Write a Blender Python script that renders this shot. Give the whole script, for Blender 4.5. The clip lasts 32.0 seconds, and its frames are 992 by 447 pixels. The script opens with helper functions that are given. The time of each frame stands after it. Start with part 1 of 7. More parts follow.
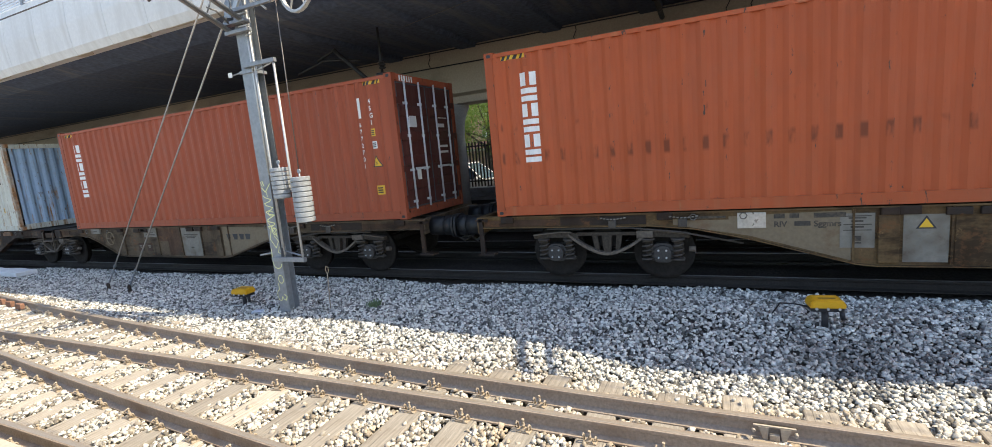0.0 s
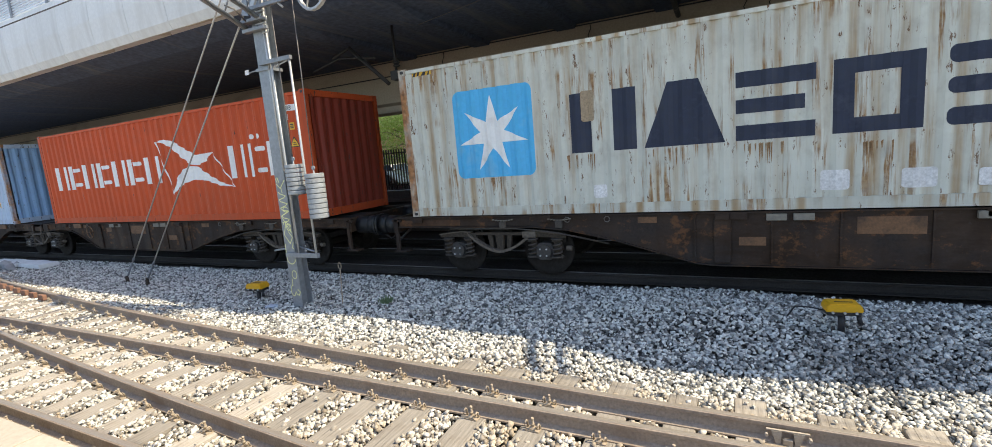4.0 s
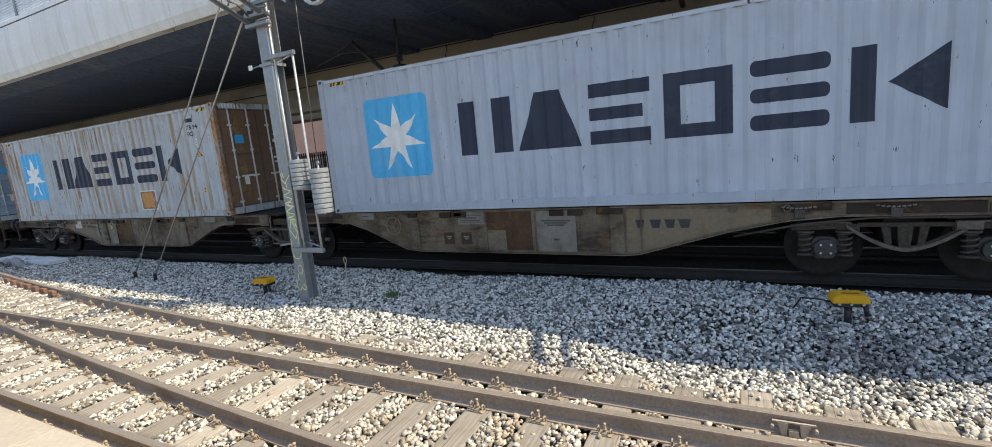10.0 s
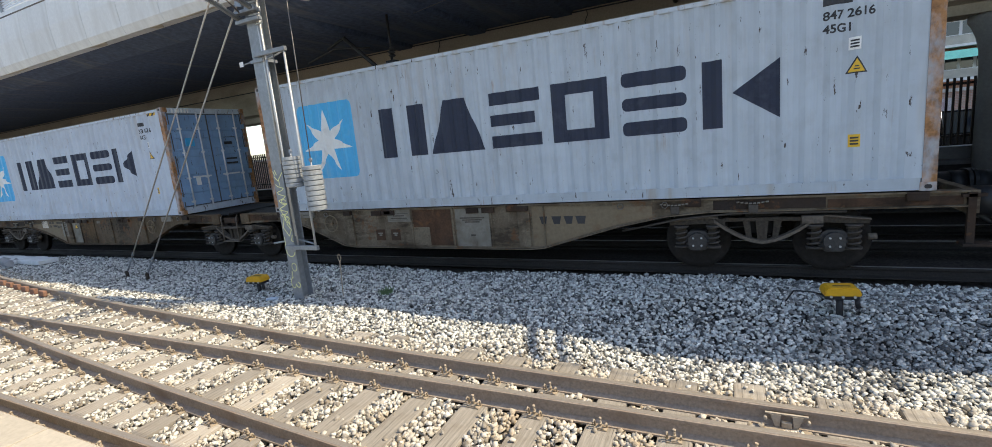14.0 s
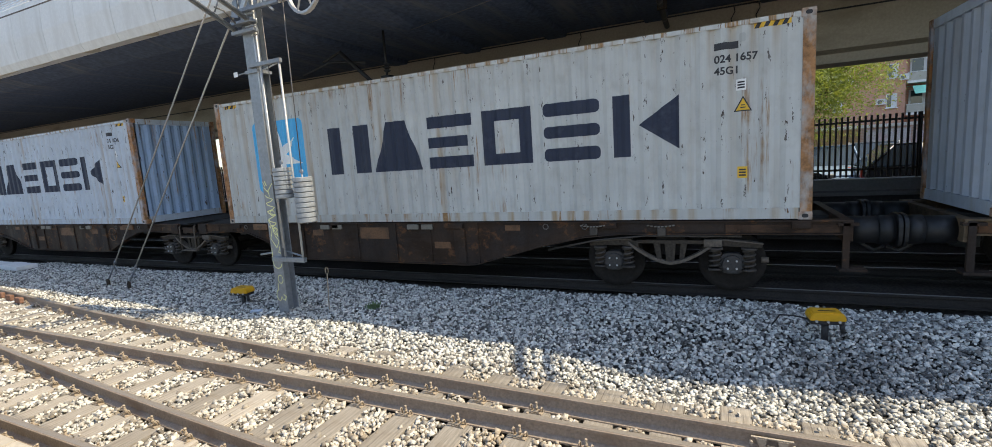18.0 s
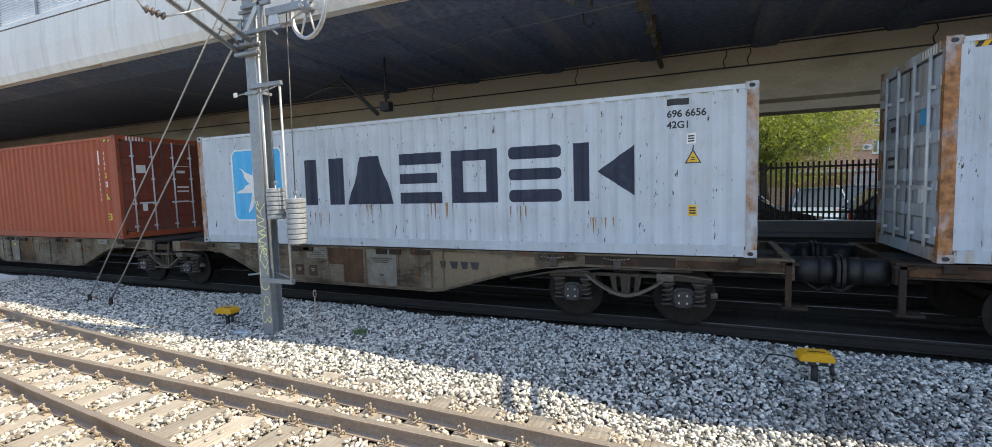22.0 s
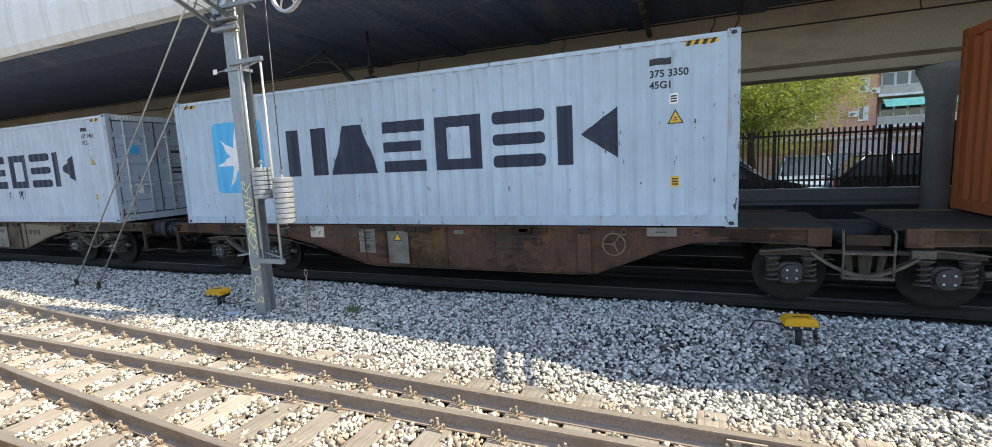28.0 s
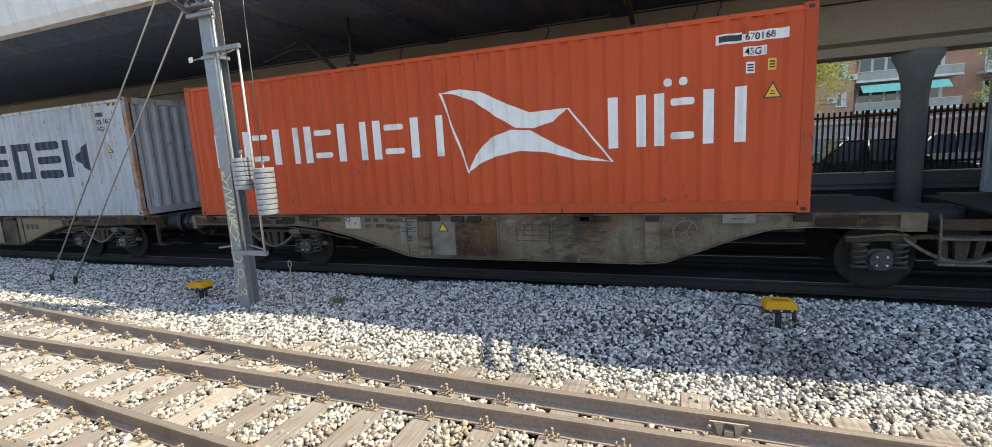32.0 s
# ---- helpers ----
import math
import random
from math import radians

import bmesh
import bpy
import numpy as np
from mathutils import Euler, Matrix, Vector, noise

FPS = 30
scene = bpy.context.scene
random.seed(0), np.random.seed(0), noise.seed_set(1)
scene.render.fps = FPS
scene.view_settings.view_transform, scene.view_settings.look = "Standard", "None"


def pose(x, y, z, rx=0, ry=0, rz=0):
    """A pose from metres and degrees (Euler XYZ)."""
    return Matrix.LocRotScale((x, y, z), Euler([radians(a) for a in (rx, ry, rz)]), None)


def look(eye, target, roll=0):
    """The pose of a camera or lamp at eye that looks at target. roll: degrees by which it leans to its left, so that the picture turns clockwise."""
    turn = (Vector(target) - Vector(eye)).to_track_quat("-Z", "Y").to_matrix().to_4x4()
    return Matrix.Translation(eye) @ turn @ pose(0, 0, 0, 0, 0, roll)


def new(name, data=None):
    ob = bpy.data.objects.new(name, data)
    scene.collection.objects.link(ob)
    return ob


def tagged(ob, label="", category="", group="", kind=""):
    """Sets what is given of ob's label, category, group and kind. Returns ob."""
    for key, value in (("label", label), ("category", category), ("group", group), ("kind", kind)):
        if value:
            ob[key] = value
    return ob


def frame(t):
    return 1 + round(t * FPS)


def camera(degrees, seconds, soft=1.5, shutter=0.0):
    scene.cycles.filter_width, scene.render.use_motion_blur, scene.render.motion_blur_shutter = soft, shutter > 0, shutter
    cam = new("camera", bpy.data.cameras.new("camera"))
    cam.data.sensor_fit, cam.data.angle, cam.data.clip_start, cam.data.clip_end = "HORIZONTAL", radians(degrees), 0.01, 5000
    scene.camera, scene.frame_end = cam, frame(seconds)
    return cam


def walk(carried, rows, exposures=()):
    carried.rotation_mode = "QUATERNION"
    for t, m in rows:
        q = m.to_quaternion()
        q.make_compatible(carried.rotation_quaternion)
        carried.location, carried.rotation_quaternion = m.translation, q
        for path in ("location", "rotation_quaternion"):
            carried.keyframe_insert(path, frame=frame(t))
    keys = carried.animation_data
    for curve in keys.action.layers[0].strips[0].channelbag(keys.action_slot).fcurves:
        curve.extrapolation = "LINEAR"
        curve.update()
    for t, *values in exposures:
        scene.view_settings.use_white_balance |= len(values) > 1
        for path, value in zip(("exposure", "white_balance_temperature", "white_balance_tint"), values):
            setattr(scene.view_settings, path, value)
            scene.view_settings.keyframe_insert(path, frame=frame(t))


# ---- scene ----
EYE = Vector((0.0, 0.0, 2.317))
cam = camera(92.35, 32.0, soft=0.85)
# seconds, heading to the right of +y, tilt, lean; the tripod-like stand stays where it is
PATH = [
    (0, -24.70, -8.38, -5.16), (0.5, -24.92, -8.34, -5.21), (1, -25.17, -8.31, -5.22), (1.5, -25.37, -8.63, -5.13), (2, -25.48, -8.69, -4.92),
    (2.5, -25.65, -8.65, -4.90), (3, -25.73, -8.48, -4.87), (3.5, -25.96, -8.42, -4.83), (5.5, -26.56, -8.63, -4.44), (6, -26.71, -8.74, -4.58),
    (6.5, -26.86, -8.76, -4.70), (7, -27.16, -9.00, -4.69), (7.5, -27.31, -9.08, -4.62), (8, -27.31, -9.08, -4.67), (8.5, -27.31, -9.08, -4.99),
    (9, -27.22, -9.12, -5.36), (9.5, -27.06, -9.10, -5.37), (10, -26.76, -9.17, -5.21), (10.5, -26.64, -9.25, -5.25), (11, -26.59, -9.26, -5.22),
    (11.5, -26.62, -9.22, -5.24), (12, -26.65, -9.26, -5.33), (12.5, -26.60, -9.29, -5.31), (13, -26.47, -9.55, -5.22), (13.5, -26.32, -9.54, -5.25),
    (14, -26.13, -9.71, -5.55), (14.5, -25.95, -9.94, -5.94), (16.5, -25.24, -10.25, -5.00), (17, -25.24, -10.08, -4.89), (17.5, -25.14, -9.14, -4.85),
    (18, -24.77, -7.79, -3.86), (18.5, -24.42, -3.01, -2.23), (19, -24.29, -2.44, -1.56), (19.5, -24.28, -2.05, -1.31), (20, -24.21, -2.44, -1.41),
    (20.5, -24.11, -2.88, -1.45), (21, -23.97, -3.49, -1.54), (21.5, -23.84, -4.00, -1.53), (22, -23.69, -4.39, -1.63), (22.5, -23.61, -4.70, -1.91),
    (23, -23.54, -4.92, -2.15), (23.5, -23.44, -5.21, -2.18), (24, -23.30, -5.56, -2.15), (24.5, -23.22, -5.91, -2.18), (25, -23.11, -6.09, -2.28),
    (25.5, -23.09, -6.38, -2.39), (27.5, -22.69, -7.24, -2.46), (28, -22.60, -7.46, -2.79), (28.5, -22.21, -7.76, -3.01), (29, -21.83, -8.31, -3.04),
    (29.5, -21.48, -8.58, -2.92), (30, -21.17, -8.82, -2.94), (30.5, -21.05, -8.89, -3.01), (31, -20.95, -8.92, -3.11), (31.5, -20.94, -8.91, -3.20),
    (32, -20.91, -8.92, -3.23)
]


def aim(heading, tilt):
    a, b = radians(heading), radians(tilt)
    return EYE + Vector((math.sin(a) * math.cos(b), math.cos(a) * math.cos(b), math.sin(b)))


walk(cam, [(t, look(EYE, aim(h, v), lean)) for t, h, v, lean in PATH], exposures=[(0.0, 1.42, 6950, 10), (1.5, 1.43, 6950, 10), (3.0, 1.22, 6950, 10), (6.0, 1.30, 6950, 10), (7.0, 1.07, 6950, 10), (9.0, 1.00, 6950, 10), (13.0, 1.02, 6950, 10), (17.0, 1.03, 6950, 10), (18.0, 0.98, 6950, 10), (19.0, 1.27, 6950, 10), (23.0, 1.25, 6950, 10), (24.0, 1.32, 6950, 10), (25.0, 1.55, 6950, 10), (28.0, 1.36, 6950, 10), (29.0, 1.16, 6950, 10), (30.0, 1.12, 6950, 10), (32.0, 1.20, 6950, 10)])

# ---- daylight: high sun from beyond the viaduct, clear sky ----
TO_SUN = Vector((0.75, 0.155, 1.0)).normalized()
world = bpy.data.worlds.new("sky")
scene.world = world
world.use_nodes = True
wn = world.node_tree.nodes
wn.clear()
sky = wn.new("ShaderNodeTexSky")
sky.sky_type, sky.sun_disc = "NISHITA", False
sky.sun_elevation = math.asin(TO_SUN.z)
sky.sun_rotation = math.atan2(TO_SUN.x, TO_SUN.y)
sky.altitude, sky.air_density, sky.dust_density = 600, 1.0, 1.6
wbg, wout = wn.new("ShaderNodeBackground"), wn.new("ShaderNodeOutputWorld")
wbg.inputs["Strength"].default_value = 0.15
world.node_tree.links.new(sky.outputs[0], wbg.inputs[0])
world.node_tree.links.new(wbg.outputs[0], wout.inputs[0])
sun_data = bpy.data.lights.new("sun", "SUN")
sun_data.energy, sun_data.angle, sun_data.color = 2.95, radians(0.53), (1.0, 0.89, 0.69)
sun = new("sun", sun_data)
sun.matrix_world = look(TO_SUN * 80, (0, 0, 0))

# ---- materials ----


def nodes_of(name):
    m = bpy.data.materials.new(name)
    m.use_nodes = True
    t = m.node_tree
    return m, t, t.nodes["Principled BSDF"]


def link(t, a, b):
    t.links.new(a, b)


def coords(t, scale=(1, 1, 1), space="Object"):
    c, mp = t.nodes.new("ShaderNodeTexCoord"), t.nodes.new("ShaderNodeMapping")
    mp.inputs["Scale"].default_value = scale
    link(t, c.outputs[space], mp.inputs["Vector"])
    return mp.outputs[0]


def noise_of(t, vec, scale, detail=4, rough=0.6):
    n = t.nodes.new("ShaderNodeTexNoise")
    n.inputs["Scale"].default_value, n.inputs["Detail"].default_value, n.inputs["Roughness"].default_value = scale, detail, rough
    link(t, vec, n.inputs["Vector"])
    return n.outputs["Fac"]


def ramp(t, fac, lo, hi, a=0.0, b=1.0):
    r = t.nodes.new("ShaderNodeMapRange")
    r.inputs["From Min"].default_value, r.inputs["From Max"].default_value = lo, hi
    r.inputs["To Min"].default_value, r.inputs["To Max"].default_value = a, b
    link(t, fac, r.inputs["Value"])
    return r.outputs[0]


def mixc(t, fac, a, b):
    m = t.nodes.new("ShaderNodeMix")
    m.data_type = "RGBA"
    for s, v in ((m.inputs["Factor"], fac), (m.inputs["A"], a), (m.inputs["B"], b)):
        if isinstance(v, (int, float)):
            s.default_value = v
        elif isinstance(v, tuple):
            s.default_value = (*v, 1)
        else:
            link(t, v, s)
    return m.outputs["Result"]


def mathn(t, op, a, b):
    m = t.nodes.new("ShaderNodeMath")
    m.operation = op
    for s, v in zip(m.inputs, (a, b)):
        if isinstance(v, (int, float)):
            s.default_value = v
        else:
            link(t, v, s)
    return m.outputs[0]


def bumped(t, p, height, strength, dist):
    b = t.nodes.new("ShaderNodeBump")
    b.inputs["Strength"].default_value, b.inputs["Distance"].default_value = strength, dist
    link(t, height, b.inputs["Height"])
    link(t, b.outputs[0], p.inputs["Normal"])


def scaled(c, k):
    return tuple(min(1.0, v * k) for v in c)


def surf(name, base, rough=0.7, metal=0.0, grain=30.0, var=0.25, stain=None, amount=0.4, stain_scale=1.5, stretch=(1, 1, 1), bump=0.3, random_tone=0.0, space="Object"):
    """A plain surface: grain, larger blotches and stains of another colour, fine relief."""
    m, t, p = nodes_of(name)
    v = coords(t, (1, 1, 1), space)
    g = noise_of(t, v, grain, 5)
    big = noise_of(t, coords(t, stretch, space), stain_scale, 5, 0.65)
    col = mixc(t, ramp(t, g, 0.3, 0.7), scaled(base, 1 - var), scaled(base, 1 + var))
    if stain:
        col = mixc(t, ramp(t, big, 0.62 - 0.3 * amount, 0.78 - 0.2 * amount), col, stain)
    else:
        col = mixc(t, ramp(t, big, 0.35, 0.7, 0.0, 0.55), col, scaled(base, 0.62))
    if random_tone:
        o = t.nodes.new("ShaderNodeObjectInfo")
        h = t.nodes.new("ShaderNodeHueSaturation")
        link(t, ramp(t, o.outputs["Random"], 0, 1, 1 - random_tone, 1 + random_tone), h.inputs["Value"])
        link(t, col, h.inputs["Color"])
        col = h.outputs[0]
    link(t, col, p.inputs["Base Color"])
    p.inputs["Metallic"].default_value = metal
    link(t, ramp(t, big, 0.3, 0.7, max(0.05, rough - 0.12), min(1, rough + 0.12)), p.inputs["Roughness"])
    if bump:
        bumped(t, p, g, bump, 0.004)
    return m


PERIOD_X = 0.2782


def painted_steel(name, base, rust, fade=0.25, dirt=(0.16, 0.11, 0.07), seed=0.0, marks=0.3, scuffs=()):
    """Container paint: chalky fading, vertical runs of rust and dirt, dark scrapes and chips."""
    m, t, p = nodes_of(name)
    info = t.nodes.new("ShaderNodeObjectInfo")
    c = t.nodes.new("ShaderNodeTexCoord")
    off = t.nodes.new("ShaderNodeVectorMath")
    off.operation = "ADD"
    off.inputs[1].default_value = (seed * 7.3, seed * 3.1, seed * 1.7)
    link(t, c.outputs["Object"], off.inputs[0])

    def at(scale):
        mp = t.nodes.new("ShaderNodeMapping")
        mp.inputs["Scale"].default_value = scale
        link(t, off.outputs[0], mp.inputs["Vector"])
        return mp.outputs[0]

    cloud = noise_of(t, at((1, 1, 1)), 0.8, 4)
    col = mixc(t, ramp(t, cloud, 0.3, 0.7, 0, fade * 2), base, scaled(base, 0.72))
    col = mixc(t, ramp(t, noise_of(t, at((6, 6, 0.5)), 1.0, 4), 0.45, 0.75, 0, fade * 1.6), col, scaled(base, 1.22))
    runs = noise_of(t, at((5, 5, 0.28)), 1.6, 6, 0.7)
    patch = noise_of(t, at((0.6, 0.6, 1.0)), 1.1, 3)
    amt = mathn(t, "MULTIPLY", ramp(t, runs, 0.62 - 0.10 * rust, 0.70 - 0.10 * rust), ramp(t, patch, 0.60 - 0.22 * rust, 0.74 - 0.22 * rust))
    rusty = mixc(t, ramp(t, noise_of(t, at((1, 1, 1)), 14, 4), 0.35, 0.65), (0.22, 0.11, 0.045), (0.36, 0.23, 0.11))
    col = mixc(t, mathn(t, "MULTIPLY", amt, min(1.0, 0.25 + rust)), col, rusty)
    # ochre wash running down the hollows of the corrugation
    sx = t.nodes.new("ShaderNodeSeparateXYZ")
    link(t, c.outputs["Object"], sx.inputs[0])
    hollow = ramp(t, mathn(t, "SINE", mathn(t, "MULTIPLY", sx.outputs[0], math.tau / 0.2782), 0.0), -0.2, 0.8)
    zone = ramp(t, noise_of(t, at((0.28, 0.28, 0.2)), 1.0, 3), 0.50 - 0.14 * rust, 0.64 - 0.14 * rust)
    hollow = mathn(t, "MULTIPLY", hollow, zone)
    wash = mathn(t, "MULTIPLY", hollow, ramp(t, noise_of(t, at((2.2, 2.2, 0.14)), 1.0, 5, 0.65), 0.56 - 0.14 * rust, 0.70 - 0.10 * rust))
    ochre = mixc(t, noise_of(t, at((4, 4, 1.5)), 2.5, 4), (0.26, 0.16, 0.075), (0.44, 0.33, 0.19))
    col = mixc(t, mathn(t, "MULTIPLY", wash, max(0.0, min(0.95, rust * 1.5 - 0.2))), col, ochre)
    # knocks and scrapes sit on the proud faces of the corrugation, drawn out downwards
    crest = ramp(t, mathn(t, "SINE", mathn(t, "MULTIPLY", mathn(t, "ADD", sx.outputs[0], 5.856 - 0.2427 + PERIOD_X / 4), math.tau / PERIOD_X), 0.0), 0.35, 0.75)
    chips = noise_of(t, at((5.0, 5.0, 1.3)), 2.6, 5, 0.75)
    chips = mathn(t, "ADD", chips, mathn(t, "MULTIPLY", crest, 0.045))
    chipped = (0.15, 0.08, 0.04) if rust > 0.7 else (0.055, 0.040, 0.034)
    col = mixc(t, ramp(t, chips, 0.690 - 0.085 * marks, 0.705 - 0.085 * marks), col, chipped)
    for z, tall, dose in scuffs:
        # a row of scrapes where spreaders and neighbours have rubbed along the crests
        band = ramp(t, mathn(t, "ABSOLUTE", mathn(t, "SUBTRACT", sx.outputs[2], z), 0.0), tall * 0.55, tall, 1.0, 0.0)
        each = ramp(t, noise_of(t, at((3.0, 0.0, 0.9)), 1.9, 3), 0.64 - 0.3 * dose, 0.78 - 0.3 * dose)
        rub = mathn(t, "MULTIPLY", mathn(t, "MULTIPLY", band, crest), each)
        col = mixc(t, mathn(t, "MULTIPLY", rub, 0.85), col, scaled(base, 0.32) if sum(base) < 0.9 else (0.075, 0.085, 0.11))
    # dull horizontal grime left by rain and road dust
    film = noise_of(t, at((0.35, 0.35, 1.1)), 1.4, 5, 0.6)
    col = mixc(t, ramp(t, film, 0.48, 0.72, 0, (0.22 if sum(base) > 0.9 else 0.08) + 0.2 * rust), col, scaled(tuple(0.7 * b + 0.3 * d for b, d in zip(base, (0.34, 0.30, 0.25))), 0.8))
    dust = noise_of(t, at((1.6, 1.6, 1.0)), 3.0, 6)
    col = mixc(t, ramp(t, dust, 0.5, 0.8, 0, 0.10 + 0.25 * rust), col, dirt)
    link(t, col, p.inputs["Base Color"])
    link(t, ramp(t, runs, 0.3, 0.75, 0.48, 0.78), p.inputs["Roughness"])
    p.inputs["Specular IOR Level"].default_value = 0.3
    bumped(t, p, noise_of(t, at((1, 1, 1)), 9, 4), 0.12, 0.006)
    return m


def stone_mat(name, a, b, c):
    """Crushed stone: each stone its own tone."""
    m, t, p = nodes_of(name)
    g = t.nodes.new("ShaderNodeNewGeometry")
    r = t.nodes.new("ShaderNodeValToRGB")
    r.color_ramp.elements[0].color, r.color_ramp.elements[1].color = (*a, 1), (*b, 1)
    e = r.color_ramp.elements.new(0.22)
    e.color = (*c, 1)
    e = r.color_ramp.elements.new(0.50)
    e.color = (*scaled(b, 0.62), 1)
    link(t, g.outputs["Random Per Island"], r.inputs[0])
    v = coords(t)
    dust = noise_of(t, v, 0.9, 4)
    fine = noise_of(t, v, 60, 3)
    col = mixc(t, ramp(t, fine, 0.3, 0.7, 0, 0.25), r.outputs[0], scaled(b, 0.42))
    oil = noise_of(t, coords(t, (0.8, 1.2, 1)), 0.75, 5, 0.6)
    col = mixc(t, ramp(t, oil, 0.64, 0.74, 0, 0.45), col, (0.06, 0.056, 0.052))
    col = mixc(t, ramp(t, dust, 0.58, 0.74, 0, 0.3), col, (0.26, 0.23, 0.18))
    # oil spilt round the junction box, rust dust beside the rails
    sep = t.nodes.new("ShaderNodeSeparateXYZ")
    link(t, v, sep.inputs[0])
    far = t.nodes.new("ShaderNodeVectorMath")
    far.operation = "DISTANCE"
    far.inputs[1].default_value = (1.5, 6.15, -0.25)
    link(t, v, far.inputs[0])
    ragged = noise_of(t, v, 2.4, 5, 0.7)
    spill = ramp(t, mathn(t, "ADD", far.outputs["Value"], mathn(t, "MULTIPLY", noise_of(t, v, 1.5, 6, 0.8), 3.6)), 1.8, 2.9, 0.5, 0.0)
    col = mixc(t, spill, col, (0.085, 0.08, 0.075))
    beside = mathn(t, "MULTIPLY", ramp(t, sep.outputs[1], 4.5, 5.35, 1, 0), ramp(t, sep.outputs[0], -7.0, -1.5, 0.45, 1.0))
    col = mixc(t, mathn(t, "MULTIPLY", beside, ramp(t, ragged, 0.35, 0.65, 0.15, 0.85)), col, (0.40, 0.32, 0.22))
    link(t, col, p.inputs["Base Color"])
    p.inputs["Roughness"].default_value = 0.85
    return m


def glass(name, tint=(0.03, 0.04, 0.05)):
    m, t, p = nodes_of(name)
    p.inputs["Base Color"].default_value = (*tint, 1)
    p.inputs["Roughness"].default_value = 0.06
    p.inputs["Specular IOR Level"].default_value = 0.8
    return m


def timber(name, light, dark):
    """Weathered sleeper timber: grain and checks along its length (y)."""
    m, t, p = nodes_of(name)
    g = noise_of(t, coords(t, (14, 0.7, 6)), 3.0, 6, 0.7)
    cracks = noise_of(t, coords(t, (30, 0.5, 8)), 2.2, 4, 0.6)
    big = noise_of(t, coords(t), 2.2, 4)
    o = t.nodes.new("ShaderNodeObjectInfo")
    col = mixc(t, ramp(t, g, 0.3, 0.68), scaled(light, 1.15), dark)
    col = mixc(t, ramp(t, cracks, 0.62, 0.67), col, scaled(dark, 0.3))
    col = mixc(t, ramp(t, big, 0.5, 0.72, 0, 0.5), col, (0.19, 0.14, 0.09))
    h = t.nodes.new("ShaderNodeHueSaturation")
    link(t, ramp(t, o.outputs["Random"], 0, 1, 0.75, 1.25), h.inputs["Value"])
    link(t, col, h.inputs["Color"])
    link(t, h.outputs[0], p.inputs["Base Color"])
    p.inputs["Roughness"].default_value = 0.88
    bumped(t, p, g, 0.5, 0.01)
    return m


M_CONC = surf("fair_concrete", (0.70, 0.705, 0.69), 0.85, grain=12, var=0.05, stain=(0.60, 0.595, 0.57), amount=0.4, stain_scale=0.9, stretch=(1.8, 1, 0.3), bump=0.12, random_tone=0.03)
# Dark blue base puts the deck's shade into the concrete colour.
M_SOFFIT = surf("shade_blue_soffit_concrete", (0.078, 0.108, 0.172), 0.9, grain=9, var=0.35, stain=(0.18, 0.19, 0.21), amount=0.3, stain_scale=0.9, stretch=(2.2, 0.25, 1))
M_BEAM = surf("beige_beam_concrete", (0.41, 0.35, 0.275), 0.88, grain=20, var=0.12, stain=(0.25, 0.21, 0.16), amount=0.3, stain_scale=0.8, stretch=(0.4, 1, 1))
M_MORTAR = surf("pale_mortar", (0.52, 0.47, 0.38), 0.9, grain=18, var=0.2, stain=(0.36, 0.31, 0.24), amount=0.3, stain_scale=3)
M_COLUMN = surf("grey_column_concrete", (0.34, 0.34, 0.34), 0.85, grain=20, var=0.12)
M_SLEEPER = timber("weathered_sleeper_timber", (0.385, 0.352, 0.30), (0.22, 0.195, 0.16))
M_RAILSIDE = surf("brown_rail_rust", (0.32, 0.255, 0.195), 0.8, grain=40, var=0.25, stain=(0.25, 0.18, 0.125), amount=0.35)
M_RAILTOP = surf("worn_rail_head", (0.40, 0.35, 0.29), 0.42, 0.45, grain=60, var=0.15, stretch=(0.2, 8, 1), bump=0.05)
# Darker copy of M_RAILSIDE: shade under the wagons put into the rail colour.
M_TRAINRAIL = surf("shade_dark_rail", (0.036, 0.032, 0.029), 0.8, 0.0, grain=40, var=0.3)
M_BAR = surf("zinc_locking_bar", (0.68, 0.70, 0.72), 0.4, 0.1, grain=14, var=0.1)
M_CLIP = surf("rusty_clip", (0.38, 0.31, 0.225), 0.8, grain=50, var=0.35)
M_STONE = stone_mat("limestone_ballast", (0.04, 0.04, 0.04), (0.90, 0.895, 0.83), (0.19, 0.188, 0.178))
# Near-black colour stands in for the shade in gaps between loose stones.
M_BED = surf("gap_shade_ballast_bed", (0.030, 0.029, 0.027), 0.95, grain=28, var=0.6, stain=(0.07, 0.06, 0.05), amount=0.4, bump=1.0)
# Bed below the train, darkened in colour for wagon and viaduct shade.
M_DARKBED = surf("shade_dark_track_bed", (0.062, 0.054, 0.048), 0.95, grain=22, var=0.7, bump=1.0)
M_PLATFORM = surf("cream_platform_paving", (0.38, 0.33, 0.26), 0.8, grain=30, var=0.1, stain=(0.42, 0.36, 0.28), amount=0.3)
M_GALV = surf("galvanised_steel", (0.24, 0.26, 0.28), 0.5, 0.3, grain=14, var=0.16, stain=(0.17, 0.18, 0.20), amount=0.3)
M_GALV_BRIGHT = surf("bright_zinc", (0.50, 0.51, 0.51), 0.4, 0.35, grain=20, var=0.1)
M_CABLE = surf("steel_cable", (0.17, 0.16, 0.15), 0.5, 0.6)
M_SEAL = surf("greyed_door_rubber", (0.085, 0.09, 0.10), 0.7)
M_STAY = surf("grey_stay_wire", (0.40, 0.38, 0.35), 0.6, 0.1)
M_BLACK = surf("black_rubber", (0.022, 0.022, 0.024), 0.6)
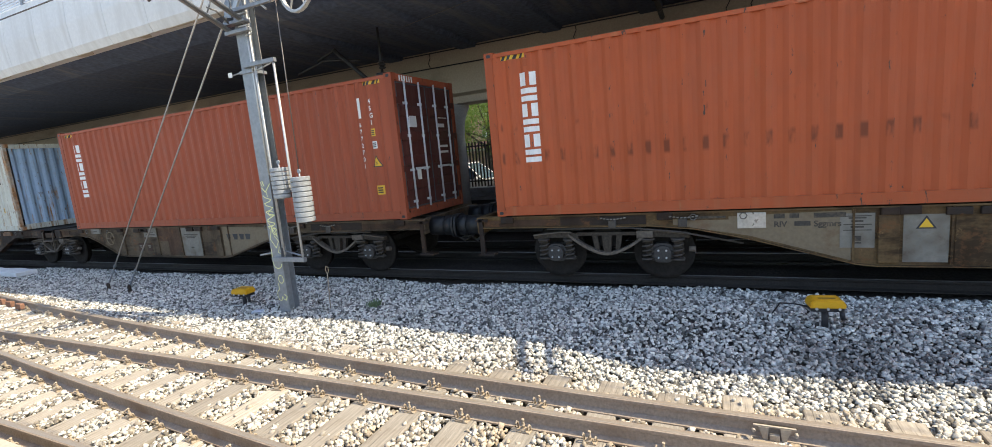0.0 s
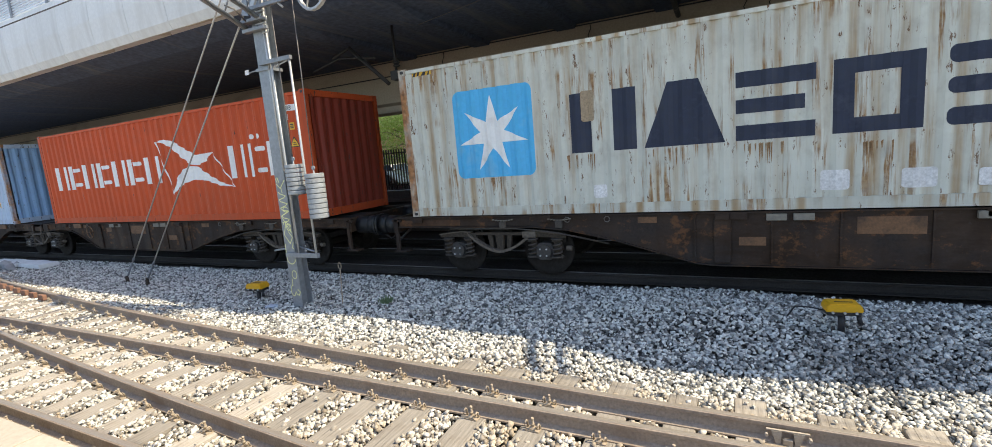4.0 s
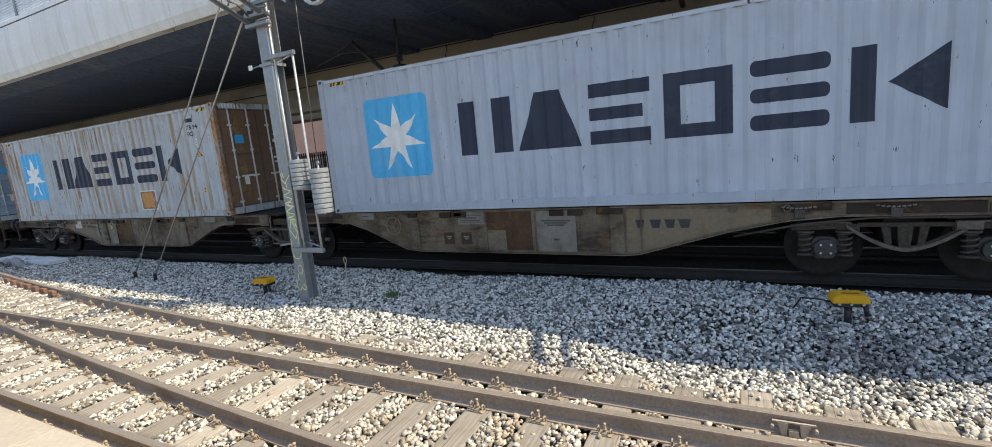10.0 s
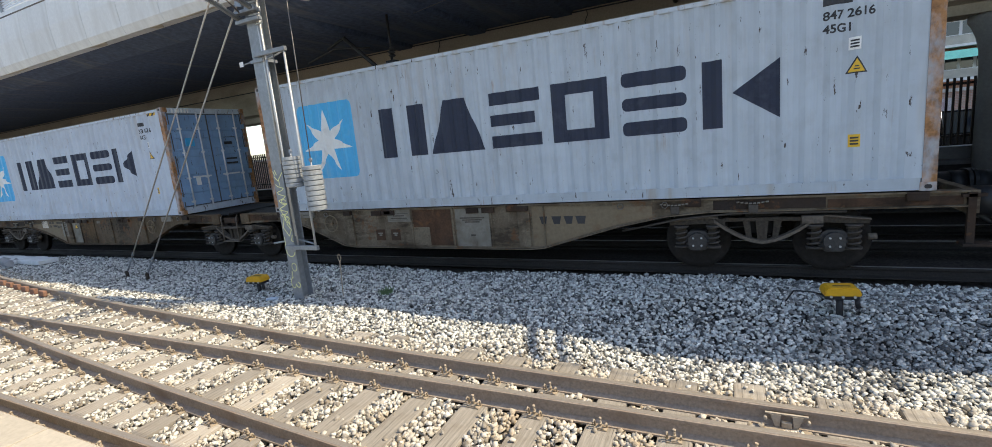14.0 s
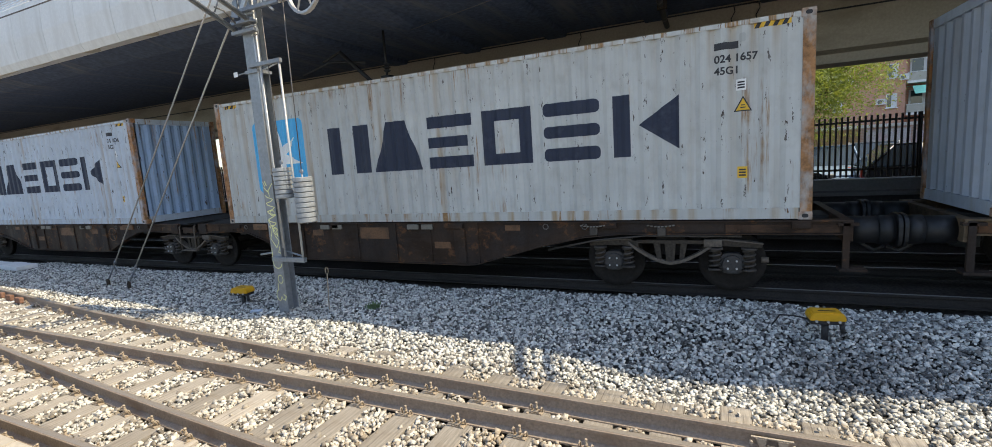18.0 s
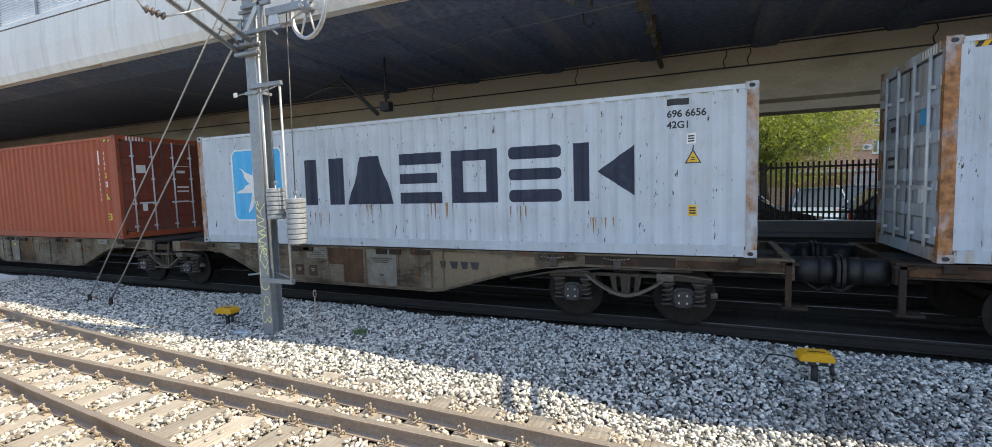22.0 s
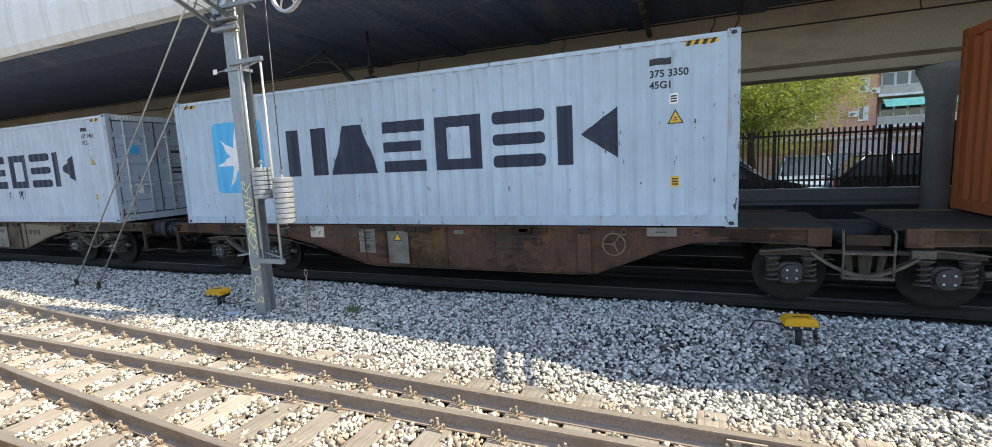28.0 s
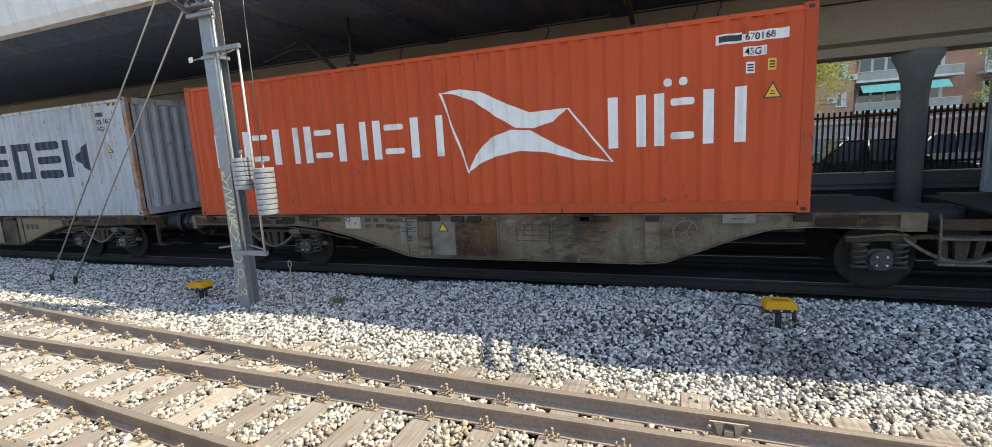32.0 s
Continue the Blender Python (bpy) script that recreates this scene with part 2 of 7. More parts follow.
M_YELLOW = surf("yellow_plastic", (0.64, 0.345, 0.014), 0.42, grain=20, var=0.08, stain=(0.42, 0.27, 0.06), amount=0.2)
M_BOGIE = surf("grimy_bogie_steel", (0.056, 0.046, 0.037), 0.85, 0.0, grain=25, var=0.4, stain=(0.06, 0.04, 0.026), amount=0.25, stain_scale=4)
# Paler than M_BOGIE: dust, with the flanges' edge highlights put into the colour.
M_CHORD = surf("dusty_lit_bogie_flange", (0.105, 0.085, 0.066), 0.85, grain=25, var=0.35, stain=(0.06, 0.045, 0.034), amount=0.35, stain_scale=5)
M_WHEEL = surf("dark_wheel_steel", (0.030, 0.026, 0.023), 0.95, 0.0, grain=20, var=0.3)
M_SPRING = surf("spring_steel", (0.060, 0.050, 0.042), 0.65, 0.1)
M_BUFFER = surf("black_buffer_steel", (0.008, 0.009, 0.011), 0.55, 0.1)
M_WHITE = surf("white_marking_paint", (0.78, 0.78, 0.76), 0.6, grain=12, var=0.06, stain=(0.5, 0.46, 0.42), amount=0.15)
M_NAVY = surf("navy_marking_paint", (0.010, 0.018, 0.044), 0.6, grain=12, var=0.15, stain=(0.04, 0.046, 0.07), amount=0.2, stain_scale=3)
M_CYAN = surf("sky_blue_marking_paint", (0.05, 0.41, 0.73), 0.5, grain=12, var=0.06, stain=(0.16, 0.42, 0.62), amount=0.2)
M_AMBER = surf("amber_label", (0.78, 0.47, 0.03), 0.5, grain=15, var=0.05)
M_INK = surf("black_marking_ink", (0.03, 0.03, 0.035), 0.6)
M_REDMARK = surf("red_marking_paint", (0.50, 0.035, 0.02), 0.5, var=0.08)
for dull in (M_WHEEL, M_DARKBED, M_TRAINRAIL, M_BOGIE):
    dull.node_tree.nodes["Principled BSDF"].inputs["Specular IOR Level"].default_value = 0.12
M_AXLEBOX = surf("oily_axle_box_iron", (0.040, 0.036, 0.033), 0.7, grain=25, var=0.4, stain=(0.06, 0.045, 0.03), amount=0.2)
M_POLISHED = surf("polished_rail_head", (0.34, 0.33, 0.32), 0.5, 0.4, grain=60, var=0.1, stretch=(0.2, 8, 1), bump=0.05)
M_SCREEN = surf("pale_screen_steel", (0.64, 0.67, 0.71), 0.5, 0.1, grain=10, var=0.1)
M_WEIGHT = surf("dull_zinc_casting", (0.30, 0.32, 0.335), 0.55, 0.1, grain=18, var=0.18, stain=(0.22, 0.21, 0.20), amount=0.3, stain_scale=5)
M_GRAFFITI = surf("lime_spray_paint", (0.80, 0.80, 0.36), 0.5, var=0.1)

# ---- mesh tools ----


def quad_box(bm, x0, x1, y0, y1, z0, z1):
    v = [bm.verts.new((x, y, z)) for x in (x0, x1) for y in (y0, y1) for z in (z0, z1)]
    for f in ((0, 1, 3, 2), (4, 6, 7, 5), (0, 4, 5, 1), (2, 3, 7, 6), (0, 2, 6, 4), (1, 5, 7, 3)):
        bm.faces.new([v[i] for i in f])
    return bm


def box(x0, x1, y0, y1, z0, z1, bevel=0.0):
    bm = quad_box(bmesh.new(), x0, x1, y0, y1, z0, z1)
    if bevel:
        bmesh.ops.bevel(bm, geom=list(bm.edges), offset=bevel, segments=2, affect="EDGES", profile=0.6)
    return bm


def rod(bm, a, b, r, seg=10, r2=None, caps=True):
    """A round bar from a to b."""
    a, b = Vector(a), Vector(b)
    q = (b - a).to_track_quat("Z", "Y")
    rings = []
    for c, rad in ((a, r), (b, r if r2 is None else r2)):
        rings.append([bm.verts.new(c + q @ Vector((math.cos(k * math.tau / seg) * rad, math.sin(k * math.tau / seg) * rad, 0))) for k in range(seg)])
    for k in range(seg):
        f = bm.faces.new((rings[0][k], rings[0][(k + 1) % seg], rings[1][(k + 1) % seg], rings[1][k]))
        f.smooth = True
    if caps:
        bm.faces.new(rings[0][::-1])
        bm.faces.new(rings[1])
    return bm


def tube(bm, pts, r, seg=8):
    """A round bar bent through points."""
    pts = [Vector(p) for p in pts]
    rings, up = [], Vector((0.13, 0.29, 0.95))
    for i, p in enumerate(pts):
        d = (pts[min(i + 1, len(pts) - 1)] - pts[max(i - 1, 0)]).normalized()
        s = d.cross(up).normalized()
        n = s.cross(d)
        rings.append([bm.verts.new(p + (s * math.cos(k * math.tau / seg) + n * math.sin(k * math.tau / seg)) * r) for k in range(seg)])
    for a, b in zip(rings, rings[1:]):
        for k in range(seg):
            f = bm.faces.new((a[k], a[(k + 1) % seg], b[(k + 1) % seg], b[k]))
            f.smooth = True
    bm.faces.new(rings[0][::-1])
    bm.faces.new(rings[-1])
    return bm


def prism(bm, pts, y0, y1, axis="y"):
    """A flat outline (x, z) made solid from y0 to y1; axis "x": an outline (y, z) from x0 to x1."""
    def at(p, d):
        return (p[0], d, p[1]) if axis == "y" else (d, p[0], p[1]) if axis == "x" else (p[0], p[1], d)
    a, b = [bm.verts.new(at(p, y0)) for p in pts], [bm.verts.new(at(p, y1)) for p in pts]
    n = len(pts)
    bm.faces.new(a)
    bm.faces.new(b[::-1])
    for i in range(n):
        bm.faces.new((a[i], b[i], b[(i + 1) % n], a[(i + 1) % n]))
    return bm


def lathe(bm, rings, centre=(0, 0, 0), seg=16, axis="z"):
    """A turned body: rings of (radius, height)."""
    c, loops = Vector(centre), []
    for r, h in rings:
        loop = []
        for k in range(seg):
            a = k * math.tau / seg
            p = (math.cos(a) * r, math.sin(a) * r, h)
            p = p if axis == "z" else (p[0], -p[2], p[1]) if axis == "y" else (p[2], p[0], p[1])
            loop.append(bm.verts.new(c + Vector(p)))
        loops.append(loop)
    for a, b in zip(loops, loops[1:]):
        for k in range(seg):
            f = bm.faces.new((a[k], a[(k + 1) % seg], b[(k + 1) % seg], b[k]))
            f.smooth = True
    bm.faces.new(loops[0][::-1])
    bm.faces.new(loops[-1])
    return bm


def mesh_of(name, bm, material):
    bmesh.ops.recalc_face_normals(bm, faces=list(bm.faces))
    me = bpy.data.meshes.new(name)
    bm.to_mesh(me)
    bm.free()
    for m in material if isinstance(material, (list, tuple)) else (material,):
        me.materials.append(m)
    return me


def part(name, bm, material, parent, label=""):
    me = bm if isinstance(bm, bpy.types.Mesh) else mesh_of(name, bm, material)
    ob = new(name, me)
    ob.parent = parent
    return tagged(ob, label)


def thing(name, label, category, group="", at=None, kind=""):
    ob = tagged(new(name), label, category, group, kind)
    ob.empty_display_size = 0.2
    if at:
        ob.matrix_basis = at
    return ob


def structure(name, bm, material, label, category="structure"):
    return tagged(new(name, mesh_of(name, bm, material)), label, category, "", "structure")


def from_arrays(name, verts, faces, material):
    me = bpy.data.meshes.new(name)
    n, k = faces.shape
    me.vertices.add(len(verts))
    me.vertices.foreach_set("co", verts.astype(np.float32).ravel())
    me.loops.add(n * k)
    me.loops.foreach_set("vertex_index", faces.astype(np.int32).ravel())
    me.polygons.add(n)
    me.polygons.foreach_set("loop_start", np.arange(0, n * k, k, dtype=np.int32))
    me.polygons.foreach_set("loop_total", np.full(n, k, dtype=np.int32))
    me.update(calc_edges=True)
    me.materials.append(material)
    return me


FONT_DG = {}


def text_mesh(words, size, material, align="LEFT"):
    """Flat letters in the x-z plane, facing -y."""
    key = (words, size, material.name, align)
    if key not in FONT_DG:
        cu = bpy.data.curves.new("marking", "FONT")
        cu.body, cu.size, cu.align_x, cu.extrude, cu.offset = words, size, align, 0.001, size * 0.025
        ob = bpy.data.objects.new("marking", cu)
        scene.collection.objects.link(ob)
        dg = bpy.context.evaluated_depsgraph_get()
        me = bpy.data.meshes.new_from_object(ob.evaluated_get(dg))
        scene.collection.objects.unlink(ob)
        bpy.data.objects.remove(ob)
        me.transform(Matrix.Rotation(radians(90), 4, "X"))
        me.materials.clear()
        me.materials.append(material)
        FONT_DG[key] = me
    return FONT_DG[key]

# ---- the ground, tracks and platform ----
GROUND = -0.22
rng = np.random.default_rng(4)


def terrain(x, y):
    """Height of the ballast between the tracks."""
    s = min(max((x + 2.7) / 1.9, 0.0), 1.0)
    w = max(0.0, 1.0 - ((y - 5.75) / 1.45) ** 2)
    return GROUND + 0.03 * math.sin(x * 0.7 + y) + 0.02 * math.sin(x * 1.9 - y * 1.3) - 0.19 * s * s * (3 - 2 * s) * w


def ground_sheet():
    xs = [-900, -300, -90] + [-60 + i * 0.8 for i in range(96)] + [40, 120, 400, 900]
    ys = [-600, -120, -30, -6] + [0.8 + i * 0.35 for i in range(22)] + [9.0, 10, 11, 12.5, 13.9]
    bm = bmesh.new()
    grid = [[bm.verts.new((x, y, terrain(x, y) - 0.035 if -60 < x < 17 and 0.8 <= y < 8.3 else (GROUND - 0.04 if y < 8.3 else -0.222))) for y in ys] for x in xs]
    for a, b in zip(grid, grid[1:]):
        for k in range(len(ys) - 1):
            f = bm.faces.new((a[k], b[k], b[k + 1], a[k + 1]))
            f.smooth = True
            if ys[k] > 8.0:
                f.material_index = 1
    # the street beyond the retaining kerb reaches the horizon
    for x0, x1 in ((-900, -60), (-60, 60), (60, 900)):
        prev = None
        for y in (13.9, 60, 900):
            cur = [bm.verts.new((x0, y, 0.40)), bm.verts.new((x1, y, 0.40))]
            if prev:
                f = bm.faces.new((prev[0], prev[1], cur[1], cur[0]))
                f.material_index = 2
            prev = cur
    m_street = surf("street_asphalt", (0.06, 0.06, 0.062), 0.9, grain=60, var=0.3)
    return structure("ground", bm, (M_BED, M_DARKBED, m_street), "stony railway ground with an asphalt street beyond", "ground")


ground_sheet()


def far_rail(x):
    """Lateral place of the outer rail of the diverging track."""
    u = min(max((1.5 - x) / 22.0, 0.0), 1.4)
    return 4.10 + 0.085 * u * 6 * 0.35 + 1.68 * u * u * 0.95 if x < 1.5 else 4.10 - 0.02 * (x - 1.5)


def near_rail(x):
    u = min(max((3.5 - x) / 16.0, 0.0), 2.0)
    return 2.30 + 0.42 * u + 0.70 * u * u


RAIL_XS = [-46 + i * 1.0 for i in range(60)]
RAIL_SECTION = [(-0.070, -0.165), (0.070, -0.165), (0.070, -0.150), (0.014, -0.128), (0.010, -0.050), (0.034, -0.036), (0.036, -0.008), (0.026, 0.0), (-0.026, 0.0), (-0.036, -0.008), (-0.034, -0.036), (-0.010, -0.050), (-0.014, -0.128), (-0.070, -0.150)]


def rail(label, place, height=0.0, xs=RAIL_XS, steel=None):
    ob = thing("rail", label, "rail", "rails of the station tracks")
    body, head = bmesh.new(), bmesh.new()
    prev = None
    for x in xs:
        y = place(x)
        cur = [body.verts.new((x, y + a, b + height)) for a, b in RAIL_SECTION]
        if prev:
            for k in range(len(cur)):
                if k != 7:
                    body.faces.new((prev[k], prev[(k + 1) % len(cur)], cur[(k + 1) % len(cur)], cur[k]))
        else:
            body.faces.new(cur)
        prev = cur
    body.faces.new(prev[::-1])
    prev = None
    for x in xs:
        y = place(x)
        cur = [head.verts.new((x, y + a, b + height)) for a, b in ((-0.027, 0.0006), (-0.018, 0.003), (0.018, 0.003), (0.027, 0.0006))]
        if prev:
            for k in range(3):
                f = head.faces.new((prev[k], prev[k + 1], cur[k + 1], cur[k]))
                f.smooth = True
        prev = cur
    part("rail_web", body, steel or M_RAILSIDE, ob, "rusty brown steel web and foot")
    part("running_surface", head, M_POLISHED if steel else M_RAILTOP, ob, "worn bright rail head")
    return ob


rail("rusty brown steel rail of the diverging track, outer", far_rail)
rail("rusty brown steel switch rail on concrete sleepers", lambda x: 3.72)
rail("rusty brown steel closure rail crossing to the platform side", near_rail)
rail("rusty brown steel rail beside the platform edge", lambda x: 2.05)
TRAIN_NEAR, TRAIN_FAR = 8.37, 10.04
LONG_XS = [-80 + i * 4.0 for i in range(34)]
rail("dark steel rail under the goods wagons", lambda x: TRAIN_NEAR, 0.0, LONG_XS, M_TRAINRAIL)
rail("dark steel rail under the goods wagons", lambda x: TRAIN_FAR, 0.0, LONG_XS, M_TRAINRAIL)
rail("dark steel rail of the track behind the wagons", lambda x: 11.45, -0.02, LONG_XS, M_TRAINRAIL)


def clip_mesh():
    """A rail fastening: base plate, a tall bolt with its nut, and a spring hook on each hand."""
    bm = bmesh.new()
    quad_box(bm, -0.062, 0.062, -0.035, 0.03, 0.0, 0.012)
    prism(bm, [(-0.028, 0.012), (0.032, 0.012), (0.034, 0.022), (0.012, 0.034), (-0.020, 0.034), (-0.030, 0.022)], -0.026, 0.026, "x")
    rod(bm, (0, -0.004, 0.01), (0.004, -0.008, 0.118), 0.011, 6)
    rod(bm, (0, -0.004, 0.050), (0.001, -0.005, 0.068), 0.017, 6)
    rod(bm, (0.003, -0.008, 0.100), (0.003, -0.008, 0.118), 0.013, 6)
    for k, h in ((-0.056, 0.086), (0.056, 0.070)):
        tube(bm, [(k, 0.016, 0.014), (k, 0.010, h * 0.8), (k, -0.006, h), (k - 0.006, -0.022, h * 0.82), (k - 0.010, -0.026, h * 0.5)], 0.0085, 5)
    return mesh_of("rail_clip", bm, M_CLIP)


CLIP = clip_mesh()


def sleepers():
    r = random.Random(8)
    shapes = {}
    x = -34.0
    while x < 8.0:
        y1 = far_rail(x) + 0.55 + r.uniform(-0.08, 0.08)
        y0 = 1.52
        key = round(y1 - y0, 1)
        if key not in shapes:
            bm = box(-0.135, 0.135, 0, key, -0.16, 0, 0.018)
            shapes[key] = mesh_of("sleeper", bm, M_SLEEPER)
        ob = tagged(new("sleeper", shapes[key]), "long weathered timber turnout sleeper in pale ballast", "sleeper", "sleepers of the turnout")
        ob.matrix_basis = pose(x + r.uniform(-0.015, 0.015), y0, -0.160, 0, 0, r.uniform(-0.6, 0.6))
        if x > -24:
            for y in (far_rail(x), 3.72, near_rail(x), 2.05):
                for side in (-1, 1):
                    if x > -1.5 and side == (1 if y == 3.72 else -1) and y in (3.72, far_rail(x)):
                        continue
                    c = new("rail_clip", CLIP)
                    c.parent = ob
                    c.matrix_basis = pose(0, y - y0 + side * 0.10, 0.0, 0, 0, (0 if side < 0 else 180) + r.uniform(-8, 8)) @ Matrix.Scale(r.uniform(0.92, 1.12), 4)
        x += 0.60


sleepers()


def stones(name, label, count, area, size, level, mat):
    """Loose crushed stone: jittered angular blocks lying as one layer. level gives the height at (x, y), or None where nothing lies."""
    cube = np.array([(x, y, z) for x in (-1, 1) for y in (-1, 1) for z in (-1, 1)], float)
    quads = np.array([(0, 1, 3, 2), (4, 6, 7, 5), (0, 4, 5, 1), (2, 3, 7, 6), (1, 5, 7, 3)])
    forms = np.stack([cube * rng.uniform(0.42, 1.0, (8, 3)) * rng.uniform(0.85, 1.1, (8, 1)) for _ in range(60)])
    (x0, x1), (y0, y1) = area
    px = x0 + (x1 - x0) * rng.random(count) ** 0.70
    py = rng.uniform(y0, y1, count)
    pz = [level(x, y) for x, y in zip(px, py)]
    keep = np.array([z is not None for z in pz])
    pos = np.stack([px[keep], py[keep], np.array([z for z in pz if z is not None])], 1)
    n = len(pos)
    s = size * rng.uniform(0.6, 1.2, n) * np.where(rng.random(n) < 0.25, 0.65, 1.0)
    # stones lie flat, each tipped a little
    turn, tip, lean = rng.uniform(0, math.tau, n), rng.normal(0, 0.42, n), rng.normal(0, 0.42, n)
    ct, st, ca, sa, cb, sb = np.cos(turn), np.sin(turn), np.cos(tip), np.sin(tip), np.cos(lean), np.sin(lean)
    zero, one = np.zeros(n), np.ones(n)
    Rz = np.stack([ct, -st, zero, st, ct, zero, zero, zero, one], 1).reshape(n, 3, 3)
    Rx = np.stack([one, zero, zero, zero, ca, -sa, zero, sa, ca], 1).reshape(n, 3, 3)
    Ry = np.stack([cb, zero, sb, zero, one, zero, -sb, zero, cb], 1).reshape(n, 3, 3)
    R = Rz @ Rx @ Ry
    shape = forms[rng.integers(60, size=n)] * np.array([1.25, 1.0, 0.72]) * s[:, None, None]
    V = np.einsum("nij,nkj->nki", R, shape) + pos[:, None, :]
    V[:, :, 2] += (rng.uniform(-1.6, 0.7, n) * size)[:, None]
    F = quads[None] + (np.arange(n) * 8)[:, None, None]
    me = from_arrays(name, V.reshape(-1, 3), F.reshape(-1, 4), mat)
    return tagged(new(name, me), label, "ballast", "", "stuff")


def heap(x, y):
    """Two low ridges of stone thrown up beside the rail."""
    out = 0.0
    for xa, xb in ((-2.10, -1.84), (-1.76, -1.50)):
        u = min(max((5.55 - y) / 0.6, 0.0), 1.0)
        c = xa + (xb - xa) * u
        if 4.8 < y < 5.7:
            out = max(out, 0.05 * math.exp(-((x - c) / 0.10) ** 2) * min(1.0, (y - 4.8) / 0.15, (5.7 - y) / 0.15))
    return out


def ballast_level(x, y):
    if y < far_rail(x) + 0.5:
        for c in (far_rail(x), 3.72, near_rail(x), 2.05):
            if abs(y - c) < 0.085:
                return None
        u = ((x + 34.0) / 0.60 + 0.5) % 1.0 - 0.5
        if abs(u) * 0.60 < 0.165:
            return None if rng.random() < (0.975 if y < far_rail(x) + 0.22 or x > -3.2 else 0.55) else -0.15
        return -0.160 if x > -12 else -0.168
    return terrain(x, y) + 0.01 + heap(x, y)


stones("ballast", "pale grey and tan crushed limestone ballast", 155000, ((-23, 5.5), (1.30, 8.22)), 0.0237, ballast_level, M_STONE)


def fill_level(x, y):
    """Smaller stone packed between the sleepers of the turnout."""
    if y > far_rail(x) + 0.5 or abs(((x + 34.0) / 0.60 + 0.5) % 1.0 - 0.5) * 0.60 < 0.145 or min(abs(y - c) for c in (far_rail(x), 3.72, near_rail(x), 2.05)) < 0.075:
        return None
    return -0.185


stones("ballast_fill", "pale crushed stone packed between the turnout sleepers", 60000, ((-20, 4.5), (1.30, 5.6)), 0.022, fill_level, M_STONE)


def platform():
    bm = box(-60, 14, -9, 1.26, -0.25, 0.70, 0.02)
    structure("platform", bm, M_PLATFORM, "cream concrete station platform with a paved edge", "platform")
    r = random.Random(3)
    tile = mesh_of("paving_tile", box(-0.295, 0.295, -0.195, 0.195, 0, 0.06, 0.006), surf("ribbed_paving", (0.42, 0.37, 0.29), 0.8, grain=30, var=0.1, stain=(0.45, 0.38, 0.3), amount=0.3, random_tone=0.12))
    plat = bpy.data.objects["platform"]
    for i in range(42):
        for j in range(3):
            t = new("paving_tile", tile)
            t.parent = plat
            t.matrix_basis = pose(-11.5 + i * 0.60, 1.06 - j * 0.40, 0.70 + r.uniform(0, 0.003))


platform()

# ---- the road viaduct ----
SOFFIT = 5.58


